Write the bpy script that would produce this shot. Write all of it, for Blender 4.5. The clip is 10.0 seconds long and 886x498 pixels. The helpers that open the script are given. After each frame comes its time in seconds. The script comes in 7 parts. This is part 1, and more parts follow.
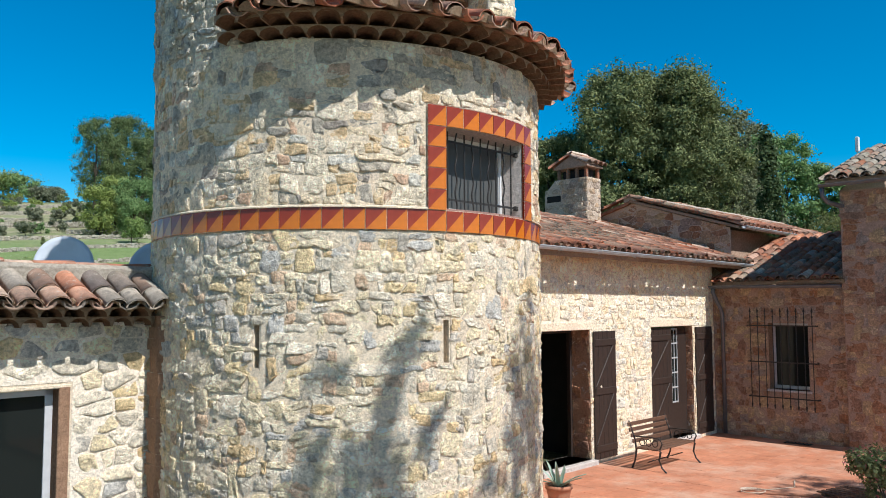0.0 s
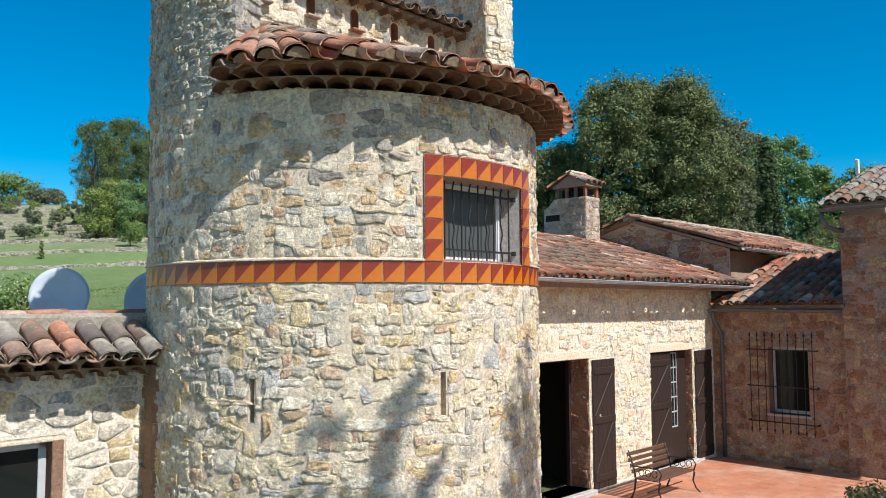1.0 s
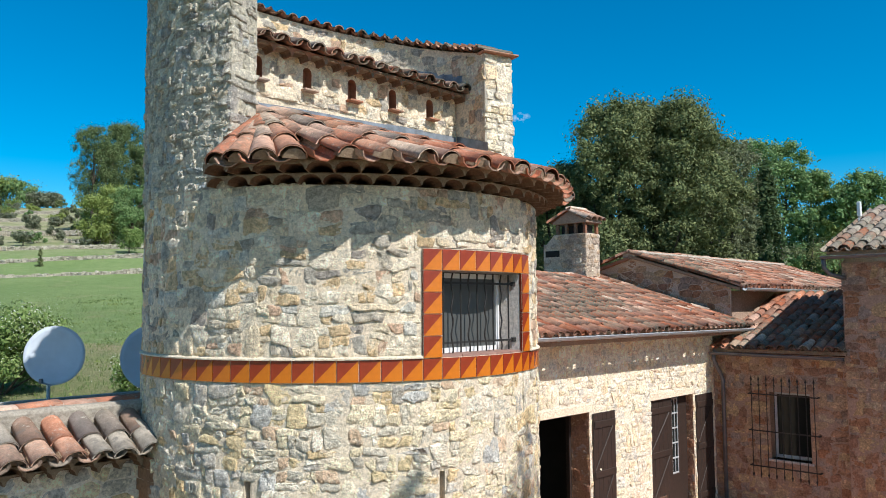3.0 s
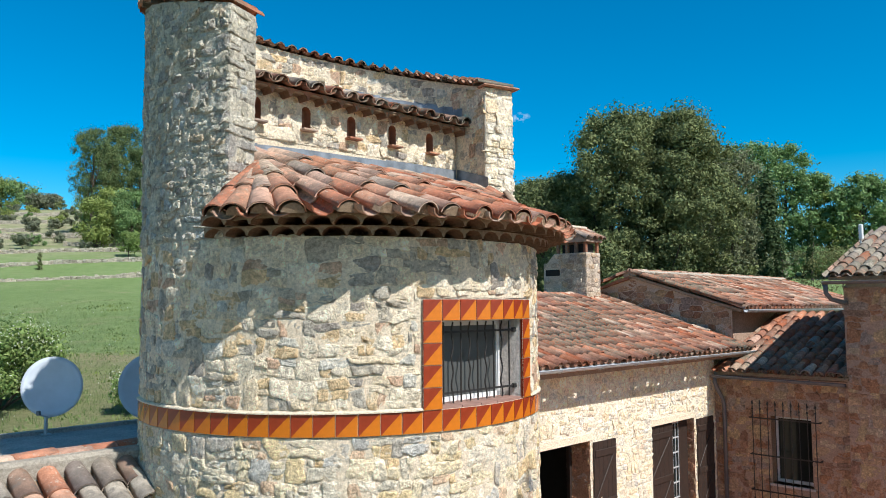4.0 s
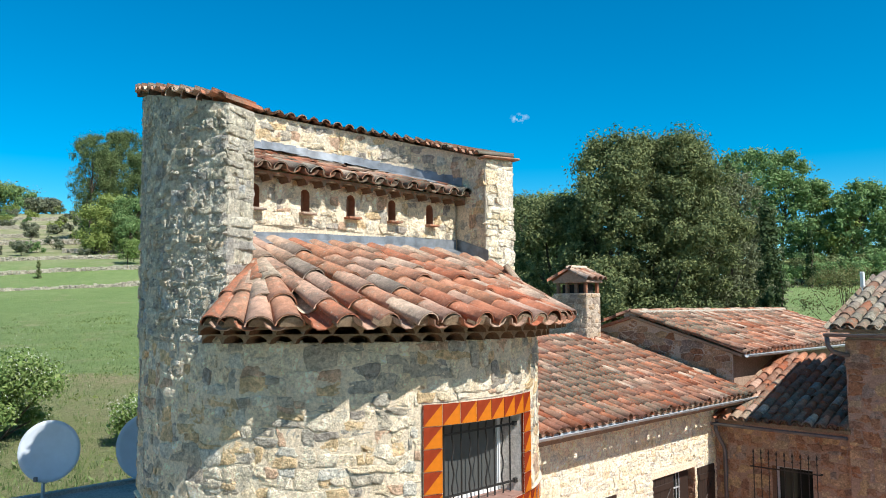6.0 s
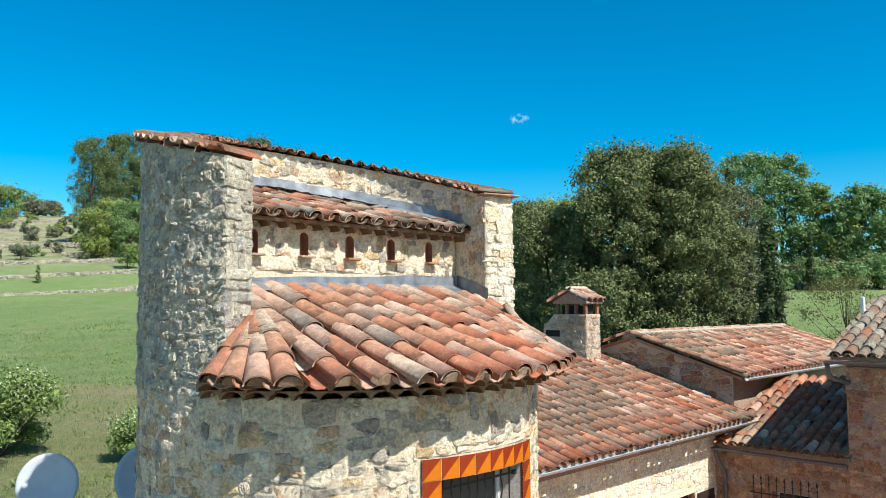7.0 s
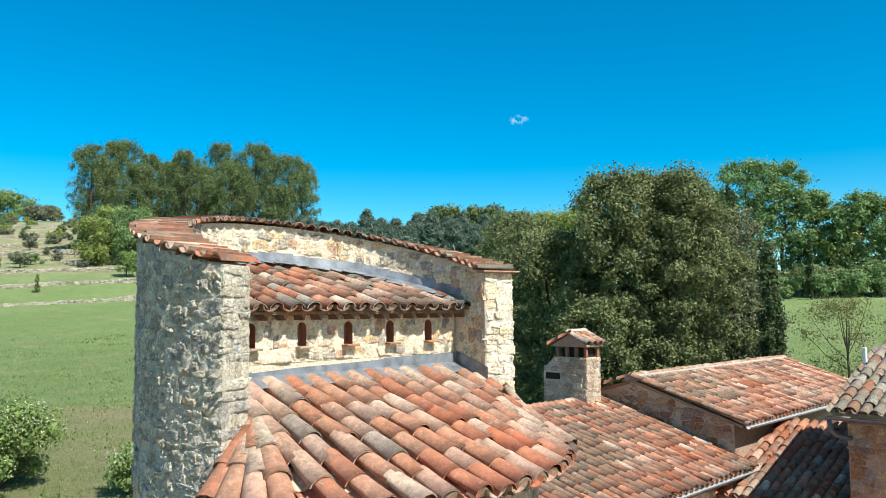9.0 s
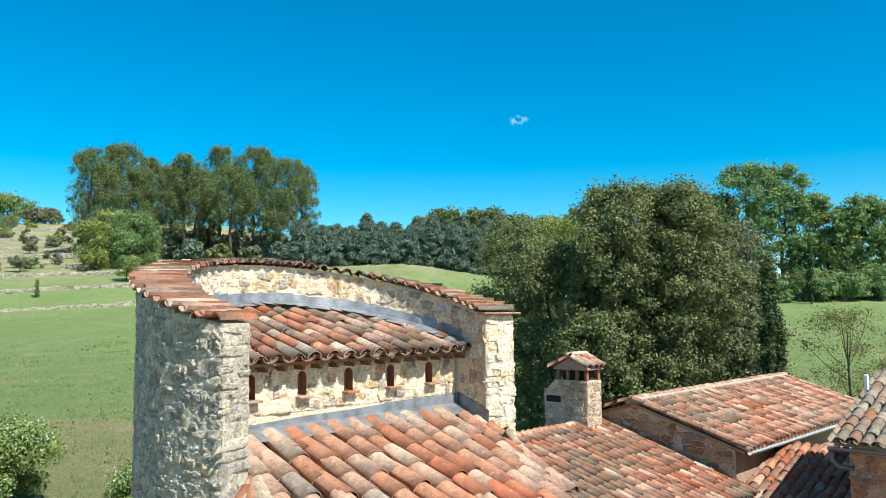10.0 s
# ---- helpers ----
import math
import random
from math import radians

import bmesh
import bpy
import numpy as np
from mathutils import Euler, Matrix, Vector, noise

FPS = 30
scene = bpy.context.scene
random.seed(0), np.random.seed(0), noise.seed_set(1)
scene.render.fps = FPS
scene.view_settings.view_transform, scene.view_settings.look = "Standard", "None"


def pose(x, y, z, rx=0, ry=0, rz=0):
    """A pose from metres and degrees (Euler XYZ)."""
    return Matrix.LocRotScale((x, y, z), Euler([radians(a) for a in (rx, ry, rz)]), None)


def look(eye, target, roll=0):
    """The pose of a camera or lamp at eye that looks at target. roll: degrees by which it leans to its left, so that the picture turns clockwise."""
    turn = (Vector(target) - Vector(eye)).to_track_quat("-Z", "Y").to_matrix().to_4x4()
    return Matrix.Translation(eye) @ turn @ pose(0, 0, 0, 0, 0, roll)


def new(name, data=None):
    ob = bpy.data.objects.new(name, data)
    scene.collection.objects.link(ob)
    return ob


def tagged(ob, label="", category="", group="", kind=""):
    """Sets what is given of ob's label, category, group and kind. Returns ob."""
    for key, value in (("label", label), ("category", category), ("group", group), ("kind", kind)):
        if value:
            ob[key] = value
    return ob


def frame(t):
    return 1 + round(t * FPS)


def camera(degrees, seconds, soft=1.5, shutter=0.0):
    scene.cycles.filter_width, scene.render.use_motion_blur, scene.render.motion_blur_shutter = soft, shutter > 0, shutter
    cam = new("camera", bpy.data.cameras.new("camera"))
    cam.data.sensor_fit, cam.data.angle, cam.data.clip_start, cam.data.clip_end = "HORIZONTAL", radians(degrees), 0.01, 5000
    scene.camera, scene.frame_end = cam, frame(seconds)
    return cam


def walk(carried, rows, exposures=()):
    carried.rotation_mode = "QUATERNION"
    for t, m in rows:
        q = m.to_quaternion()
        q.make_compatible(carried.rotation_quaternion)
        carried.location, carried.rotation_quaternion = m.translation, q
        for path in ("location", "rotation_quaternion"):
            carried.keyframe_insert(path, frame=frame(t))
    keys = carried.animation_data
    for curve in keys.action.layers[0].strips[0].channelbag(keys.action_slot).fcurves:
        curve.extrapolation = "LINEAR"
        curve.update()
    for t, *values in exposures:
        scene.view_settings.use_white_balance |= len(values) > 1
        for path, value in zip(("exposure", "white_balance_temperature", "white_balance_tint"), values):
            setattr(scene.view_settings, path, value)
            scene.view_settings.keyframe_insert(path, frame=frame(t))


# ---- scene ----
cam = camera(59.0, 10.0, 0.95)
METRES, EYE, TILT, LEAN, TURN = 5.0, 2.75, 4.2, 0.2, 0.0
ROWS = [
    (0.0, 0.0, 0.0, 0.0, 0.0, 0.0, -0.0),
    (0.5, 0.0028, 0.0073, 0.0503, -0.04, -0.01, 0.02),
    (1.0, 0.0044, 0.0148, 0.1002, -0.05, -0.01, 0.07),
    (1.5, 0.004, 0.0204, 0.1465, -0.06, -0.0, 0.1),
    (2.0, 0.0047, 0.0275, 0.1927, -0.08, 0.0, 0.13),
    (2.5, 0.0061, 0.0335, 0.2389, -0.09, -0.02, 0.15),
    (4.0, 0.0058, 0.0547, 0.3823, -0.11, -0.03, 0.15),
    (4.5, 0.005, 0.0612, 0.4322, -0.13, -0.02, 0.15),
    (5.0, 0.0049, 0.0653, 0.4814, -0.15, -0.0, 0.16),
    (5.5, 0.0038, 0.0677, 0.5297, -0.16, 0.01, 0.16),
    (7.0, 0.0056, 0.0766, 0.6788, -0.18, 0.09, 0.14),
    (7.5, 0.005, 0.0798, 0.7295, -0.19, 0.11, 0.14),
    (8.0, 0.0047, 0.0841, 0.7802, -0.2, 0.13, 0.16),
    (8.5, 0.0053, 0.0893, 0.8326, -0.2, 0.15, 0.18),
    (9.0, 0.0068, 0.0953, 0.8859, -0.21, 0.17, 0.2),
    (9.5, 0.0066, 0.1, 0.9409, -0.21, 0.18, 0.21),
    (10.0, 0.0056, 0.1038, 0.9973, -0.21, 0.2, 0.23),
]
walk(cam, [(t, pose(0, 0, EYE, TILT, LEAN, TURN) @ pose(METRES * x, METRES * y, METRES * z, 90 + pitch, roll, yaw)) for t, x, y, z, yaw, pitch, roll in ROWS],
     [(0.0, 0.28, 5940, 10.5), (4.5, 0.42, 6020, 9.0), (7.0, 0.56, 6220, 8.0), (10.0, 0.66, 6320, 7.0)])


# ---- world, sun, exposure ----
SUN_EL, SUN_TH = 50.2, 45.8        # height; bearing from -y towards +x
world = bpy.data.worlds.new("world")
scene.world = world
world.use_nodes = True
wt = world.node_tree
sky = wt.nodes.new("ShaderNodeTexSky")
sky.sky_type, sky.sun_disc = "NISHITA", False
sky.sun_elevation, sky.sun_rotation = radians(SUN_EL), radians(180 - SUN_TH)
sky.air_density, sky.dust_density, sky.ozone_density = 0.9, 0.0, 4.0
hsv = wt.nodes.new("ShaderNodeHueSaturation")
SUN_DIR = Vector((math.cos(radians(SUN_EL)) * math.sin(radians(SUN_TH)), -math.cos(radians(SUN_EL)) * math.cos(radians(SUN_TH)), math.sin(radians(SUN_EL))))
# the sky is deep blue away from the sun and paler towards it
way, toward, pale_sky = wt.nodes.new("ShaderNodeTexCoord"), wt.nodes.new("ShaderNodeVectorMath"), wt.nodes.new("ShaderNodeMapRange")
toward.operation = "DOT_PRODUCT"
toward.inputs[1].default_value = SUN_DIR
wt.links.new(way.outputs["Generated"], toward.inputs[0])
wt.links.new(toward.outputs["Value"], pale_sky.inputs[0])
for k, val in enumerate((0.2, 0.9, 1.5, 0.8)):
    pale_sky.inputs[k + 1].default_value = val
wt.links.new(pale_sky.outputs[0], hsv.inputs["Saturation"])
hsv.inputs["Hue"].default_value = 0.491
clear = wt.nodes.new("ShaderNodeMixRGB")
clear.blend_type = "MULTIPLY"
clear.inputs[0].default_value, clear.inputs[2].default_value = 1.0, (0.885, 0.985, 0.96, 1)
wt.links.new(sky.outputs[0], clear.inputs[1])
wt.links.new(clear.outputs[0], hsv.inputs["Color"])
# one small white cloud low in the sky
wc, dot, rng, mul = wt.nodes.new("ShaderNodeTexCoord"), wt.nodes.new("ShaderNodeVectorMath"), wt.nodes.new("ShaderNodeMapRange"), wt.nodes.new("ShaderNodeMath")
puff, rng2, mixc, flat = wt.nodes.new("ShaderNodeTexNoise"), wt.nodes.new("ShaderNodeMapRange"), wt.nodes.new("ShaderNodeMixRGB"), wt.nodes.new("ShaderNodeMapping")
flat.vector_type = "POINT"
flat.inputs["Scale"].default_value = (1, 1, 1.9)
CLOUD = Vector((math.sin(radians(5.9)), math.cos(radians(5.9)), 1.9 * math.tan(radians(13.6))))
dot.operation, mul.operation = "DISTANCE", "MULTIPLY"
wt.links.new(wc.outputs["Generated"], flat.inputs[0])
wt.links.new(flat.outputs[0], dot.inputs[0])
dot.inputs[1].default_value = CLOUD * math.cos(radians(13.6))
for node, vals in ((rng, (0.014, 0.002, 0.0, 1.0)), (rng2, (0.42, 0.72, 0.0, 1.0))):
    for k, val in enumerate(vals):
        node.inputs[k + 1].default_value = val
wt.links.new(dot.outputs["Value"], rng.inputs[0])
puff.inputs["Scale"].default_value, puff.inputs["Detail"].default_value = 160.0, 5.0
wt.links.new(wc.outputs["Generated"], puff.inputs["Vector"])
wt.links.new(puff.outputs["Fac"], rng2.inputs[0])
wt.links.new(rng.outputs[0], mul.inputs[0])
wt.links.new(rng2.outputs[0], mul.inputs[1])
wt.links.new(mul.outputs[0], mixc.inputs[0])
wt.links.new(hsv.outputs[0], mixc.inputs[1])
mixc.inputs[2].default_value = (6.5, 7.0, 7.5, 1)
wt.links.new(mixc.outputs[0], wt.nodes["Background"].inputs[0])
wt.nodes["Background"].inputs[1].default_value = 0.105
sun_data = bpy.data.lights.new("sun", "SUN")
sun_data.energy, sun_data.angle, sun_data.color = 5.0, radians(0.53), (1.0, 0.935, 0.83)
sun = new("sun", sun_data)
sun.matrix_world = look(SUN_DIR * 60, (0, 0, 0))

# ---- materials ----


class Nodes:
    """Short hand for a node tree."""

    def __init__(self, name):
        self.mat = bpy.data.materials.new(name)
        self.mat.use_nodes = True
        self.t = self.mat.node_tree
        self.bsdf = self.t.nodes["Principled BSDF"]

    def add(self, kind, **props):
        n = self.t.nodes.new("ShaderNode" + kind)
        for k, v in props.items():
            n.inputs[k].default_value = v
        return n

    def link(self, a, b):
        self.t.links.new(a, b)

    def coord(self, scale=1.0):
        c = self.add("TexCoord")
        m = self.add("Mapping")
        m.inputs["Scale"].default_value = (scale, scale, scale) if not isinstance(scale, tuple) else scale
        self.link(c.outputs["Object"], m.inputs["Vector"])
        return m.outputs[0]

    def noise(self, scale, detail=4.0, rough=0.55, vec=None):
        n = self.add("TexNoise", Scale=scale, Detail=detail, Roughness=rough)
        self.link(vec if vec is not None else self.coord(), n.inputs["Vector"])
        return n.outputs["Fac"]

    def rand(self):
        """A random value for each object and each loose piece."""
        o, g, a = self.add("ObjectInfo"), self.add("NewGeometry"), self.add("Math")
        self.link(o.outputs["Random"], a.inputs[0])
        self.link(g.outputs["Random Per Island"], a.inputs[1])
        f = self.add("Math")
        f.operation = "FRACT"
        self.link(a.outputs[0], f.inputs[0])
        return f.outputs[0]

    def ramp(self, fac, stops, mode="LINEAR"):
        r = self.add("ValToRGB")
        r.color_ramp.interpolation = mode
        el = r.color_ramp.elements
        while len(el) < len(stops):
            el.new(0.5)
        for e, (p, c) in zip(el, stops):
            e.position, e.color = p, (*c, 1) if len(c) == 3 else c
        self.link(fac, r.inputs[0])
        return r.outputs[0]

    def mix(self, fac, a, b, mode="MIX"):
        m = self.add("MixRGB")
        m.blend_type = mode
        for s, v in ((0, fac), (1, a), (2, b)):
            if hasattr(v, "is_linked"):
                self.link(v, m.inputs[s])
            else:
                m.inputs[s].default_value = v if not isinstance(v, tuple) else (*v, 1)
        return m.outputs[0]

    def grey(self, fac, lo, hi, p0=0.3, p1=0.7):
        return self.ramp(fac, [(p0, (lo, lo, lo)), (p1, (hi, hi, hi))])

    def bump(self, height, strength=0.5, distance=0.01):
        b = self.add("Bump", Strength=strength, Distance=distance)
        self.link(height, b.inputs["Height"])
        self.link(b.outputs[0], self.bsdf.inputs["Normal"])

    def done(self, color, rough=0.8, metal=0.0):
        b = self.bsdf.inputs
        if hasattr(color, "is_linked"):
            self.link(color, b["Base Color"])
        else:
            b["Base Color"].default_value = (*color, 1)
        if hasattr(rough, "is_linked"):
            self.link(rough, b["Roughness"])
        else:
            b["Roughness"].default_value = rough
        b["Metallic"].default_value = metal
        if rough is not None and not hasattr(rough, "is_linked") and rough >= 0.9:
            b["Specular IOR Level"].default_value = 0.12
        return self.mat


def stone_material(name, stops, lime=(0.81, 0.69, 0.515), smear=0.55, calm=0.0):
    n = Nodes(name)
    base = n.mix(calm, n.ramp(n.rand(), stops, "CONSTANT"), lime)
    big, fine = n.noise(6, 6, 0.6), n.noise(26, 8, 0.75)
    c = n.mix(0.8, base, n.grey(big, 0.75, 1.3), "MULTIPLY")
    c = n.mix(0.8, c, n.grey(n.noise(15, 7, 0.7), 0.7, 1.4, 0.35, 0.65), "MULTIPLY")
    c = n.mix(n.grey(n.noise(4.3, 7, 0.75), 0.0, 0.9, smear, smear + 0.13), c, lime)
    c = n.mix(0.9, c, n.grey(fine, 0.68, 1.5, 0.34, 0.62), "MULTIPLY")
    c = n.mix(n.grey(n.noise(9.0, 6, 0.75), 0.0, 0.5, 0.64, 0.70), c, (0.34, 0.28, 0.21))
    h = n.add("Math")
    h.operation = "MULTIPLY_ADD"
    n.link(fine, h.inputs[0])
    h.inputs[1].default_value = 0.6
    n.link(n.noise(11, 9, 0.68), h.inputs[2])
    chip = n.add("Math")
    chip.operation = "MULTIPLY_ADD"
    n.link(n.noise(55, 6, 0.7), chip.inputs[0])
    chip.inputs[1].default_value = 0.75
    n.link(h.outputs[0], chip.inputs[2])
    n.bump(chip.outputs[0], 1.0, 0.046)
    return n.done(c, 0.92)


def mortar_material(name, a, b):
    n = Nodes(name)
    c = n.mix(n.grey(n.noise(2.2, 5), 0, 1), a, b)
    c = n.mix(0.75, c, n.grey(n.noise(30, 7, 0.75), 0.68, 1.42, 0.34, 0.62), "MULTIPLY")
    n.bump(n.noise(20, 10, 0.8), 1.0, 0.034)
    return n.done(c, 0.95)


CREAM = [(0.0, (0.711, 0.58, 0.402)), (0.12, (0.768, 0.665, 0.505)), (0.24, (0.618, 0.44, 0.243)), (0.32, (0.425, 0.372, 0.30)), (0.42, (0.777, 0.683, 0.534)),
         (0.54, (0.655, 0.468, 0.253)), (0.62, (0.37, 0.338, 0.29)), (0.70, (0.524, 0.337, 0.225)), (0.76, (0.73, 0.608, 0.44)), (0.88, (0.309, 0.271, 0.243)), (0.94, (0.562, 0.534, 0.468))]
GREYISH = [(0.0, (0.516, 0.464, 0.361)), (0.2, (0.585, 0.533, 0.43)), (0.42, (0.413, 0.378, 0.318)), (0.58, (0.602, 0.542, 0.43)), (0.74, (0.327, 0.301, 0.275)), (0.86, (0.482, 0.37, 0.249)), (0.95, (0.43, 0.439, 0.43))]
RUST = [(0.0, (0.34, 0.2, 0.126)), (0.18, (0.414, 0.281, 0.178)), (0.34, (0.281, 0.163, 0.111)), (0.48, (0.444, 0.318, 0.185)), (0.62, (0.326, 0.17, 0.096)), (0.76, (0.311, 0.244, 0.2)), (0.88, (0.429, 0.326, 0.222)), (0.95, (0.252, 0.163, 0.118))]
M_STONE = stone_material("rubble_stone", CREAM, smear=0.565, calm=0.14)
HONEY = [(0.0, (0.75, 0.625, 0.40)), (0.16, (0.80, 0.70, 0.515)), (0.30, (0.69, 0.525, 0.27)), (0.38, (0.58, 0.525, 0.425)), (0.50, (0.801, 0.716, 0.572)), (0.64, (0.649, 0.448, 0.21)), (0.71, (0.477, 0.439, 0.391)), (0.78, (0.591, 0.391, 0.248)), (0.83, (0.785, 0.665, 0.45)), (0.95, (0.439, 0.439, 0.429))]
M_STONE_HONEY = stone_material("honey_stone", HONEY, smear=0.54, calm=0.24)
M_STONE_HOUSE = stone_material("pale_house_stone", HONEY, (0.86, 0.755, 0.59), 0.52, 0.5)
M_STONE_SIDE = stone_material("ochre_grey_stone", HONEY, smear=0.57, calm=0.2)
M_STONE_GREY = stone_material("weathered_stone", GREYISH, (0.64, 0.58, 0.47), 0.53, 0.15)
FIELD = [(0.0, (0.368, 0.328, 0.264)), (0.3, (0.432, 0.384, 0.312)), (0.6, (0.288, 0.256, 0.208)), (0.8, (0.48, 0.432, 0.352))]
M_STONE_FIELD = stone_material("field_stone", FIELD, (0.42, 0.38, 0.31), 0.55)
M_STONE_RED = stone_material("russet_stone", RUST, (0.40, 0.28, 0.20), 0.57)
M_MORTAR = mortar_material("lime_mortar", (0.81, 0.69, 0.515), (0.73, 0.60, 0.45))
M_MORTAR_HOUSE = mortar_material("pale_house_mortar", (0.87, 0.76, 0.60), (0.80, 0.68, 0.52))
M_MORTAR_LIME = mortar_material("pale_lime_mortar", (0.92, 0.82, 0.68), (0.86, 0.75, 0.60))
M_MORTAR_GREY = mortar_material("weathered_mortar", (0.61, 0.55, 0.45), (0.47, 0.42, 0.34))
M_MORTAR_RED = mortar_material("earth_mortar", (0.41, 0.285, 0.215), (0.35, 0.24, 0.18))
M_MORTAR_PALE = mortar_material("pale_earth_mortar", (0.58, 0.48, 0.38), (0.50, 0.40, 0.31))
M_RIDGE = mortar_material("grey_ridge_mortar", (0.44, 0.39, 0.32), (0.34, 0.30, 0.25))
M_RENDER = mortar_material("grey_plaster", (0.56, 0.51, 0.47), (0.48, 0.44, 0.41))
M_BROWN_RENDER = mortar_material("brown_plaster", (0.36, 0.22, 0.14), (0.28, 0.17, 0.11))
M_GENOISE = mortar_material("eaves_mortar", (0.36, 0.265, 0.18), (0.27, 0.185, 0.12))
# dark brown with the recess shade of the hollow eaves tiles painted in
M_HOLLOW = mortar_material("shaded_hollow_tile", (0.22, 0.13, 0.08), (0.14, 0.08, 0.05))
M_CONCRETE = mortar_material("weathered_concrete", (0.46, 0.44, 0.40), (0.34, 0.33, 0.30))


def tile_material(name, stops, lichen=0.35, pale=0.6, crust=0.65):
    n = Nodes(name)
    r = n.rand()
    base = n.ramp(r, stops, "CONSTANT")
    shift = n.add("VectorMath")
    shift.operation = "ADD"
    wide = n.add("Math")
    wide.operation = "MULTIPLY"
    wide.inputs[1].default_value = 71.0
    n.link(r, wide.inputs[0])
    n.link(n.coord(), shift.inputs[0])
    n.link(wide.outputs[0], shift.inputs[1])
    v, place = shift.outputs[0], n.add("NewGeometry").outputs["Position"]
    c = n.mix(0.75, base, n.grey(n.noise(9, 6, 0.65, v), 0.55, 1.3), "MULTIPLY")
    c = n.mix(0.55, c, n.grey(n.noise(60, 6, 0.75, v), 0.55, 1.3), "MULTIPLY")
    c = n.mix(n.grey(n.noise(5.5, 8, 0.75, v), 0.0, lichen * 2, 0.53, 0.66), c, (0.17, 0.15, 0.13))
    c = n.mix(n.grey(n.noise(14, 7, 0.8, v), 0.0, 0.85, pale, pale + 0.08), c, (0.50, 0.46, 0.38))
    c = n.mix(n.grey(n.noise(3.7, 7, 0.75, v), 0.0, 0.9, 0.68, 0.72), c, (0.52, 0.30, 0.06))
    patch = n.mix(1.0, n.grey(n.noise(0.42, 5, 0.6, place), 0.0, crust, 0.45, 0.57), n.grey(n.noise(21, 6, 0.8, place), 0.0, 1.0, 0.44, 0.53), "MULTIPLY")
    c = n.mix(patch, c, n.mix(n.grey(n.noise(22, 6, 0.8, place), 0, 1), (0.055, 0.053, 0.042), (0.25, 0.235, 0.17)))
    n.bump(n.noise(50, 7, 0.75, v), 0.8, 0.01)
    return n.done(c, 0.9)


TERRA = [(0.0, (0.46, 0.18, 0.105)), (0.15, (0.50, 0.25, 0.16)), (0.30, (0.54, 0.33, 0.24)), (0.42, (0.45, 0.155, 0.085)), (0.52, (0.58, 0.41, 0.31)),
         (0.63, (0.50, 0.22, 0.125)), (0.73, (0.50, 0.32, 0.245)), (0.81, (0.62, 0.49, 0.37)), (0.89, (0.47, 0.19, 0.11)), (0.96, (0.36, 0.28, 0.23))]
OLD = [(0.0, (0.343, 0.136, 0.075)), (0.2, (0.308, 0.145, 0.097)), (0.36, (0.37, 0.167, 0.101)), (0.5, (0.326, 0.11, 0.057)), (0.66, (0.343, 0.194, 0.132)), (0.80, (0.264, 0.141, 0.097)), (0.95, (0.405, 0.282, 0.202))]
BROWNISH = [(0.0, (0.42, 0.33, 0.25)), (0.25, (0.50, 0.40, 0.30)), (0.45, (0.36, 0.28, 0.22)), (0.6, (0.46, 0.33, 0.22)), (0.75, (0.58, 0.48, 0.37)), (0.9, (0.32, 0.26, 0.22))]
M_STONE_BROWN = stone_material("brown_stone", BROWNISH, (0.55, 0.46, 0.36), 0.54)
PALE = [(0.0, (0.50, 0.27, 0.18)), (0.25, (0.53, 0.33, 0.235)), (0.45, (0.48, 0.22, 0.135)), (0.6, (0.58, 0.42, 0.315)), (0.75, (0.44, 0.26, 0.19)), (0.88, (0.52, 0.21, 0.12))]
M_TILE_PALE = tile_material("faded_terracotta_tile", PALE, 0.24, 0.56, 0.5)
GREYED = [(0.0, (0.27, 0.22, 0.18)), (0.2, (0.33, 0.28, 0.22)), (0.4, (0.29, 0.19, 0.14)), (0.55, (0.38, 0.33, 0.27)), (0.7, (0.22, 0.18, 0.155)), (0.85, (0.42, 0.27, 0.20))]
M_TILE_GREY = tile_material("lichened_tile", GREYED, 0.5, 0.6, 0.95)
M_TILE = tile_material("terracotta_tile", TERRA, 0.25, 0.585, 0.45)
M_TILE_OLD = tile_material("old_terracotta_tile", OLD, 0.24, 0.61, 0.95)


def plain(name, color, rough=0.6, metal=0.0, vary=0.25, scale=12.0, bump=0.0):
    n = Nodes(name)
    c = n.mix(vary, color, n.grey(n.noise(scale, 5), 0.4, 1.3), "MULTIPLY")
    if bump:
        n.bump(n.noise(scale * 4, 4), bump, 0.005)
    return n.done(c, rough, metal)


M_GLAZE_DARK = plain("dark_red_glaze", (0.25, 0.03, 0.008), 0.25, 0, 0.3, 9)
M_GLAZE_ORANGE = plain("orange_glaze", (0.52, 0.145, 0.007), 0.22, 0, 0.3, 9)
M_LEAD = plain("weathered_lead", (0.24, 0.26, 0.29), 0.5, 0.3, 0.8, 6, 0.9)
M_ZINC = plain("zinc", (0.50, 0.52, 0.54), 0.45, 0.35, 0.3, 6)
# gravel tone chosen for how much light the unseen ground throws back
M_GRAVEL = mortar_material("earthy_gravel", (0.25, 0.21, 0.16), (0.19, 0.16, 0.12))
M_IRON = plain("black_iron", (0.025, 0.022, 0.02), 0.6, 0.2, 0.3, 20)
M_WOOD = plain("dark_stained_wood", (0.032, 0.019, 0.014), 0.55, 0, 0.5, 16, 0.2)
M_BENCH = plain("brown_bench_wood", (0.12, 0.06, 0.035), 0.6, 0, 0.5, 20, 0.2)
M_WHITE = plain("white_paint", (0.74, 0.74, 0.73), 0.45, 0, 0.15, 8)
M_DISH = plain("pale_grey_enamel", (0.50, 0.54, 0.60), 0.4, 0, 0.15, 5)
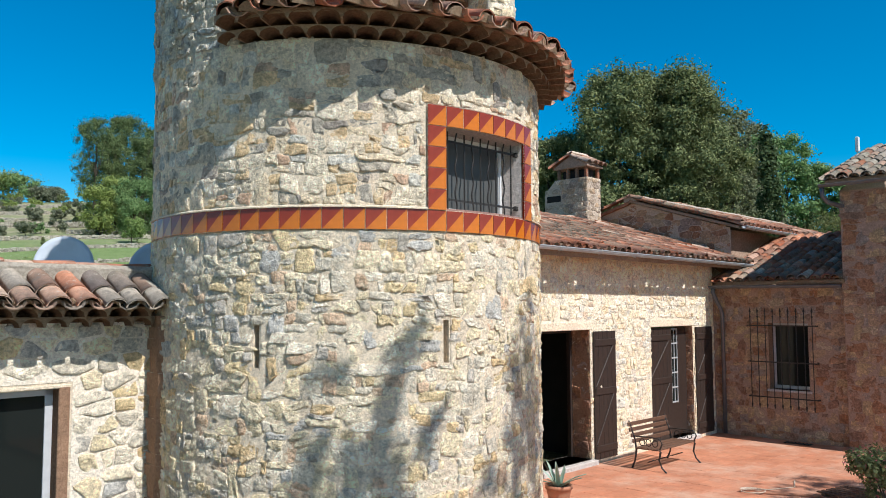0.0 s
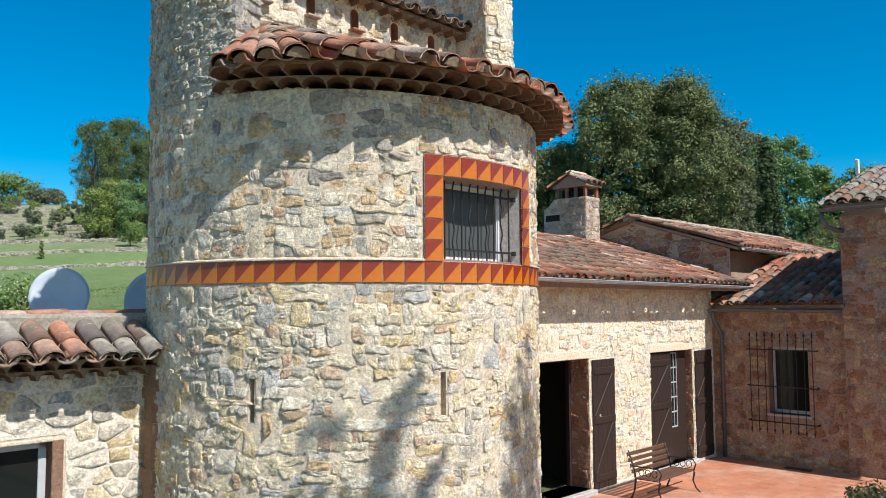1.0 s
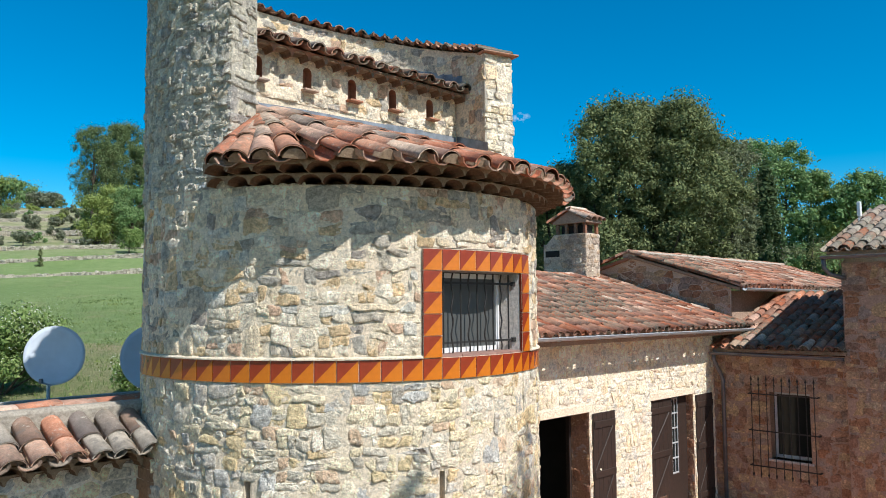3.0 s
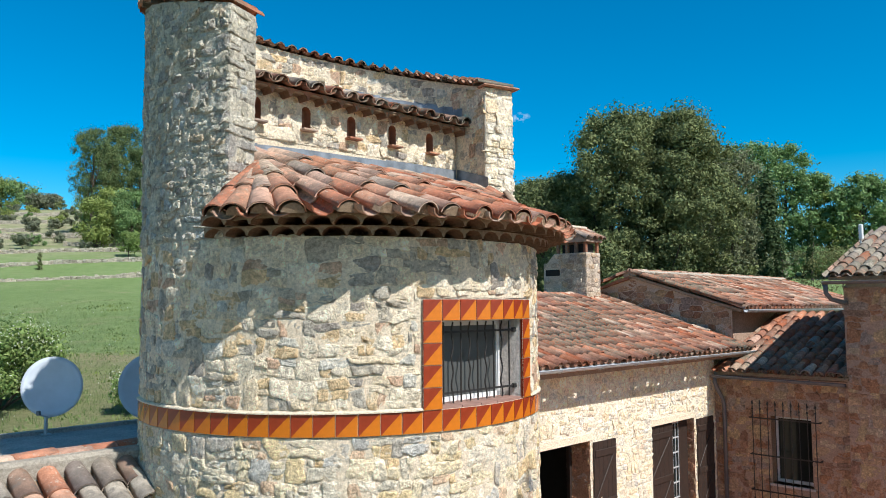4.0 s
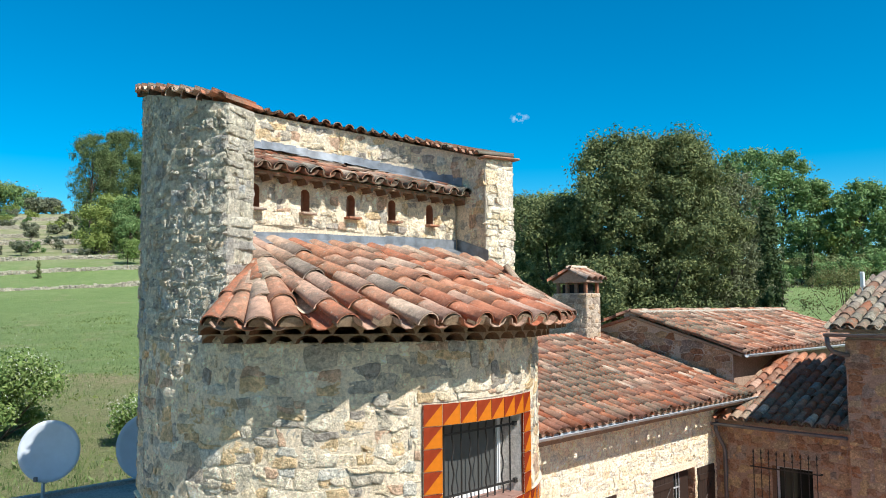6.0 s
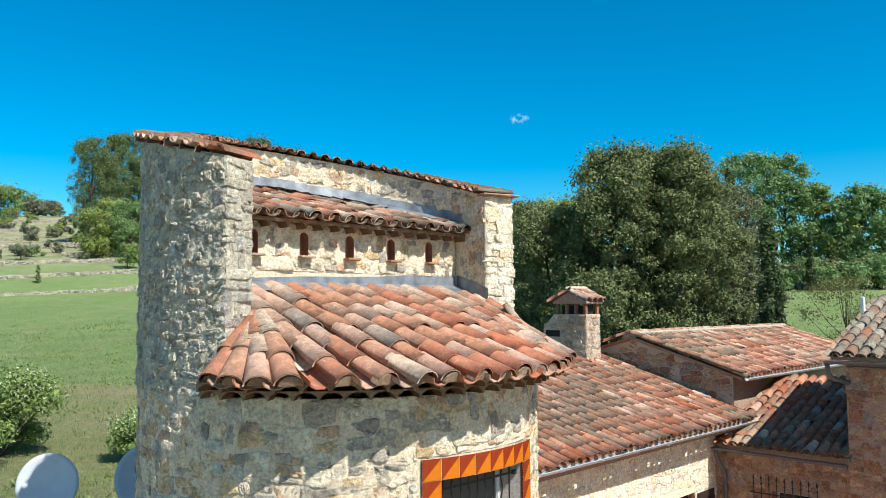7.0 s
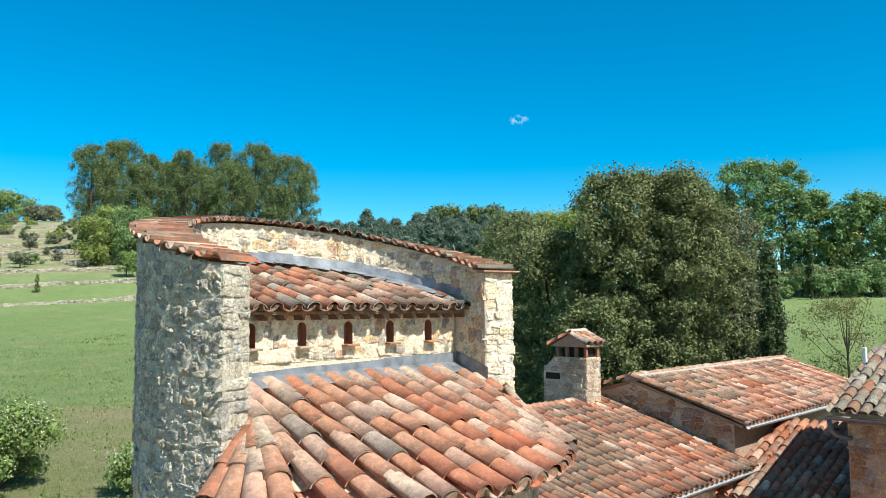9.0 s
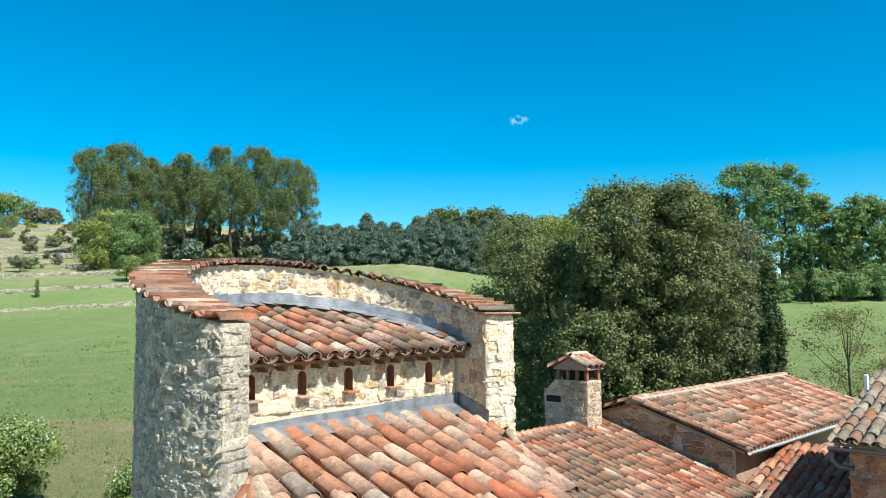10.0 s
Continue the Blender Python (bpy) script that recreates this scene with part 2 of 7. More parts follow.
M_BLIND = plain("grey_blind", (0.07, 0.072, 0.07), 0.5, 0, 0.15, 5)
M_BARS = plain("dull_white_paint", (0.42, 0.42, 0.42), 0.5, 0, 0.2, 8)
M_FRAME = plain("grey_white_frame", (0.50, 0.50, 0.51), 0.4, 0, 0.2, 8)
# near-black that paints in the shade of rooms, loopholes, vent and flue
M_DARK = plain("interior_shade_black", (0.03, 0.028, 0.026), 0.9, 0, 0.3, 4)
M_POT = plain("terracotta_pot", (0.36, 0.16, 0.09), 0.8, 0, 0.4, 12, 0.2)
M_SILL = plain("dull_red_sill_tile", (0.33, 0.19, 0.15), 0.6, 0, 0.5, 7, 0.2)
M_BARK = plain("bark", (0.11, 0.085, 0.065), 0.95, 0, 0.7, 14, 0.6)
M_PIPE = plain("lead_grey_pipe", (0.13, 0.13, 0.14), 0.5, 0.3, 0.4, 8)


def glass_material():
    n = Nodes("window_glass")
    n.bsdf.inputs["Specular IOR Level"].default_value = 0.18
    return n.done((0.012, 0.015, 0.014), 0.05)


M_GLASS = glass_material()


def leaf_material(name, a, b, c2):
    n = Nodes(name)
    c = n.ramp(n.rand(), [(0.0, a), (0.5, b), (1.0, c2)])
    c = n.mix(0.7, c, n.grey(n.noise(2.6, 5, 0.65), 0.7, 1.3, 0.35, 0.65), "MULTIPLY")
    n.bsdf.inputs["Specular IOR Level"].default_value = 0.2
    out = n.t.nodes["Material Output"]
    tr, mx = n.add("BsdfTranslucent"), n.add("MixShader", Fac=0.32)
    n.link(c, tr.inputs[0])
    m = n.done(c, 0.75)
    n.link(n.bsdf.outputs[0], mx.inputs[1])
    n.link(tr.outputs[0], mx.inputs[2])
    n.link(mx.outputs[0], out.inputs[0])
    return m


M_LEAF_OAK = leaf_material("holm_oak_leaf", (0.105, 0.135, 0.056), (0.165, 0.195, 0.08), (0.25, 0.275, 0.118))
M_LEAF_OAK_GREY = leaf_material("grey_oak_leaf", (0.12, 0.14, 0.075), (0.18, 0.20, 0.11), (0.26, 0.28, 0.165))
M_LEAF_PINE = leaf_material("pine_needle", (0.095, 0.145, 0.058), (0.14, 0.19, 0.075), (0.20, 0.24, 0.10))
M_LEAF_DARK = leaf_material("cedar_needle", (0.095, 0.15, 0.115), (0.14, 0.205, 0.155), (0.20, 0.27, 0.205))
M_LEAF_CYPRESS = leaf_material("cypress_leaf", (0.045, 0.075, 0.03), (0.065, 0.10, 0.04), (0.10, 0.14, 0.055))
M_LEAF_FRESH = leaf_material("fresh_leaf", (0.13, 0.22, 0.08), (0.175, 0.275, 0.105), (0.25, 0.34, 0.145))
M_LEAF_BRIGHT = leaf_material("bright_shrub_leaf", (0.14, 0.22, 0.06), (0.20, 0.28, 0.085), (0.28, 0.34, 0.12))
M_LEAF_YELLOW = leaf_material("yellow_green_leaf", (0.19, 0.245, 0.065), (0.25, 0.305, 0.085), (0.32, 0.37, 0.12))
M_LEAF_BROWN = leaf_material("budding_leaf", (0.15, 0.16, 0.06), (0.19, 0.20, 0.08), (0.25, 0.24, 0.10))
M_LEAF_GREY = leaf_material("grey_shrub_leaf", (0.13, 0.15, 0.09), (0.18, 0.20, 0.13), (0.24, 0.25, 0.17))
M_LEAF_TUFT = leaf_material("grass_blade", (0.14, 0.21, 0.065), (0.18, 0.25, 0.085), (0.24, 0.29, 0.12))
M_BLOSSOM = plain("white_blossom", (0.72, 0.73, 0.62), 0.7, 0, 0.1, 8)
M_AGAVE = plain("agave_leaf", (0.24, 0.33, 0.26), 0.5, 0, 0.3, 8)
M_FLOWER = plain("dark_pink_flower", (0.45, 0.09, 0.12), 0.6, 0, 0.2, 8)


def grass_material():
    n = Nodes("meadow_grass")
    v = n.coord()
    c = n.mix(n.grey(n.noise(0.09, 4, 0.6, v), 0, 1, 0.35, 0.65), (0.19, 0.27, 0.095), (0.24, 0.31, 0.125))
    c = n.mix(n.grey(n.noise(0.7, 5, 0.65, v), 0, 0.7, 0.45, 0.7), c, (0.16, 0.24, 0.082))
    c = n.mix(n.grey(n.noise(0.16, 6, 0.7, v), 0, 0.75, 0.55, 0.70), c, (0.33, 0.31, 0.17))
    # trodden, drier lawn near the buildings, stony ground high on the hill
    sep = n.add("SeparateXYZ")
    n.link(v, sep.inputs[0])
    w = n.add("Math")
    w.operation = "MULTIPLY_ADD"
    n.link(n.noise(0.25, 5, 0.7, v), w.inputs[0])
    w.inputs[1].default_value = 10.0
    n.link(sep.outputs[1], w.inputs[2])
    near = n.add("MapRange")
    n.link(w.outputs[0], near.inputs[0])
    for k, val in ((1, 42.6), (2, 44.0), (3, 0.85), (4, 0.0)):
        near.inputs[k].default_value = val
    c = n.mix(near.outputs[0], c, n.mix(n.grey(n.noise(0.9, 5, 0.7, v), 0, 1), (0.235, 0.265, 0.105), (0.32, 0.29, 0.16)))
    edge = n.add("MapRange")
    n.link(w.outputs[0], edge.inputs[0])
    edge.inputs[1].default_value, edge.inputs[2].default_value = 42.3, 45.0
    c = n.mix(n.ramp(edge.outputs[0], [(0.0, (0, 0, 0)), (0.4, (0.75, 0.75, 0.75)), (0.6, (0.6, 0.6, 0.6)), (1.0, (0, 0, 0))]), c, (0.37, 0.30, 0.18))
    high = n.add("MapRange")
    n.link(sep.outputs[2], high.inputs[0])
    for k, val in ((1, 11.0), (2, 16.0), (3, 0.0), (4, 0.95)):
        high.inputs[k].default_value = val
    c = n.mix(high.outputs[0], c, n.mix(n.grey(n.noise(0.22, 7, 0.75, v), 0, 1, 0.42, 0.58), (0.24, 0.26, 0.12), (0.38, 0.35, 0.23)))
    c = n.mix(0.7, c, n.grey(n.noise(5, 8, 0.8, v), 0.5, 1.35), "MULTIPLY")
    n.bump(n.noise(8, 7, 0.8, v), 1.0, 0.2)
    return n.done(c, 0.95)


M_GRASS = grass_material()


def paver_material():
    n = Nodes("terracotta_paver")
    c = n.ramp(n.rand(), [(0, (0.475, 0.195, 0.108)), (0.3, (0.485, 0.205, 0.115)), (0.6, (0.465, 0.185, 0.10)), (0.85, (0.495, 0.22, 0.13))], "CONSTANT")
    place = n.add("NewGeometry").outputs["Position"]
    c = n.mix(0.6, c, n.grey(n.noise(2.5, 7, 0.75, place), 0.65, 1.3, 0.35, 0.65), "MULTIPLY")
    c = n.mix(n.grey(n.noise(0.8, 7, 0.75, place), 0, 0.65, 0.48, 0.64), c, (0.56, 0.38, 0.28))
    return n.done(c, 0.7)


M_PAVER = paver_material()
M_GROUT = mortar_material("paving_grout", (0.42, 0.18, 0.11), (0.37, 0.155, 0.095))

# ---- building helpers ----
RNG = np.random.default_rng(7)
CENTRE, AXIS = Vector((-1.14, 9.70, 0)), 45.5
HM = pose(CENTRE.x, CENTRE.y, 0, 0, 0, AXIS)      # house frame: x along the house wall, y into the house, z up; the tower's axis is its origin


def mesh_ob(name, verts, faces, mats, parent=None, label="", smooth=False, slots=None):
    """One mesh object from lists of corners and faces."""
    me = bpy.data.meshes.new(name)
    me.from_pydata([tuple(v) for v in verts], [], [tuple(f) for f in faces])
    for m in (mats if isinstance(mats, (list, tuple)) else [mats]):
        me.materials.append(m)
    if slots is not None:
        me.polygons.foreach_set("material_index", slots)
    if smooth:
        me.polygons.foreach_set("use_smooth", [True] * len(me.polygons))
    me.update()
    ob = new(name, me)
    if parent is not None:
        ob.parent = parent
    if label:
        ob["label"] = label
    return ob


def thing(name, label, category, m=None, group="", kind=""):
    ob = new(name)
    ob.matrix_basis = m if m is not None else Matrix()
    return tagged(ob, label, category, group, kind)


class Build:
    """Collects corners and faces for one mesh."""

    def __init__(self):
        self.v, self.f, self.s = [], [], []

    def add(self, verts, faces, slot=0):
        o = len(self.v)
        self.v += [tuple(p) for p in verts]
        self.f += [tuple(i + o for i in f) for f in faces]
        self.s += [slot] * len(faces)

    def box(self, lo, hi, m=None, slot=0, bevel=0.0):
        bm = bmesh.new()
        bmesh.ops.create_cube(bm, size=1)
        c = [(a + b) / 2 for a, b in zip(lo, hi)]
        d = [max(abs(b - a), 1e-4) for a, b in zip(lo, hi)]
        bmesh.ops.transform(bm, matrix=Matrix.Translation(c) @ Matrix.Diagonal((*d, 1)), verts=bm.verts)
        if bevel:
            bmesh.ops.bevel(bm, geom=bm.edges[:], offset=bevel, segments=1, affect="EDGES")
        if m is not None:
            bm.transform(m)
        bm.verts.index_update()
        self.add([v.co for v in bm.verts], [[v.index for v in f.verts] for f in bm.faces], slot)
        bm.free()

    def tube(self, path, radii, sides=8, slot=0, cap=True):
        """A round tube along a list of places."""
        path = [Vector(p) for p in path]
        radii = radii if isinstance(radii, (list, tuple)) else [radii] * len(path)
        verts, faces = [], []
        ref = Vector((0.31, 0.17, 0.93))
        for i, p in enumerate(path):
            d = (path[min(i + 1, len(path) - 1)] - path[max(i - 1, 0)]).normalized()
            a = d.cross(ref)
            if a.length < 0.15:
                a = d.cross(Vector((1, 0, 0)))
            a.normalize()
            b = d.cross(a)
            for k in range(sides):
                t = 2 * math.pi * k / sides
                verts.append(p + radii[i] * (math.cos(t) * a + math.sin(t) * b))
        for i in range(len(path) - 1):
            for k in range(sides):
                k2 = (k + 1) % sides
                faces.append((i * sides + k, i * sides + k2, (i + 1) * sides + k2, (i + 1) * sides + k))
        if cap:
            faces.append(tuple(range(sides))[::-1])
            faces.append(tuple((len(path) - 1) * sides + k for k in range(sides)))
        self.add(verts, faces, slot)

    def weld(self, near=0.0006):
        bm = bmesh.new()
        vs = [bm.verts.new(v) for v in self.v]
        for f, s in zip(self.f, self.s):
            bm.faces.new([vs[i] for i in f]).material_index = s
        bmesh.ops.remove_doubles(bm, verts=bm.verts, dist=near)
        bm.verts.index_update()
        self.v, self.f = [tuple(v.co) for v in bm.verts], [tuple(v.index for v in f.verts) for f in bm.faces]
        self.s = [f.material_index for f in bm.faces]
        bm.free()
        return self

    def ob(self, name, mats, parent=None, label="", smooth=False):
        return mesh_ob(name, self.v, self.f, mats, parent, label, smooth, self.s)


def box_part(name, lo, hi, mat, parent=None, label="", m=None, bevel=0.0):
    b = Build()
    b.box(lo, hi, m, 0, bevel)
    return b.ob(name, mat, parent, label)


def polar(r, psi, z):
    """A place round the tower's axis: psi degrees from the house's front towards its far end."""
    return (r * math.sin(radians(psi)), -r * math.cos(radians(psi)), z)


# ---- stones ----
def cells(x0, x1, y0, y1, w, h, holes=(), gap=0.003, jitter=0.42, squash=1.0, keep=None):
    """Uneven stones that fill a field: lists of corners, in courses that break their joints. holes: rectangles left free."""
    seeds, rows = [], max(1, round((y1 - y0) / h))
    dh = (y1 - y0) / rows
    for r in range(-1, rows + 1):
        x = x0 - w * RNG.uniform(0.3, 1.3)
        while x < x1 + w:
            step = w * RNG.choice((0.4, 0.6, 0.8, 1.0, 1.3, 1.9)) * RNG.uniform(0.85, 1.15)
            seeds.append((x + step / 2, y0 + (r + 0.5 + RNG.uniform(-jitter, jitter) * 0.8) * dh))
            x += step
    pts = np.array(seeds)
    out = []
    k = w / h * squash
    for i, (px, py) in enumerate(pts):
        if not (x0 - w * 0.4 < px < x1 + w * 0.4 and y0 - h * 0.4 < py < y1 + h * 0.4):
            continue
        if any(a - 0.02 < px < b + 0.02 and c - 0.02 < py < d + 0.02 for a, b, c, d in holes):
            continue
        d2 = (pts[:, 0] - px) ** 2 + ((pts[:, 1] - py) * k) ** 2
        near = np.argsort(d2)[1:15]
        poly = [(px - 2 * w, py - 2 * h), (px + 2 * w, py - 2 * h), (px + 2 * w, py + 2 * h), (px - 2 * w, py + 2 * h)]
        planes = []
        for j in near:
            qx, qy = pts[j]
            nx, ny = qx - px, (qy - py) * k * k
            planes.append((nx, ny, nx * (px + qx) / 2 + ny * (py + qy) / 2))
        planes += [(1, 0, x1), (-1, 0, -x0), (0, 1, y1), (0, -1, -y0)]
        for a, b, c, d in holes:
            sides = ((px - b, (-1, 0, -b)), (a - px, (1, 0, a)), (py - d, (0, -1, -d)), (c - py, (0, 1, c)))
            planes.append(max(sides)[1])
        for nx, ny, c in planes:
            ln = math.hypot(nx, ny)
            c -= gap * ln * RNG.uniform(0.5, 1.5)
            new_poly = []
            for a, b in zip(poly, poly[1:] + poly[:1]):
                da, db = nx * a[0] + ny * a[1] - c, nx * b[0] + ny * b[1] - c
                if da <= 0:
                    new_poly.append(a)
                if da * db < 0:
                    t = da / (da - db)
                    new_poly.append((a[0] + t * (b[0] - a[0]), a[1] + t * (b[1] - a[1])))
            poly = new_poly
            if len(poly) < 3:
                break
        if len(poly) < 3:
            continue
        area = 0.5 * abs(sum(a[0] * b[1] - b[0] * a[1] for a, b in zip(poly, poly[1:] + poly[:1])))
        if area < 0.0012:
            continue
        # soften the corners
        soft = []
        m = len(poly)
        for q in range(m):
            a, b, c = poly[q - 1], poly[q], poly[(q + 1) % m]
            la, lc = math.hypot(a[0] - b[0], a[1] - b[1]), math.hypot(c[0] - b[0], c[1] - b[1])
            if la < 0.02 or lc < 0.02:
                soft.append(b)
                continue
            t = RNG.uniform(0.05, 0.16)
            soft.append((b[0] + t * (a[0] - b[0]), b[1] + t * (a[1] - b[1])))
            soft.append((b[0] + t * (c[0] - b[0]), b[1] + t * (c[1] - b[1])))
        if keep is None or keep(px, py):
            out.append(soft)
    return out


def rubble(x0, x1, y0, y1, w, h, holes=(), gap=0.002, keep=None, warp=0.055):
    """Roughly coursed rubble: uneven blocks split again and again, with broken corners and wandering joints."""
    out, y = [], y0

    def split(a, b, c, d, goal):
        if (b - a) * (d - c) < goal or (b - a < 0.4 * w and d - c < 0.6 * h):
            out.append((a, b, c, d))
        elif (b - a) > (d - c) * RNG.uniform(0.9, 2.3) or d - c < 0.9 * h:
            m = a + (b - a) * RNG.uniform(0.3, 0.7)
            split(a, m, c, d, w * h * RNG.choice((0.35, 0.7, 1.0, 1.5, 2.2)))
            split(m, b, c, d, w * h * RNG.choice((0.35, 0.7, 1.0, 1.5, 2.2)))
        else:
            m = c + (d - c) * RNG.uniform(0.32, 0.68)
            split(a, b, c, m, w * h * RNG.choice((0.35, 0.7, 1.0, 1.5)))
            split(a, b, m, d, w * h * RNG.choice((0.35, 0.7, 1.0, 1.5)))

    while y < y1 - 0.02:
        top = min(y1, y + h * RNG.uniform(1.3, 2.5))
        if y1 - top < 0.6 * h:
            top = y1
        x = x0
        while x < x1 - 0.02:
            end = min(x1, x + w * RNG.uniform(1.6, 3.4))
            if x1 - end < 0.5 * w:
                end = x1
            split(x, end, y, top, w * h)
            x = end
        y = top
    polys = []
    for a, b, c, d in out:
        px, py = (a + b) / 2, (c + d) / 2
        if any(e < px < f and g < py < k for e, f, g, k in holes) or (keep is not None and not keep(px, py)):
            continue
        for e, f, g, k in holes:
            if a < f and b > e and c < k and d > g:
                far = max((e - px, 0), (px - f, 1), (g - py, 2), (py - k, 3))[1]
                a, b, c, d = (a, e, c, d) if far == 0 else (f, b, c, d) if far == 1 else (a, b, c, g) if far == 2 else (a, b, k, d)
        a, b, c, d = a + gap, b - gap, c + gap, d - gap
        if b - a < 0.025 or d - c < 0.025:
            continue
        corners = []
        for cx, cy, dx, dy in ((a, c, 1, 1), (b, c, -1, 1), (b, d, -1, -1), (a, d, 1, -1)):
            cx, cy = cx + RNG.normal(0, 0.07) * (b - a), cy + RNG.normal(0, 0.08) * (d - c)
            e, f = RNG.uniform(0.04, 0.24, 2) * (b - a, d - c) if RNG.random() < 0.85 else (0.01, 0.01)
            pair = [(cx, cy + dy * f), (cx + dx * e, cy)]
            corners += pair if dx * dy > 0 else pair[::-1]
        poly = []
        for p, q in zip(corners, corners[1:] + corners[:1]):
            ln = math.hypot(q[0] - p[0], q[1] - p[1])
            n = max(1, round(ln / 0.05))
            for i in range(n):
                poly.append((p[0] + (q[0] - p[0]) * i / n + RNG.normal(0, 0.0055), p[1] + (q[1] - p[1]) * i / n + RNG.normal(0, 0.0055)))
        bent = []
        for p in poly:
            at_edge = min(p[0] - x0, x1 - p[0], p[1] - y0, y1 - p[1], *[max(e - p[0], p[0] - f, g - p[1], p[1] - k) for e, f, g, k in holes])
            k = warp * min(1.0, max(0.0, at_edge / 0.1))
            bent.append((p[0] + k * (noise.noise((p[0] * 2.1, p[1] * 3.1, 2.0)) + 0.4 * noise.noise((p[0] * 7.0, p[1] * 7.0, 4.0))), p[1] + k * (1.3 * noise.noise((p[0] * 1.9, p[1] * 2.1, 8.0)) + 0.4 * noise.noise((p[0] * 7.0, p[1] * 7.0, 6.0)))))
        polys.append(bent)
    return polys


def flat_stone(poly, place, depth=0.022, rough=1.0):
    """One split stone: a crisp broken edge and a nearly flat, slightly tilted face."""
    m = len(poly)
    cx, cy = sum(p[0] for p in poly) / m, sum(p[1] for p in poly) / m
    d = depth * (0.3 + 0.7 * RNG.random() ** 0.8)
    tx, ty = RNG.normal(0, 0.075, 2)
    verts = [place(x, y, -0.02) for x, y in poly]
    for lo, hi, base, wob in ((0.965, 1.0, 0.72, 0.0018), (0.84, 0.95, 1.0, 0.0018), (0.4, 0.6, 1.0, 0.003)):
        for x, y in poly:
            f = RNG.uniform(lo, hi)
            verts.append(place(cx + (x - cx) * f, cy + (y - cy) * f, d * base + RNG.normal(0, wob * rough) + tx * (x - cx) * f + ty * (y - cy) * f))
    verts.append(place(cx, cy, d + RNG.normal(0.0, 0.003 * rough)))
    faces = []
    for i in range(m):
        j = (i + 1) % m
        for k in range(3):
            faces.append((k * m + i, k * m + j, (k + 1) * m + j, (k + 1) * m + i))
        faces.append((3 * m + i, 3 * m + j, 4 * m))
    return verts, faces


def stone_mesh(poly, place, depth=0.022):
    """One stone: its sides, a broken edge and an uneven face. place(s, t, d): a point of the wall, d proud of it."""
    rough = []
    for a, b in zip(poly, poly[1:] + poly[:1]):
        ln = math.hypot(b[0] - a[0], b[1] - a[1])
        rough.append(a)
        if ln > 0.05:
            t, k = RNG.uniform(0.35, 0.65), RNG.normal(0, 0.035)
            rough.append((a[0] + t * (b[0] - a[0]) - k * (b[1] - a[1]), a[1] + t * (b[1] - a[1]) + k * (b[0] - a[0])))
    poly, m = rough, len(rough)
    cx, cy = sum(p[0] for p in poly) / m, sum(p[1] for p in poly) / m
    d = depth * RNG.uniform(-0.15, 1.0)
    tx, ty = RNG.normal(0, 0.035, 2)
    verts = [place(x, y, -0.02) for x, y in poly]
    for lo, hi, base, wob in ((0.94, 1.0, 0.75, 0.0015), (0.62, 0.86, 1.0, 0.003), (0.25, 0.5, 1.05, 0.0045)):
        for x, y in poly:
            f = RNG.uniform(lo, hi)
            verts.append(place(cx + (x - cx) * f, cy + (y - cy) * f, d * base + RNG.normal(0, wob) + tx * (x - cx) * f + ty * (y - cy) * f))
    verts.append(place(cx, cy, d + RNG.normal(0.002, 0.004)))
    faces = []
    for i in range(m):
        j = (i + 1) % m
        for k in range(3):
            faces.append((k * m + i, k * m + j, (k + 1) * m + j, (k + 1) * m + i))
        faces.append((3 * m + i, 3 * m + j, 4 * m))
    return verts, faces


def rough_top(ob, crisp=0):
    """Round over the faces of stones, with crisp edges at their sides."""
    ob.data.polygons.foreach_set("use_smooth", [k % 4 > crisp for k in range(len(ob.data.polygons))])
    return ob


def lay_stones(polys, place, mat, parent, single=None, depth=0.022, flat=False, rough=1.0):
    """Stones as parts where single(s, t) holds (all of them if None), the rest joined."""
    rest, count = Build(), 0
    for p in polys:
        v, f = flat_stone(p, place, depth, rough) if flat else stone_mesh(p, place, depth)
        cx, cy = sum(q[0] for q in p) / len(p), sum(q[1] for q in p) / len(p)
        if (single is None or single(cx, cy)) and count < 300:
            rough_top(mesh_ob("stone", v, f, mat, parent), 1 if flat else 0)
            count += 1
        else:
            rest.add(v, f)
    if rest.v:
        tagged(rough_top(rest.ob("rubble", mat, parent), 1 if flat else 0), kind="stuff")


def rough_coat(s0, s1, t0, t1, place, mat, parent, holes=(), keep=None, step=0.028, amp=0.0085, base=0.0008):
    """Hand-thrown mortar between and over the stones: an uneven sheet that covers their edges. place(s, t, d) as for stones."""
    ns, nt = max(1, round((s1 - s0) / step)), max(1, round((t1 - t0) / step))
    ss, ts = [s0 + (s1 - s0) * i / ns for i in range(ns + 1)], [t0 + (t1 - t0) * j / nt for j in range(nt + 1)]
    verts = []
    for t in ts:
        for s in ss:
            p = Vector(place(s, t, 0.0))
            d = base + amp * (noise.noise(p * 7.0) + 0.75 * noise.noise(p * 15.0) + 0.5 * noise.noise(p * 31.0))
            verts.append(place(s, t, max(d, -0.012)))
    faces = []
    for j in range(nt):
        for i in range(ns):
            s, t = (ss[i] + ss[i + 1]) / 2, (ts[j] + ts[j + 1]) / 2
            if any(a < s < b and c < t < d for a, b, c, d in holes) or (keep is not None and not keep(s, t)):
                continue
            k = j * (ns + 1) + i
            faces.append((k, k + 1, k + ns + 2, k + ns + 1))
    return mesh_ob("mortar_coat", verts, faces, mat, parent, smooth=True)


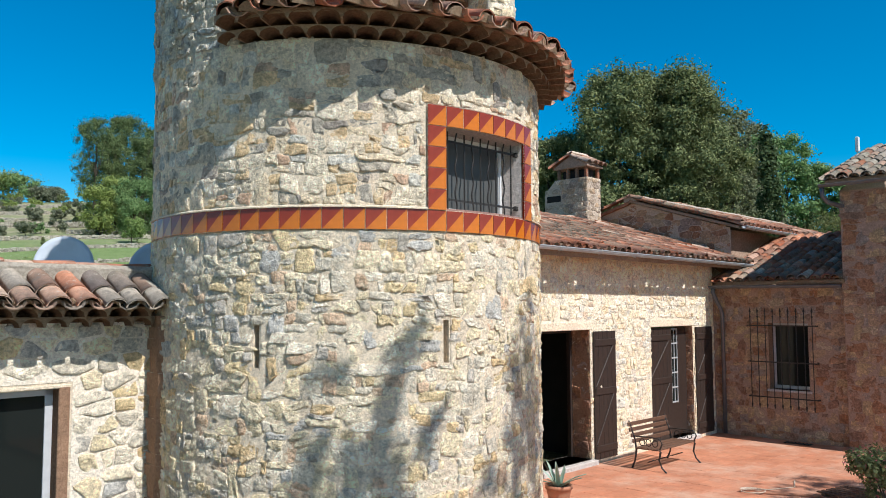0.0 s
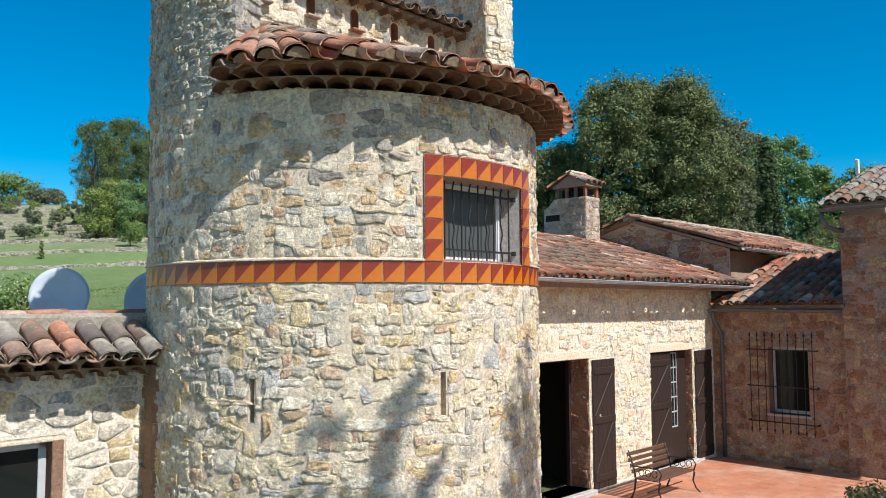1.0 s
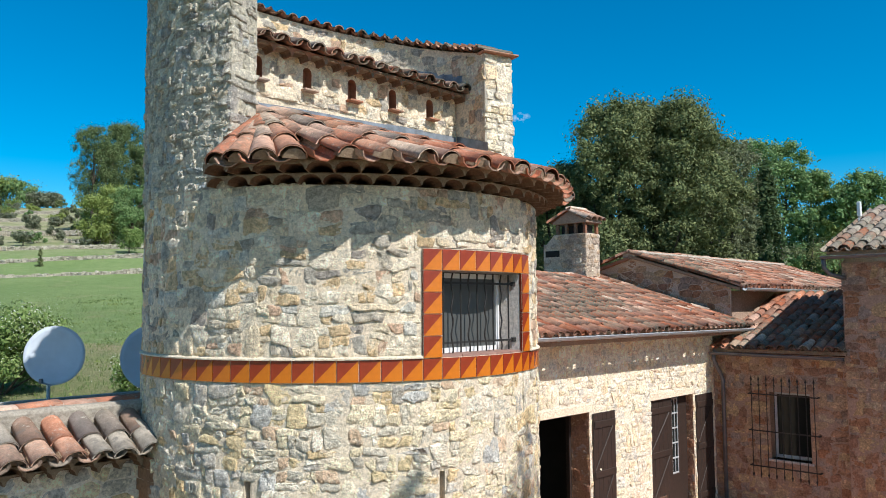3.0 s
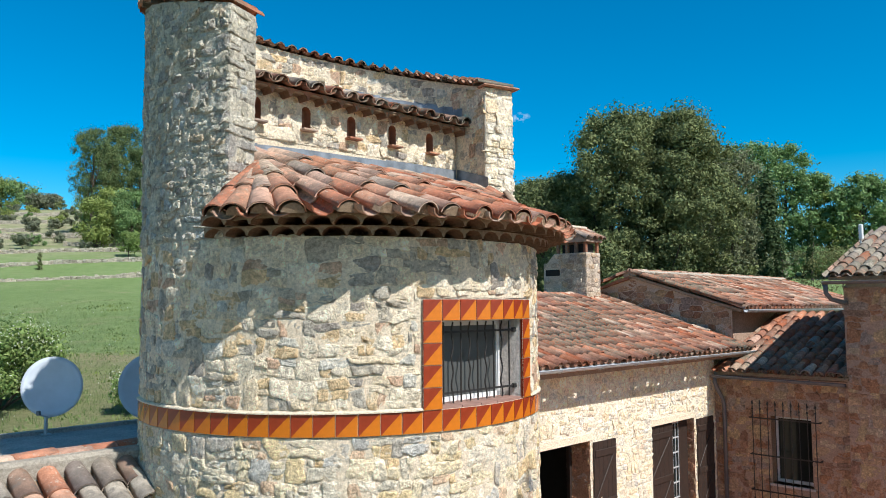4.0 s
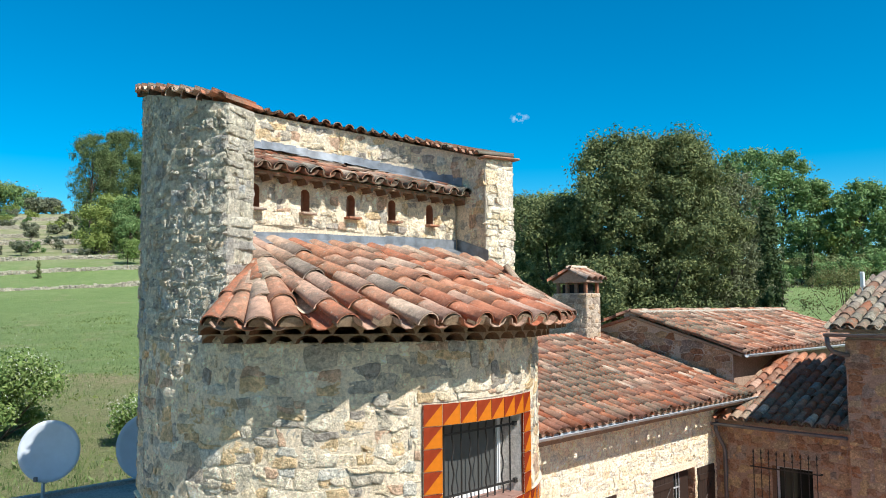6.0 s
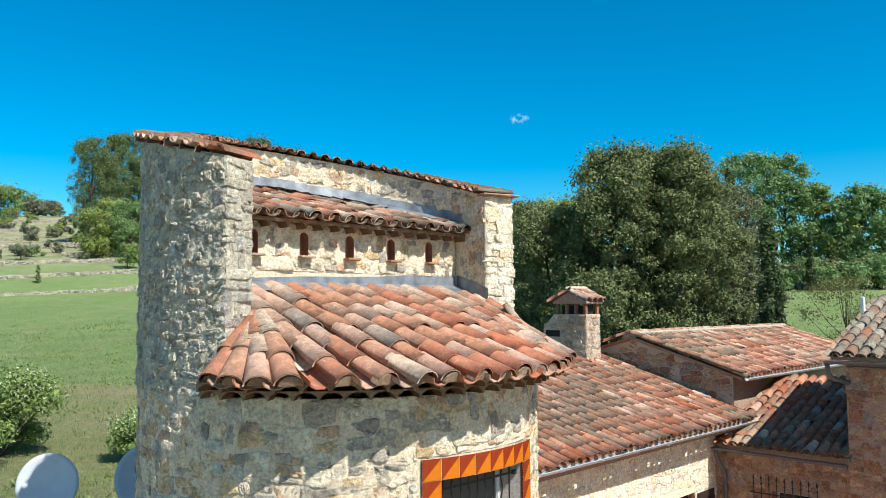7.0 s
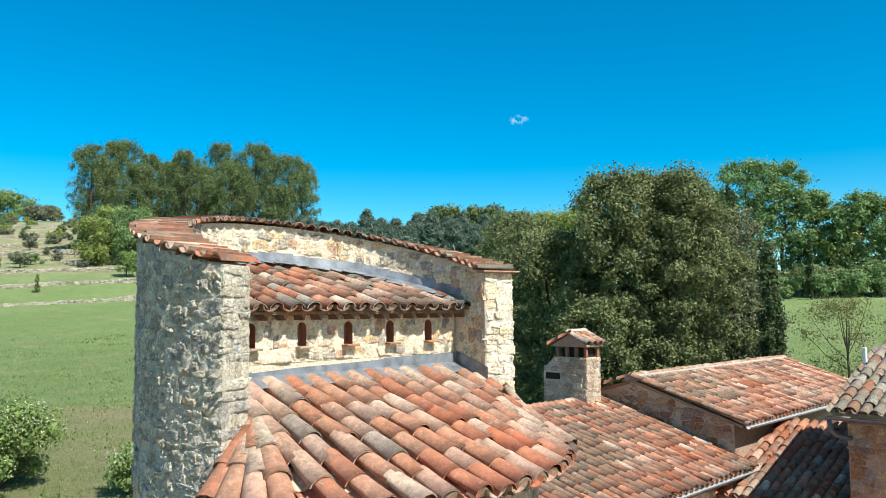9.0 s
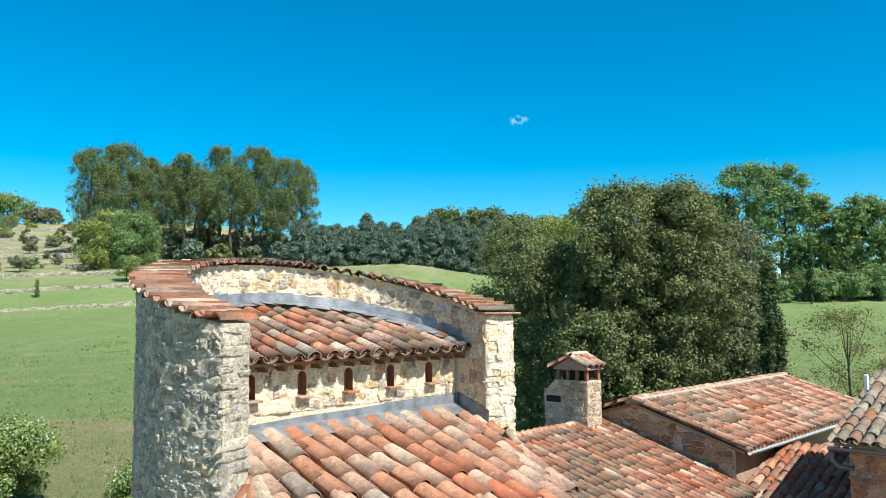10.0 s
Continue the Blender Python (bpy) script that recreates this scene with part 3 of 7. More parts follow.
# ---- roof tiles ----
def barrel(length, wide, narrow, thick=0.013, segs=7, rise=0.9, sag=0.0):
    """A half-round roof tile that lies along +x, from its narrow upper end at 0 to its wide lower end."""
    verts, faces = [], []
    rings = ((0, narrow / 2), (length * 0.5, (narrow + wide) / 4), (length, wide / 2))
    for x, r in rings:
        for rr in (r, r - thick):
            for k in range(segs + 1):
                t = math.pi * k / segs
                verts.append((x, -rr * math.cos(t), rr * rise * math.sin(t) + (sag if 0 < x < length else 0)))
    s = segs + 1
    for i in range(2):
        o = i * 2 * s
        for k in range(segs):
            faces.append((o + k, o + k + 1, o + 2 * s + k + 1, o + 2 * s + k))
            faces.append((o + s + k + 1, o + s + k, o + 3 * s + k, o + 3 * s + k + 1))
    for o, flip in ((0, 1), (4 * s, 0)):
        for k in range(segs):
            q = (o + k, o + s + k, o + s + k + 1, o + k + 1)
            faces.append(q if not flip else q[::-1])
    for k in (0, segs):
        for i in range(2):
            o = i * 2 * s
            faces.append((o + k, o + 2 * s + k, o + 3 * s + k, o + s + k))
    return verts, faces


TILE_DATA = {}


def tile_data(key, mat):
    """Shared meshes of tiles: three shapes for each material and size."""
    if (key, mat.name) not in TILE_DATA:
        out = []
        for i in range(3):
            length, wide, narrow = key
            v, f = barrel(length * (1 + 0.02 * (i - 1)), wide * (1 + 0.04 * (i - 1)), narrow, 0.014, 7, 0.82 + 0.06 * i, 0.004 * (i - 1))
            me = bpy.data.meshes.new("tile")
            me.from_pydata(v, [], f)
            me.polygons.foreach_set("use_smooth", [True] * len(me.polygons))
            me.materials.append(mat)
            me.update()
            out.append((me, v, f))
        TILE_DATA[(key, mat.name)] = out
    return TILE_DATA[(key, mat.name)]


def tile_pose(top, low, turn=0.0, lift=0.0):
    """A pose whose x runs from top down to low, z away from the roof."""
    x = (Vector(low) - Vector(top)).normalized()
    y = Vector((0, 0, 1)).cross(x).normalized()
    z = x.cross(y)
    m = Matrix((x, y, z)).transposed().to_4x4()
    m.translation = Vector(top) + z * lift
    return m @ pose(0, 0, 0, RNG.normal(0, 2.5) + turn, RNG.normal(0, 0.9), RNG.normal(0, 2.1))


def tile_run(top, low, key, mat, parent, rest=None, step=0.34, lift=0.05):
    """One run of cover tiles from the eave up. rest: a Build that takes the tiles in place of parts."""
    top, low = Vector(top), Vector(low)
    run = (top - low).length
    up = (top - low).normalized()
    count = max(1, math.ceil((run - 0.05) / step))
    mats = mat if isinstance(mat, tuple) else (mat,)
    for i in range(count):
        data = tile_data(key, mats[RNG.integers(len(mats))])
        end = low + up * (i * step + RNG.normal(0, 0.026))
        start = end + up * key[0]
        if (start - low).length > run + 0.12:
            start = low + up * (run + 0.10)
            if (start - end).length < 0.12:
                break
            end = start - up * key[0] if i else end
        m = tile_pose(start, start - up, 0, lift + 0.012)
        me, v, f = data[RNG.integers(3)]
        m = m @ pose(0, 0, 0, 0, 1.6, 0)
        if rest is None:
            ob = new("tile", me)
            ob.parent = parent
            ob.matrix_basis = m
        else:
            rest.add([m @ Vector(p) for p in v], f)


def channel_run(top, low, build, wide=0.2, slot=0, lift=0.0):
    """The hollow tiles between two runs of covers: a trough with steps where tiles overlap."""
    top, low = Vector(top), Vector(low)
    x = (low - top).normalized()
    y = Vector((0, 0, 1)).cross(x).normalized()
    z = x.cross(y)
    n, segs = max(1, round((low - top).length / 0.34)), 5
    ln = (low - top).length / n
    for i in range(n):
        verts = []
        for s, r, dz in ((i * ln, wide * 0.53, 0.012), ((i + 1) * ln + 0.03, wide * 0.47, 0.024)):
            for th in (0.0, 0.013):
                for k in range(segs + 1):
                    t = math.pi * k / segs
                    verts.append(top + x * s - y * (r - th) * math.cos(t) + z * (lift + dz + 0.075 - (r - th) * 0.75 * math.sin(t)))
        s1 = segs + 1
        faces = []
        for k in range(segs):
            faces += [(k, 2 * s1 + k, 2 * s1 + k + 1, k + 1), (s1 + k, s1 + k + 1, 3 * s1 + k + 1, 3 * s1 + k), (2 * s1 + k, 3 * s1 + k, 3 * s1 + k + 1, 2 * s1 + k + 1)]
        build.add(verts, faces, slot)


def genoise_row(along, count, width, height, depth, name, parent, mat=None):
    """A row of hollow eaves tiles in mortar. along(i, x, out, z): a point of unit i, x across it 0..1, out from the wall, z up."""
    b, segs = Build(), 6
    for i in range(count):
        jit = RNG.uniform(-0.03, 0.03)
        arc = [(0.5 + jit * 0.5 - 0.465 * math.cos(math.pi * k / segs), 0.88 * height * math.sin(math.pi * k / segs)) for k in range(segs + 1)]
        front, back = [along(i, x, depth, z) for x, z in arc], [along(i, x, 0.02, z) for x, z in arc]
        fr2 = [along(i, x, depth, height) for x in [k / segs for k in range(segs + 1)]]
        bk2 = [along(i, x, 0.0, height) for x in [k / segs for k in range(segs + 1)]]
        s = segs + 1
        verts = front + back + fr2 + bk2 + [along(i, 0, depth, 0), along(i, 1, depth, 0), along(i, 0, 0, 0), along(i, 1, 0, 0)]
        faces = []
        tunnel = []
        for k in range(segs):
            tunnel.append((k, k + 1, s + k + 1, s + k))
            faces += [(k, 2 * s + k, 2 * s + k + 1, k + 1), (2 * s + k, 3 * s + k, 3 * s + k + 1, 2 * s + k + 1)]
        q = 4 * s
        faces += [(q, 2 * s, 0), (segs, 3 * s - 1, q + 1), (q, 0, s, q + 2), (segs, q + 1, q + 3, s + segs)]
        b.add(verts, faces)
        # tunnel and back take the darker colour that paints the hollow's shade
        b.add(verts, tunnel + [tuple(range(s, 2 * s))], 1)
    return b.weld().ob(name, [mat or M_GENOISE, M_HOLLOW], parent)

# ---- the ground ----


def rise(x, y):
    """Height of the land: a level yard, a meadow that climbs behind it and a steeper terraced hill to the left."""
    edge = 12 + 12 / (1 + math.exp(-(x + 1) / 2.5))
    t = y - edge
    z = 0.088 * (t + math.sqrt(t * t + 16)) / 2 - 0.05
    left = 1 / (1 + math.exp((x + 15 + 0.05 * y) / 14))
    if y > 80:
        z += left * 0.10 * (y - 80) * min(1, (y - 80) / 30)
    if y > 228:
        z -= left * 0.24 * (y - 228) * min(1, (y - 228) / 20)
    if y > 150:
        z -= (1 - left) * 0.088 * (y - 150)
    knoll = min(1.0, max(0.0, (y - 92) / 34))
    z += 4.4 * knoll * knoll * (3 - 2 * knoll) * math.exp(-((x + 2) / 24) ** 2)
    return max(z, -0.05)


def build_ground():
    xs = sorted(set(list(np.linspace(-420, 420, 71)) + list(np.linspace(-90, 90, 91))))
    ys = sorted(set(list(np.linspace(-60, 480, 46)) + list(np.linspace(-8, 150, 101))))
    verts = []
    for y in ys:
        for x in xs:
            z = rise(x, y) + (0.12 * noise.noise((x * 0.15, y * 0.15, 3.0)) + 0.5 * noise.noise((x * 0.03, y * 0.03, 9.0)) * min(1, max(0, y - 40) / 60)) * (1 if y > 18 or x < -9 else 0)
            verts.append((x, y, z - 0.03))
    w = len(xs)
    faces = [(j * w + i, j * w + i + 1, (j + 1) * w + i + 1, (j + 1) * w + i) for j in range(len(ys) - 1) for i in range(w - 1)]
    g = mesh_ob("ground", verts, faces, M_GRASS, smooth=True)
    tagged(g, "green meadow grass climbing to a terraced hill", "ground", kind="structure")


build_ground()

# ---- the round tower ----
R_OUT, R_IN = 2.305, 1.90
BAND_LO, BAND_HI = 3.485, 3.695
EAVE_Z, FLASH_Z = 5.465, 6.30
END_L, END_R = -67.2, 73.0          # where the raised wall's two ends stand
SLITS = ((-61.5, 2.17, 2.58), (-15.0, 2.2, 2.62))


def rim_z(v):
    """Top of the raised back wall, v metres to the front of the axis."""
    return 7.845 - 0.25 * v


def rim_at(a):
    """The same at the angle a, level across the wall's thickness."""
    return rim_z(2.18 * math.cos(radians(a)))


def oval(r, psi, z):
    """A place on the raised storey, whose far half is a little wider than the drum."""
    x, y, _ = polar(r, psi, 0)
    return (x * (1.09 if x > 0 else 1.0), y, z)


tower = thing("round_tower", "round rubble-stone tower with a slanting tiled top and glazed tile band", "tower", HM)


def tower_wall():
    """The lower drum, with the window's opening and the two loopholes left free in it."""
    cols = [i * 2.5 for i in range(145)]
    lo, hi = -15.4, 15.4
    cuts = sorted(set(cols + [360 + lo, hi] + [360 + p + d for p, _, _ in SLITS for d in (-0.75, 0.75)]))
    zs = sorted({-0.3, 5.33, BAND_HI, 4.535, *[z for s in SLITS for z in s[1:]]})
    b = Build()
    for a0, a1 in zip(cuts, cuts[1:]):
        mid = ((a0 + a1) / 2 + 180) % 360 - 180
        for z0, z1 in zip(zs, zs[1:]):
            zm = (z0 + z1) / 2
            hole = (lo < mid < hi and BAND_HI < zm < 4.535) or any(abs(mid - p) < 0.74 and za < zm < zb for p, za, zb in SLITS)
            if hole:
                continue
            b.add([polar(R_OUT, a0, z0), polar(R_OUT, a1, z0), polar(R_OUT, a1, z1), polar(R_OUT, a0, z1)], [(0, 1, 2, 3)])
    b.ob("drum_wall", M_MORTAR, tower)
    # reveals and back of the openings
    r = Build()
    ri = 1.98
    n = 8
    ps = [lo + (hi - lo) * i / n for i in range(n + 1)]
    for p in (lo, hi):
        r.add([polar(R_OUT, p, BAND_HI), polar(R_OUT, p, 4.535), polar(ri, p, 4.535), polar(ri, p, BAND_HI)], [(0, 1, 2, 3)])
    for p0, p1 in zip(ps, ps[1:]):
        for z in (BAND_HI, 4.535):
            r.add([polar(R_OUT + 0.01, p0, z), polar(R_OUT + 0.01, p1, z), polar(ri, p1, z), polar(ri, p0, z)], [(0, 1, 2, 3)])
    r.ob("window_reveal", M_RENDER, tower, "smooth grey plaster window reveal")
    for p, za, zb in SLITS:
        c = [polar(R_OUT, p - 0.75, za), polar(R_OUT, p + 0.75, za), polar(R_OUT, p + 0.75, zb), polar(R_OUT, p - 0.75, zb)]
        e = [polar(2.0, p - 0.75, za), polar(2.0, p + 0.75, za), polar(2.0, p + 0.75, zb), polar(2.0, p - 0.75, zb)]
        k = Build()
        k.add(c + e, [(0, 1, 5, 4), (1, 2, 6, 5), (2, 3, 7, 6), (3, 0, 4, 7)])
        # the loophole's back is painted near-black for the shade inside
        k.add(e, [(0, 1, 2, 3)], 1)
        k.ob("loophole", [M_MORTAR, M_DARK], tower, "narrow vertical loophole")


tower_wall()


def tower_window():
    """Casement behind an iron grille of wavy bars."""
    fr = Build()
    w, z0, z1 = 0.53, BAND_HI + 0.01, 4.525
    y = -2.0
    for lo, hi in (((-w, y, z0), (-w + 0.05, y + 0.05, z1)), ((w - 0.05, y, z0), (w, y + 0.05, z1)), ((-w, y, z1 - 0.05), (w, y + 0.05, z1)), ((-w, y, z0), (w, y + 0.05, z0 + 0.06))):
        fr.box(lo, hi)
    win = fr.ob("window", M_WHITE, tower, "white casement with a grey blind behind wavy iron bars")
    box_part("blind", (-w, y + 0.02, z0), (w, y + 0.03, z1), M_BLIND, win, "grey blind")
    for k in range(5):
        a0, a1 = -15.2 + 6.08 * k + 0.12, -15.2 + 6.08 * (k + 1) - 0.12
        b = Build()
        v = [polar(r, a, z) for z in (BAND_HI - 0.02, BAND_HI + 0.022) for r, a in ((R_OUT + 0.012, a0), (R_OUT + 0.012, a1), (2.0, a1), (2.0, a0))]
        b.add(v, [(4, 5, 6, 7), (0, 1, 5, 4), (1, 2, 6, 5), (3, 0, 4, 7), (2, 3, 7, 6), (3, 2, 1, 0)])
        b.ob("sill_tile", M_SILL, tower, "dull red sill tile")
    # panel painted near-black in place of the room's own shade
    box_part("room_backing", (-0.7, -1.93, 3.5), (0.7, -1.9, 4.8), M_DARK, tower, "backing painted near-black for the room's shade behind the window")
    gy = -2.16
    for i in range(9):
        x = -0.5 + i * 0.125
        b = Build()
        path = [(x + (0.014 * math.sin((z - 3.7) * 24) if i % 2 else 0), gy, z) for z in np.linspace(BAND_HI + 0.03, 4.52, 22 if i % 2 else 3)]
        b.tube(path, 0.009, 6)
        b.ob("grille_bar", M_IRON, tower, "wavy black iron bar" if i % 2 else "straight black iron bar")
    for z in (BAND_HI + 0.12, 4.41):
        for sx in (-1, 1):
            box_part("grille_fixing", (sx * 0.58 - 0.025, gy - 0.02, z - 0.012), (sx * 0.58 + 0.025, gy + 0.02, z + 0.034), M_IRON, tower, bevel=0.006)
        box_part("grille_rail", (-0.58, gy - 0.006, z), (0.58, gy + 0.006, z + 0.022), M_IRON, tower)


tower_window()


def glazed_tile_mesh(da, h, r, flip=False):
    """A square glazed tile bent to the wall, two triangles of two colours, with its edges."""
    a = da / 2 - 0.11
    g = 0.004
    f = [polar(r, -a, g), polar(r, a, g), polar(r, a, h - g), polar(r, -a, h - g)]
    k = [polar(r - 0.03, -a, g), polar(r - 0.03, a, g), polar(r - 0.03, a, h - g), polar(r - 0.03, -a, h - g)]
    me = bpy.data.meshes.new("glazed_tile")
    me.from_pydata(f + k, [], [(0, 2, 3), (0, 1, 2), (0, 4, 5, 1), (1, 5, 6, 2), (2, 6, 7, 3), (3, 7, 4, 0)])
    for m in (M_GLAZE_DARK, M_GLAZE_ORANGE):
        me.materials.append(m)
    me.polygons.foreach_set("material_index", [0, 1, 1, 1, 0, 0])
    me.update()
    return me


def glazed_band():
    da = 5.07
    me = glazed_tile_mesh(da, BAND_HI - BAND_LO, R_OUT + 0.03)
    first = -20.3 + da / 2
    for k in range(-18, 22):
        ob = new("glazed_tile", me)
        ob.parent = tower
        ob.matrix_basis = pose(0, 0, BAND_LO, 0, 0, first + k * da)
    h = (4.745 - BAND_HI) / 5
    me2 = glazed_tile_mesh(da, h, R_OUT + 0.04)
    spots = [(0, r) for r in range(5)] + [(7, r) for r in range(5)] + [(c, 4) for c in range(1, 7)]
    for c, r in spots:
        ob = new("glazed_tile", me2)
        ob.parent = tower
        ob.matrix_basis = pose(0, 0, BAND_HI + r * h, 0, 0, first + c * da)
    bed = Build()
    for c, z0, z1, r in [(k, BAND_LO, BAND_HI, R_OUT + 0.022) for k in range(-18, 22)] + [(c, BAND_HI + q * h, BAND_HI + (q + 1) * h, R_OUT + 0.032) for c, q in spots]:
        p = first + c * da
        bed.add([polar(r, p - da / 2, z0), polar(r, p + da / 2, z0), polar(r, p + da / 2, z1), polar(r, p - da / 2, z1)], [(0, 1, 2, 3)])
    bed.ob("tile_grout", M_MORTAR, tower, "pale joints of the glazed tile band")
    b, far = Build(), Build()
    for k in range(-36, 44):
        a0, a1 = -20.3 + k * da / 2, -20.3 + (k + 1) * da / 2
        for r0, r1, z0, z1 in ((R_OUT, R_OUT + 0.045, BAND_HI, BAND_HI + 0.012),):
            if -21 < (a0 + a1) / 2 < 21:
                continue
            v = [polar(r, a, z) for a in (a0, a1) for r, z in ((r0, z0), (r1, z0), (r1, z1), (r0, z1 + 0.02))]
            (b if k < 0 else far).add(v, [(0, 4, 5, 1), (1, 5, 6, 2), (2, 6, 7, 3)])
    b.weld().ob("band_ledge", M_MORTAR, tower)
    far.weld().ob("band_ledge", M_MORTAR, tower)


glazed_band()


def upper_walls():
    """The raised back wall, cut to a slope, and the cross wall with its five slits."""
    b = Build()
    n = 56
    angs = [END_R + (360 + END_L - END_R) * i / n for i in range(n + 1)]

    def col(r, a):
        x, y, _ = oval(r, a, 0)
        return (x, y, 5.28), (x, y, rim_at(a))
    for p, q in zip(angs, angs[1:]):
        (o0, o1), (o2, o3) = col(R_OUT, p), col(R_OUT, q)
        (i0, i1), (i2, i3) = col(R_IN, p), col(R_IN, q)
        b.add([o0, o2, o3, o1], [(0, 1, 2, 3)], 1)
        b.add([i0, i2, i3, i1], [(3, 2, 1, 0)])
        b.add([o1, o3, i3, i1], [(0, 1, 2, 3)])
    for a in (angs[0], angs[-1]):
        (o0, o1), (i0, i1) = col(R_OUT, a), col(R_IN, a)
        b.add([o0, i0, i1, o1], [(0, 1, 2, 3)], 1)
    b.ob("raised_wall", [M_MORTAR, M_MORTAR_GREY], tower, "raised half-round stone wall with sloping top")
    # cross wall
    w = 0.06
    slots = [(-1.245 + 0.69 * i, 6.78, 7.06) for i in range(5)]
    xs = sorted({-1.9, 2.04, *[c + d for c, _, _ in slots for d in (-0.065, 0.065)]})
    zs = [6.2, 6.78, 7.06, 7.3]
    k = Build()
    for x0, x1 in zip(xs, xs[1:]):
        for z0, z1 in zip(zs, zs[1:]):
            if z0 == 6.78 and any(abs((x0 + x1) / 2 - c) < 0.05 for c, _, _ in slots):
                continue
            k.add([(x0, w, z0), (x1, w, z0), (x1, w, z1), (x0, w, z1)], [(0, 1, 2, 3)])
    k.ob("cross_wall", M_MORTAR, tower)
    for c, z0, z1 in slots:
        s = Build()
        arc = [(c - 0.065 * math.cos(math.pi * t / 6), z1 - 0.065 + 0.065 * math.sin(math.pi * t / 6)) for t in range(7)]
        ring = [(c - 0.065, z0)] + arc + [(c + 0.065, z0)]
        m = len(ring)
        s.add([(x, w - 0.004, z) for x, z in ring] + [(x, w + 0.12, z) for x, z in ring], [(i, (i + 1) % m, m + (i + 1) % m, m + i) for i in range(m)])
        s.add([(x, w + 0.12, z) for x, z in ring], [tuple(range(m))], 1)
        for side in (-1, 1):
            v = [(c + side * 0.065, w - 0.002, z1 - 0.065), (c + side * 0.065, w - 0.002, z1)] + [(x, w - 0.002, z) for x, z in (arc[:4] if side < 0 else arc[3:][::-1])]
            s.add(v, [tuple([1, 0] + list(range(2, 6)))] if side < 0 else [tuple([0, 1] + list(range(2, 6))[::-1])], 2)
        s.ob("slit_opening", [M_POT, M_POT, M_MORTAR], tower, "small arched slit lined with terracotta")
        box_part("slit_sill", (c - 0.10, w - 0.115, z0 - 0.026), (c + 0.10, w + 0.06, z0), M_TILE, tower, bevel=0.005)


upper_walls()


def flashing():
    for x0, x1 in [(-1.88 + 0.65 * i, -1.88 + 0.65 * (i + 1)) for i in range(6)]:
        b = Build()
        j = RNG.uniform(-0.01, 0.01, 4)
        b.add([(x0 - 0.02, 0.04, 6.55 + 0.03 * x0 + j[0]), (x1, 0.04, 6.55 + 0.03 * x1 + j[1]), (x1, 0.035, 6.47), (x0 - 0.02, 0.035, 6.47), (x1, -0.24, 6.36 + j[2]), (x0 - 0.02, -0.24, 6.36 + j[3])], [(0, 1, 2, 3), (3, 2, 4, 5)])
        b.ob("flashing_sheet", M_LEAD, tower, "grey lead flashing sheet")
    for s in (-1, 1):
        b = Build()
        e = 1.09 if s > 0 else 1.0
        b.add([(s * 1.89 * e, 0.05, 6.62), (s * 1.80 * e, -0.62, 6.42), (s * 1.80 * e, -0.62, 6.25), (s * 1.89 * e, 0.05, 6.45), (s * 1.66 * e, -0.66, 6.22), (s * 1.72 * e, 0.05, 6.43)], [(0, 1, 2, 3), (3, 2, 4, 5)])
        b.ob("flashing_sheet", M_LEAD, tower, "grey lead flashing sheet")
    k = Build()
    n = 36
    for i in range(n):
        a0, a1 = 88 + 184 * i / n, 88 + 184 * (i + 1) / n
        rr = []
        for a in (a0, a1):
            j = 0.015 * math.sin(i * 2.1 + a)
            x, y, _ = oval(R_IN - 0.012, a, 0)
            x2, y2, _ = oval(R_IN - 0.03, a, 0)
            x3, y3, _ = oval(R_IN - 0.24, a, 0)
            z = 7.28 + 0.27 * y
            rr += [(x, y, z + 0.22 + j), (x2, y2, z + 0.10), (x3, y3, z + 0.055 + j)]
        k.add(rr, [(0, 3, 4, 1), (1, 4, 5, 2)])
    k.weld(0.004).ob("upper_flashing", M_LEAD, tower, "curved grey lead flashing along the back wall")


flashing()


def eave_plug(top, low, build, wide, tall=0.062, back=0.05, base=0.05):
    """Mortar packed under the lowest cover tile of a run."""
    top, low = Vector(top), Vector(low)
    x = (low - top).normalized()
    y = Vector((0, 0, 1)).cross(x).normalized()
    z = x.cross(y)
    n = 6
    rows = [[low - x * s + y * (wide / 2 - 0.012) * math.cos(math.pi * k / n) + z * (base + tall * math.sin(math.pi * k / n)) for k in range(n + 1)] for s in (back, back + 0.1)]
    build.add(rows[0] + rows[1], [tuple(range(n + 1))] + [(k, k + 1, n + 2 + k, n + 1 + k) for k in range(n)] + [(0, n, 2 * n + 1, n + 1)])


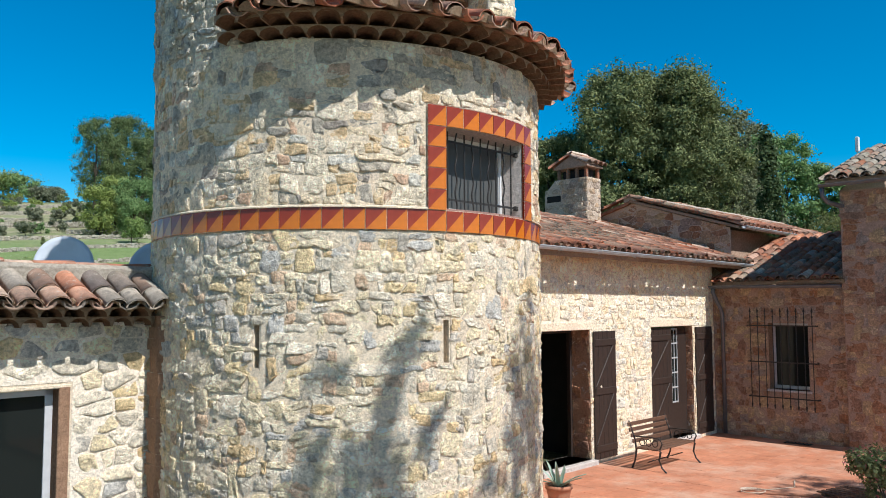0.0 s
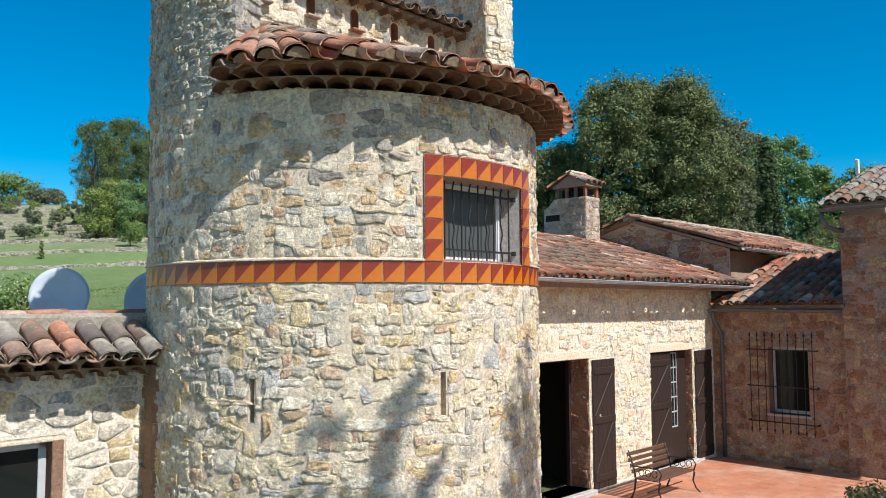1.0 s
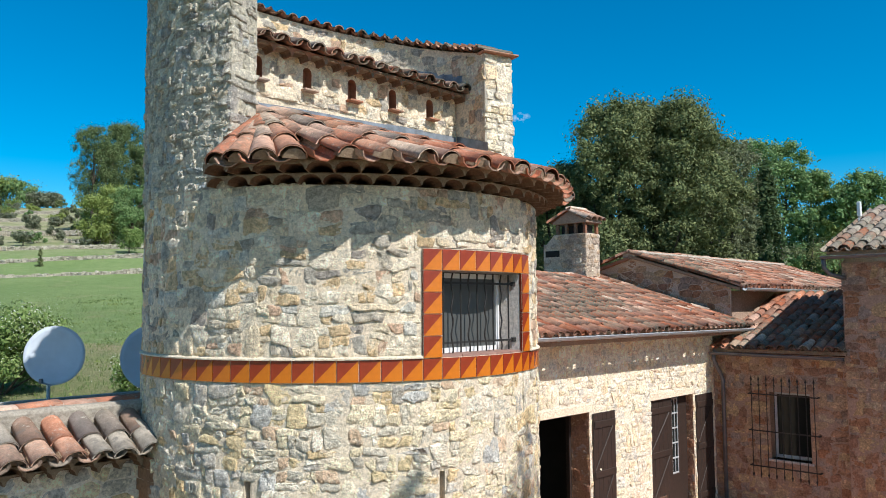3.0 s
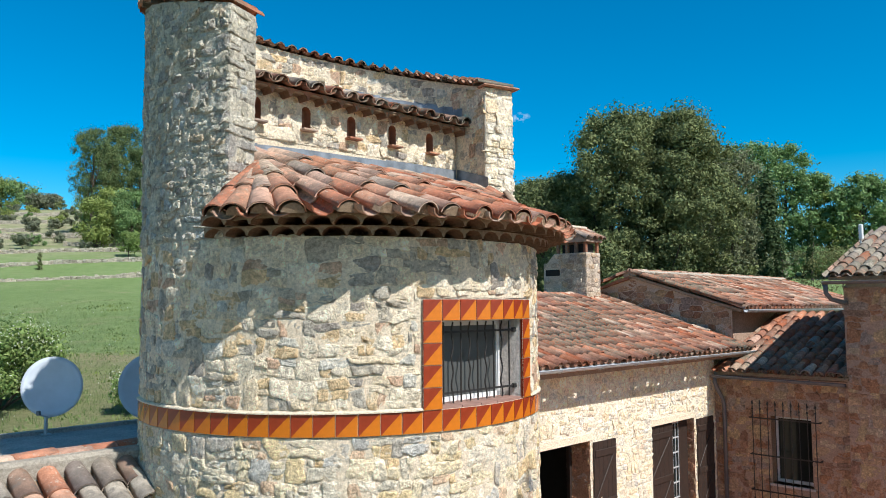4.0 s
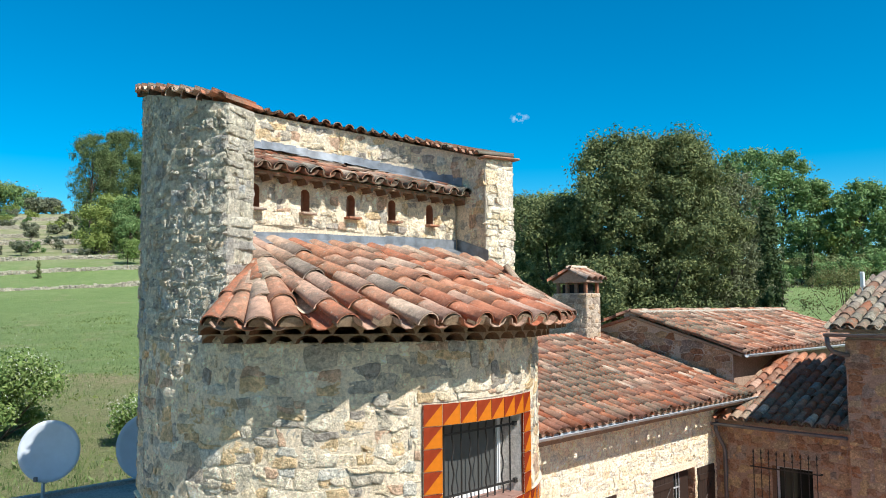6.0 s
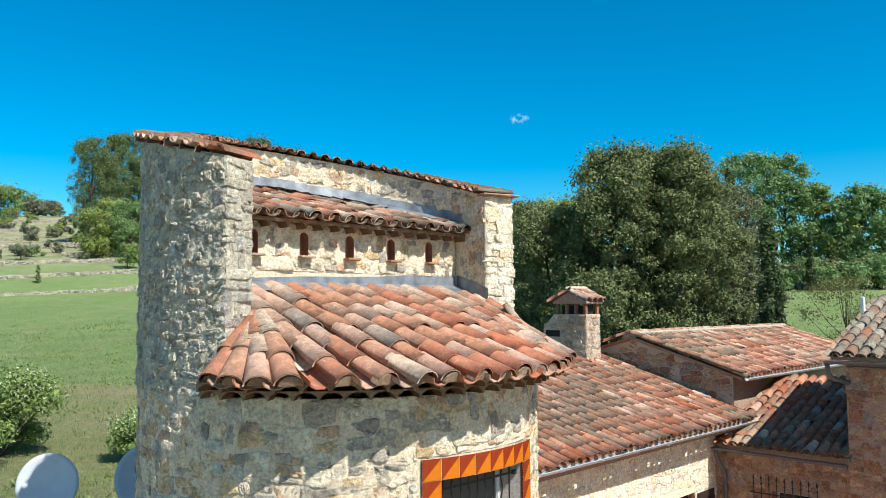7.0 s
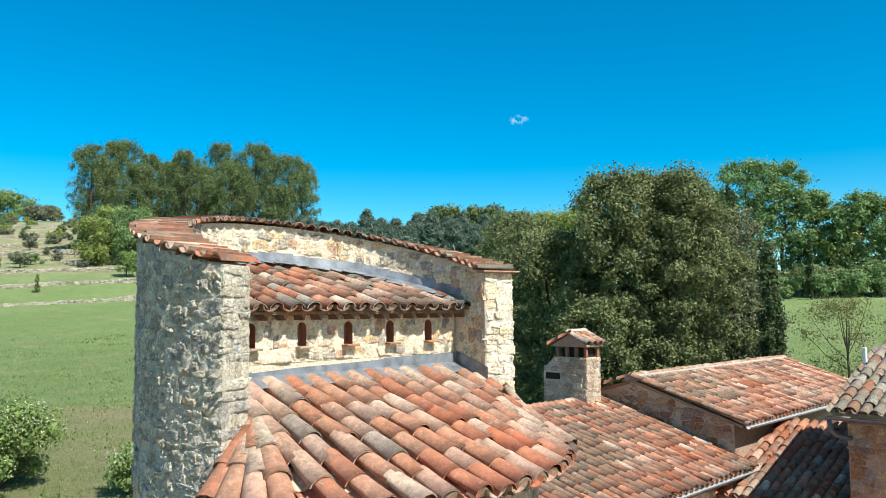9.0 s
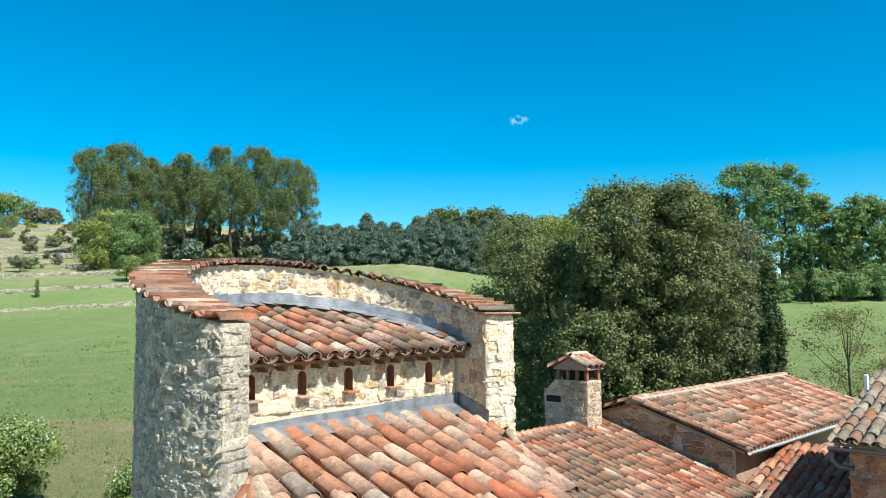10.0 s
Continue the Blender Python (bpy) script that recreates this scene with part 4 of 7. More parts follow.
def tower_roofs():
    # lower roof: bed and tiles
    ch = Build()
    key = (0.50, 0.268, 0.205)

    def eave_r(psi):
        return 2.76 - 0.22 * max(0.0, (abs(psi) - 52) / 17) ** 1.2

    runs = []
    for k in range(13):
        u = -1.66 + 0.292 * k
        v = math.sqrt(max(0.0, 2.76 ** 2 - u * u)) - 0.05 * max(0.0, u)
        top_u = u if u > -1.5 else u + 0.10
        back = -0.10 if u < 1.7 else -0.10 - 1.5 * (u - 1.7)
        runs.append(((top_u, back, FLASH_Z + 0.35 * (back + 0.10)), (u - 0.06, -v, EAVE_Z)))
    # the hipped corner beside the raised wall, and the one at the far end
    for k in range(4):
        x, y, z = polar(eave_r(48 + 5.7 * k), -(48 + 5.7 * k), EAVE_Z)
        runs.append(((-1.64 - 0.055 * k, -0.72 - 0.04 * k, FLASH_Z - 0.27 - 0.035 * k), (x, y, z)))
    for k in range(3):
        x, y, z = polar(eave_r(48 + 8.0 * k), 48 + 8.0 * k, EAVE_Z)
        runs.append(((1.93 + 0.03 * k, -0.45 - 0.2 * k, FLASH_Z - 0.12 - 0.06 * k), (x, y, z)))
    for top, low in runs:
        tile_run(top, low, key, (M_TILE, M_TILE, M_TILE, M_TILE_PALE), tower, None, 0.40)
    order = sorted(runs, key=lambda r: math.atan2(r[1][0], -r[1][1]))
    for (t0, l0), (t1, l1) in zip(order, order[1:]):
        top, low = (Vector(t0) + Vector(t1)) / 2, (Vector(l0) + Vector(l1)) / 2
        channel_run(top, low, ch, 0.25)
    tagged(ch.ob("channel_tiles", M_TILE, tower, "hollow terracotta channel tiles"), kind="stuff")
    bed = Build()
    for (t0, l0), (t1, l1) in zip(order, order[1:]):
        q = [Vector(p) + Vector((0, 0, -0.005)) for p in (t0, l0, l1, t1)]
        q[1], q[2] = q[1] * 0.89 + q[0] * 0.11, q[2] * 0.89 + q[3] * 0.11
        bed.add(q + [p - Vector((0, 0, 0.05)) for p in q], [(0, 1, 2, 3), (7, 6, 5, 4), (1, 5, 6, 2)])
    bed.weld(0.002).ob("roof_bed", M_GENOISE, tower)
    plugs = Build()
    for top, low in runs:
        eave_plug(top, low, plugs, 0.24, 0.095, 0.012, 0.03)
    tagged(plugs.ob("eave_mortar", M_GENOISE, tower), kind="stuff")
    # eaves of hollow tiles
    da = 5.45
    for row, (r0, r1, z0) in enumerate(((R_OUT - 0.25, R_OUT + 0.16, 5.335), (R_OUT - 0.25, R_OUT + 0.35, 5.422))):
        n = 26
        start = -n * da / 2 + (da / 2 if row else 0)

        def along(i, x, out, z, r0=r0, r1=r1, z0=z0, start=start):
            return polar(r0 + (r1 - r0) * min(out, 1), start + (i + x) * da, z0 + z)
        genoise_row(along, n, 0.2, 0.087, 1.0, "eaves_course", tower)
    # upper roof
    ch2, key2 = Build(), (0.44, 0.20, 0.155)
    for i in range(16):
        u = -1.80 + i * 0.250
        uu = u / 1.09 if u > 0 else u
        back = math.sqrt(max(0.0, 1.88 ** 2 - uu * uu))
        top, low = (u, back - 0.05, 7.22 + 0.27 * back), (u, -0.20, 7.22 - 0.054)
        if back < 0.15:
            top = (u, 0.15, 7.22 + 0.04)
        tile_run(top, low, key2, (M_TILE_OLD, M_TILE, M_TILE_OLD, M_TILE, M_TILE_PALE, M_TILE_GREY), tower, None, 0.31)
        channel_run((u + 0.125, back, 7.22 + 0.27 * back), (u + 0.125, -0.19, 7.165), ch2, 0.215)
    tagged(ch2.ob("channel_tiles", M_TILE_OLD, tower, "hollow terracotta channel tiles"), kind="stuff")
    box_part("upper_roof_bed", (-1.9, -0.12, 7.15), (2.04, 0.06, 7.18), M_GENOISE, tower)

    def along2(i, x, out, z):
        return (-1.88 + (i + x) * 0.245, 0.06 - 0.19 * out, 7.085 + z)
    genoise_row(along2, 16, 0.245, 0.10, 1.0, "eaves_course", tower, M_TILE_OLD)
    b = Build()
    for i in range(24):
        a0, a1 = 90 + 180 * i / 24, 90 + 180 * (i + 1) / 24
        p, q = oval(1.92, a0, 0), oval(1.92, a1, 0)
        b.add([(p[0], p[1], 7.15 + 0.27 * p[1]), (q[0], q[1], 7.15 + 0.27 * q[1]), (q[0], -0.05, 7.14), (p[0], -0.05, 7.14)], [(0, 1, 2, 3)])
    b.ob("upper_roof_deck", M_GENOISE, tower)
    # coping tiles across the raised wall
    n = 42
    ch3 = Build()
    span = 360 + END_L - END_R
    for i in range(n + 1):
        a = END_R + 2.2 + (span - 4.0) * i / n
        x, y, _ = oval(R_OUT + 0.075, a, 0)
        x2, y2, _ = oval(R_IN - 0.085, a, 0)
        hi, lo = (x2, y2, rim_at(a) + 0.02), (x, y, rim_at(a) + 0.015)
        tile_run(hi, lo, (0.58, 0.182, 0.14), (M_TILE_PALE, M_TILE_PALE, M_TILE_PALE, M_TILE_OLD, M_TILE_GREY), tower, None, 0.7, lift=0.0)
        am = a + (span - 4.0) / n / 2
        x, y, _ = oval(R_OUT + 0.09, am, 0)
        x2, y2, _ = oval(R_IN - 0.10, am, 0)
        if i < n:
            channel_run((x2, y2, rim_at(am) + 0.004), (x, y, rim_at(am) - 0.004), ch3, 0.175)
    tagged(ch3.ob("coping_channel", M_TILE_PALE, tower), kind="stuff")
    x, y, _ = oval((R_IN + R_OUT) / 2, END_R, 0)
    box_part("coping_end", (-0.27, -0.09, 0.0), (0.31, 0.12, 0.028), M_TILE, tower, "flat terracotta coping at the wall's end", pose(x, y, rim_at(END_R) + 0.0, 0, 0, END_R - 90), bevel=0.01)
    cap = Build()
    ring = [polar(R_OUT - 0.02, 5 * i, 5.6) for i in range(72)]
    cap.add(ring, [tuple(range(72))[::-1]])
    cap.ob("inner_deck", M_CONCRETE, tower)


tower_roofs()

# ---- the house with its roofs, in the house frame ----


def wall_with_openings(x0, x1, z0, z1, y, thick, holes, mat, parent, name, place=None):
    """A wall with real openings: its outer face, reveals and back. place turns (along, depth, z) into a point."""
    place = place or (lambda s, d, z: (s, y + d, z))
    xs = sorted({x0, x1, *[h[0] for h in holes], *[h[1] for h in holes]})
    zs = sorted({z0, z1, *[h[2] for h in holes], *[h[3] for h in holes]})
    b = Build()
    for a0, a1 in zip(xs, xs[1:]):
        for c0, c1 in zip(zs, zs[1:]):
            am, cm = (a0 + a1) / 2, (c0 + c1) / 2
            if any(h[0] < am < h[1] and h[2] < cm < h[3] for h in holes):
                continue
            b.add([place(a0, 0, c0), place(a1, 0, c0), place(a1, 0, c1), place(a0, 0, c1)], [(0, 1, 2, 3)])
            b.add([place(a0, thick, c0), place(a1, thick, c0), place(a1, thick, c1), place(a0, thick, c1)], [(3, 2, 1, 0)])
    for h in holes:
        b.add([place(h[0], 0, h[2]), place(h[0], 0, h[3]), place(h[0], thick, h[3]), place(h[0], thick, h[2])], [(0, 1, 2, 3)], 1)
        b.add([place(h[1], 0, h[2]), place(h[1], 0, h[3]), place(h[1], thick, h[3]), place(h[1], thick, h[2])], [(3, 2, 1, 0)], 1)
        b.add([place(h[0], 0, h[3]), place(h[1], 0, h[3]), place(h[1], thick, h[3]), place(h[0], thick, h[3])], [(0, 1, 2, 3)], 1)
        b.add([place(h[0], 0, h[2]), place(h[1], 0, h[2]), place(h[1], thick, h[2]), place(h[0], thick, h[2])], [(3, 2, 1, 0)], 1)
    b.add([place(x0, 0, z1), place(x1, 0, z1), place(x1, thick, z1), place(x0, thick, z1)], [(0, 1, 2, 3)])
    for x in (x0, x1):
        b.add([place(x, 0, z0), place(x, thick, z0), place(x, thick, z1), place(x, 0, z1)], [(0, 1, 2, 3)])
    return b.ob(name, [mat, M_BROWN_RENDER], parent)


def tile_field(u0, u1, eave, ridge, parent, key, mat, mat2=None, gap=0.225, step=0.34, place=None, single=None, share=0.6, plug=0.045, deck=0.04, hollow=0.86):
    """A tiled roof slope. eave, ridge: (y, z). place(u, y, z) turns it where it needs to. single(u, t): the runs whose tiles are parts."""
    place = place or (lambda u, y, z: (u, y, z))
    rest, ch, bed = Build(), Build(), Build()
    rest2 = Build()
    n = max(1, round((u1 - u0) / gap))
    g = (u1 - u0) / n
    for i in range(n):
        u = u0 + (i + 0.5) * g
        top, low = place(u, *ridge), place(u, *eave)
        m = mat if mat2 is None or RNG.random() < share else mat2
        if single is not None and single(u):
            tile_run(top, low, key, (mat,) * 6 + (mat2,) if share > 0.7 else (mat, mat2), parent, None, step)
        else:
            tile_run(top, low, key, m, parent, rest if m is mat else rest2, step)
        channel_run(place(u + g / 2, *ridge), place(u + g / 2, *eave), ch, g * hollow)
    t = deck / abs(ridge[0] - eave[0])
    inner = (eave[0] + t * (ridge[0] - eave[0]), eave[1] + t * (ridge[1] - eave[1]))
    p = [place(u0, *ridge), place(u1, *ridge), place(u1, *inner), place(u0, *inner)]
    bed.add([Vector(q) + Vector((0, 0, 0.018)) for q in p] + [Vector(q) - Vector((0, 0, 0.05)) for q in p], [(3, 2, 1, 0), (4, 5, 6, 7), (0, 1, 5, 4), (1, 2, 6, 5), (2, 3, 7, 6), (3, 0, 4, 7)])
    bed.ob("roof_deck", M_GENOISE, parent)
    for r, m in ((rest, mat), (rest2, mat2)):
        if r.v:
            tagged(r.ob("tiles", m, parent, smooth=True), kind="stuff")
    tagged(ch.ob("channel_tiles", mat, parent), kind="stuff")
    plugs = Build()
    for i in range(n if plug else 0):
        u = u0 + (i + 0.5) * g
        eave_plug(place(u, *ridge), place(u, *eave), plugs, key[1], plug)
    if plug:
        tagged(plugs.ob("eave_mortar", M_GENOISE, parent), kind="stuff")


def gutter(a, b, name, parent, r=0.06, mat=None):
    """A half-round gutter from a to b."""
    a, b = Vector(a), Vector(b)
    x = (b - a).normalized()
    y = Vector((0, 0, 1)).cross(x)
    verts, s = [], 7
    for p in (a, b):
        for rr in (r, r - 0.008):
            for k in range(s):
                t = math.pi * k / (s - 1)
                verts.append(p - y * rr * math.cos(t) - Vector((0, 0, rr * math.sin(t))))
    faces = []
    for k in range(s - 1):
        faces += [(k, k + 1, 2 * s + k + 1, 2 * s + k), (s + k + 1, s + k, 3 * s + k, 3 * s + k + 1), (k, s + k, s + k + 1, k + 1), (2 * s + k + 1, 3 * s + k + 1, 3 * s + k, 2 * s + k)]
    for k in (0, s - 1):
        faces.append((k, s + k, 3 * s + k, 2 * s + k))
    g = Build()
    g.add(verts, faces)
    for e in (a, b):
        g.tube([e - y * r, e + y * r], 0.006, 5)
    for side in (-1, 1):
        g.tube([a + y * r * side, b + y * r * side], 0.009, 6)
    run = g.ob(name, mat or M_ZINC, parent, smooth=False)
    n = max(2, round((b - a).length / 1.1))
    for i in range(n):
        p = a.lerp(b, (i + 0.5) / n)
        k = Build()
        k.tube([p - y * (r + 0.004) + Vector((0, 0, 0.02))] + [p - y * (r + 0.006) * math.cos(math.pi * q / 8) - Vector((0, 0, (r + 0.006) * math.sin(math.pi * q / 8))) for q in range(9)] + [p + y * (r + 0.004) + Vector((0, 0, 0.03))], 0.007, 5)
        k.ob("gutter_bracket", mat or M_ZINC, run)
    return run


HW = 0.28                       # the house wall's face
house = thing("stone_house", "long low stone house with terracotta tiled roof and shuttered doors", "house", HM)
DOORS = ((4.15, 5.60, 0.08, 2.33), (7.70, 9.42, 0.08, 2.33))
wall_with_openings(1.0, 10.4, -0.2, 3.62, HW, 0.48, DOORS, M_MORTAR, house, "front_wall")
RIDGE = (3.75, 4.86)
tile_field(1.6, 11.35, (-0.235, 3.655), RIDGE, house, (0.45, 0.205, 0.155), M_TILE_OLD, M_TILE_PALE, 0.215, 0.34, None, lambda u: u > 4.6, 0.86, 0, 0.16, 0.60)
# added strip behind the gutter, blocks sun slipping in under the tile tips
box_part("eave_light_stop", (1.6, -0.22, 3.55), (11.2, -0.20, 3.675), M_BROWN_RENDER, house)
gutter((1.2, -0.265, 3.695), (11.3, -0.265, 3.655), "gutter", house, 0.055)


# back slope, far wall
b = Build()
b.add([(1.6, 3.75, 4.84), (11.35, 3.75, 4.84), (11.35, 7.5, 3.75), (1.6, 7.5, 3.75)], [(0, 1, 2, 3)])
b.ob("back_slope", M_TILE_OLD, house)
b = Build()
b.add([(1.6, 7.4, -0.2), (11.35, 7.4, -0.2), (11.35, 7.4, 3.75), (1.6, 7.4, 3.75)], [(0, 1, 2, 3)])
b.ob("back_wall", M_MORTAR, house)
for i in range(28):
    u = 1.7 + i * 0.345
    v, f = barrel(0.42, 0.24, 0.2, 0.016, 7, 0.8)
    m = pose(u, 3.75, 4.90, RNG.normal(0, 2), RNG.normal(0, 1.5), RNG.normal(0, 2))
    mesh_ob("ridge_tile", [m @ Vector(p) for p in v], f, M_TILE, house, smooth=True)
# backing and shell behind the doorway, the room's shade put into their colour
box_part("room_backing", (3.6, HW + 1.6, 0), (6.2, HW + 1.65, 3.2), M_DARK, house, "backing painted near-black for the room's shade behind the open door")
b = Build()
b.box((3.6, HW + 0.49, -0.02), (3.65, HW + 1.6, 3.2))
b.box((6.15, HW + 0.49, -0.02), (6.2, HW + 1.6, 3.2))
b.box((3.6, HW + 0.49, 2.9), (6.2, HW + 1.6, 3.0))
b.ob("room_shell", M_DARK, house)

# upper building
upper = thing("upper_house", "higher stone house behind, with tiled gable roof", "house", HM)
UG = 11.40
b = Build()
b.add([(UG, 0.28, 3.2), (UG, 5.4, 3.2), (UG, 5.4, 4.62), (UG, 2.85, 5.36), (UG, 0.28, 4.55)], [(0, 1, 2, 3, 4)])
b.ob("gable_wall", M_MORTAR_PALE, upper)
b = Build()
b.box((UG + 0.02, 0.28, 0), (20.9, 0.7, 4.5))
b.box((20.5, 0.3, 0), (20.9, 5.4, 4.5))
b.ob("front_wall", M_MORTAR_RED, upper)
tile_field(UG - 0.12, 21.0, (-0.02, 4.535), (2.85, 5.42), upper, (0.45, 0.205, 0.155), M_TILE_OLD, M_TILE_PALE, 0.22, 0.34, None, lambda u: u < 19.0)
b = Build()
b.add([(UG - 0.12, 2.85, 5.40), (21.0, 2.85, 5.40), (21.0, 5.6, 4.62), (UG - 0.12, 5.6, 4.62), (UG - 0.12, 2.85, 5.33), (21.0, 2.85, 5.33), (21.0, 5.6, 4.55), (UG - 0.12, 5.6, 4.55)], [(0, 1, 2, 3), (4, 7, 6, 5), (0, 3, 7, 4), (2, 3, 7, 6)])
b.ob("back_slope", M_TILE_OLD, upper)
gutter((UG - 0.1, -0.09, 4.55), (21.0, -0.09, 4.52), "gutter", upper)
for i in range(28):
    v, f = barrel(0.42, 0.28, 0.25, 0.016, 7, 0.45)
    m = pose(UG - 0.1 + i * 0.345, 2.85, 5.52, RNG.normal(0, 2), RNG.normal(0, 1.5), RNG.normal(0, 2))
    mesh_ob("ridge_tile", [m @ Vector(p) for p in v], f, M_TILE_PALE, upper, smooth=True)
for k in range(9):
    t0, t1 = k / 9, (k + 1) / 9
    tile_run((UG - 0.06, 2.85 - 2.85 * t0, 5.44 - 0.84 * t0), (UG - 0.06, 2.85 - 2.85 * t1, 5.44 - 0.84 * t1), (0.42, 0.2, 0.17), M_TILE_OLD, upper, None, 0.4)

box_part("ridge_mortar", (UG - 0.1, 2.66, 5.36), (20.95, 3.04, 5.54), M_RIDGE, upper, bevel=0.03)

for k in range(7):
    t0, t1 = k / 7, (k + 1) / 7
    tile_run((UG - 0.06, 2.85 + 2.6 * t0, 5.44 - 0.76 * t0), (UG - 0.06, 2.85 + 2.6 * t1, 5.44 - 0.76 * t1), (0.42, 0.2, 0.17), M_TILE_OLD, upper, None, 0.4)

# wing with the grilled window
wing = thing("wing_building", "low stone wing with tiled lean-to roof and grilled window", "house", HM)
WU = 10.40


def wing_place(s, d, z):
    return (WU + d, s, z)


WIN = (-1.72, -0.92, 1.02, 2.38)
wall_with_openings(-2.5, 0.28, -0.2, 3.15, 0, 0.4, [WIN], M_MORTAR_RED, wing, "wall", wing_place)
tile_field(-2.5, 0.1, (10.15, 3.22), (13.75, 4.38), wing, (0.45, 0.205, 0.155), M_TILE_OLD, M_TILE, 0.215, 0.34, lambda u, y, z: (y, u, z), lambda u: True, 0.85)
gutter((10.08, 0.20, 3.17), (10.08, -2.48, 3.14), "gutter", wing, 0.055, M_PIPE)
b = Build()
b.add([(13.75, -2.5, 3.0), (13.75, 0.2, 3.0), (13.75, 0.2, 4.4), (13.75, -2.5, 4.4)], [(0, 1, 2, 3)])
b.ob("back_wall", M_MORTAR_RED, wing)

# tall building at the terrace's end
annexe = thing("tall_wing", "tall russet stone building with tiled roof at the terrace end", "house", HM)
AU = 10.28
wall_with_openings(-9.0, -2.46, -0.2, 4.98, 0, 0.4, [], M_MORTAR_RED, annexe, "wall", lambda s, d, z: (AU + d, s, z))
b = Build()
b.add([(AU + 0.02, -2.462, 2.9), (AU + 6.5, -2.462, 2.9), (AU + 6.5, -2.462, 5.6), (AU + 3.2, -2.462, 6.15), (AU + 0.02, -2.462, 5.0)], [(4, 3, 2, 1, 0)])
b.ob("side_wall", M_MORTAR_RED, annexe)
tile_field(-7.0, -2.28, (9.98, 5.16), (13.3, 6.26), annexe, (0.45, 0.215, 0.16), M_TILE_GREY, M_TILE_OLD, 0.23, 0.34, lambda u, y, z: (y, u, z), lambda u: u > -5.5, 0.92)
gutter((9.92, -2.2, 5.10), (9.92, -7.0, 5.08), "gutter", annexe, 0.055, M_PIPE)

# chimney
chim = thing("chimney", "stone chimney with small tiled cap on brick posts", "chimney", HM)
C0, C1, C2, C3 = 10.23, 10.83, 3.40, 4.70
CM = C2 + 0.92                  # the flue's head is narrower than the stack
prof = [(C2, 4.3), (C3, 4.3), (C3, 5.66), (CM + 0.04, 5.98), (C2, 5.98)]
b = Build()
b.add([(C0, w, z) for w, z in prof] + [(C1, w, z) for w, z in prof], [(4, 3, 2, 1, 0), (5, 6, 7, 8, 9)] + [(k, (k + 1) % 5, 5 + (k + 1) % 5, 5 + k) for k in range(5)])
b.ob("shaft", M_MORTAR_PALE, chim)
for x in (C0 + 0.05, C1 - 0.05):
    for k in range(4):
        y = C2 + 0.05 + k * (CM - C2 - 0.1) / 3
        box_part("brick_post", (x - 0.045, y - 0.035, 5.98), (x + 0.045, y + 0.035, 6.24), M_TILE_OLD, chim, bevel=0.006)
# solid block, painted near-black as the shade between the posts
box_part("flue", (C0 + 0.12, C2 + 0.12, 5.98), (C1 - 0.12, CM - 0.12, 6.2), M_DARK, chim)
box_part("cap_slab", (C0 - 0.05, C2 - 0.05, 6.24), (C1 + 0.05, CM + 0.05, 6.285), M_MORTAR_RED, chim, bevel=0.008)
ym = (C2 + CM) / 2
for ye in (C2 - 0.10, CM + 0.10):
    for k in range(4):
        x = C0 - 0.02 + k * (C1 - C0 + 0.04) / 3
        tile_run((x, ym, 6.56), (x, ye, 6.31), (0.40, 0.215, 0.17), M_TILE_PALE if k % 2 else M_TILE, chim, None, 0.36, lift=0.0)
b = Build()
b.add([(C0 - 0.05, C2 - 0.05, 6.285), (C0 - 0.05, CM + 0.05, 6.285), (C0 - 0.05, ym, 6.56), (C1 + 0.05, C2 - 0.05, 6.285), (C1 + 0.05, CM + 0.05, 6.285), (C1 + 0.05, ym, 6.56)], [(0, 2, 1), (3, 4, 5), (0, 3, 5, 2), (2, 5, 4, 1), (0, 1, 4, 3)])
b.ob("cap_filling", M_MORTAR_RED, chim)
box_part("ridge_cap", (C0 - 0.06, ym - 0.09, 6.58), (C1 + 0.06, ym + 0.09, 6.68), M_MORTAR_PALE, chim, bevel=0.04)
# flat panel with the slot's shade painted as near-black
box_part("vent", (C0 - 0.004, C3 - 0.5, 5.42), (C0 + 0.02, C3 - 0.06, 5.58), M_DARK, chim, "panel painted near-black as the shade of a vent slot")

# annex beside the tower
side = thing("side_building", "low stone side building with tiled edge and flat roof", "house", HM)
SIDE_W = 0.60
SW = (-6.2, -3.2, -0.2, 1.95)
wall_with_openings(-9.0, -1.8, -0.2, 2.80, SIDE_W, 0.4, [SW], M_MORTAR, side, "wall")
tile_field(-9.0, -1.95, (0.16, 2.72), (0.74, 2.98), side, (0.46, 0.25, 0.19), M_TILE_GREY, M_TILE_PALE, 0.26, 0.36, None, lambda u: True, 0.7, 0.045, 0.34)


for row in range(2):
    def side_eaves(i, x, out, z, row=row):
        return (-9.0 + (i + x + 0.5 * row) * 0.215, SIDE_W - (0.18 + 0.16 * row) * out, 2.56 + 0.10 * row + z)
    genoise_row(side_eaves, 33, 0.2, 0.098, 1.0, "eaves_course", side, M_GENOISE)
for i in range(20):
    v, f = barrel(0.42, 0.30, 0.27, 0.018, 7, 0.35)
    m = pose(-8.9 + i * 0.345, 1.02, 3.19, RNG.normal(0, 2), RNG.normal(0, 1.5), RNG.normal(0, 2))
    mesh_ob("ridge_tile", [m @ Vector(p) for p in v], f, M_TILE_PALE if i % 3 else M_TILE, side, smooth=True)
box_part("roof_slab", (-9.0, 0.7, 2.5), (2.0, 5.95, 2.68), M_CONCRETE, side, "flat weathered concrete roof")
box_part("parapet", (-9.0, 5.86, 2.5), (2.0, 6.0, 2.74), M_CONCRETE, side)
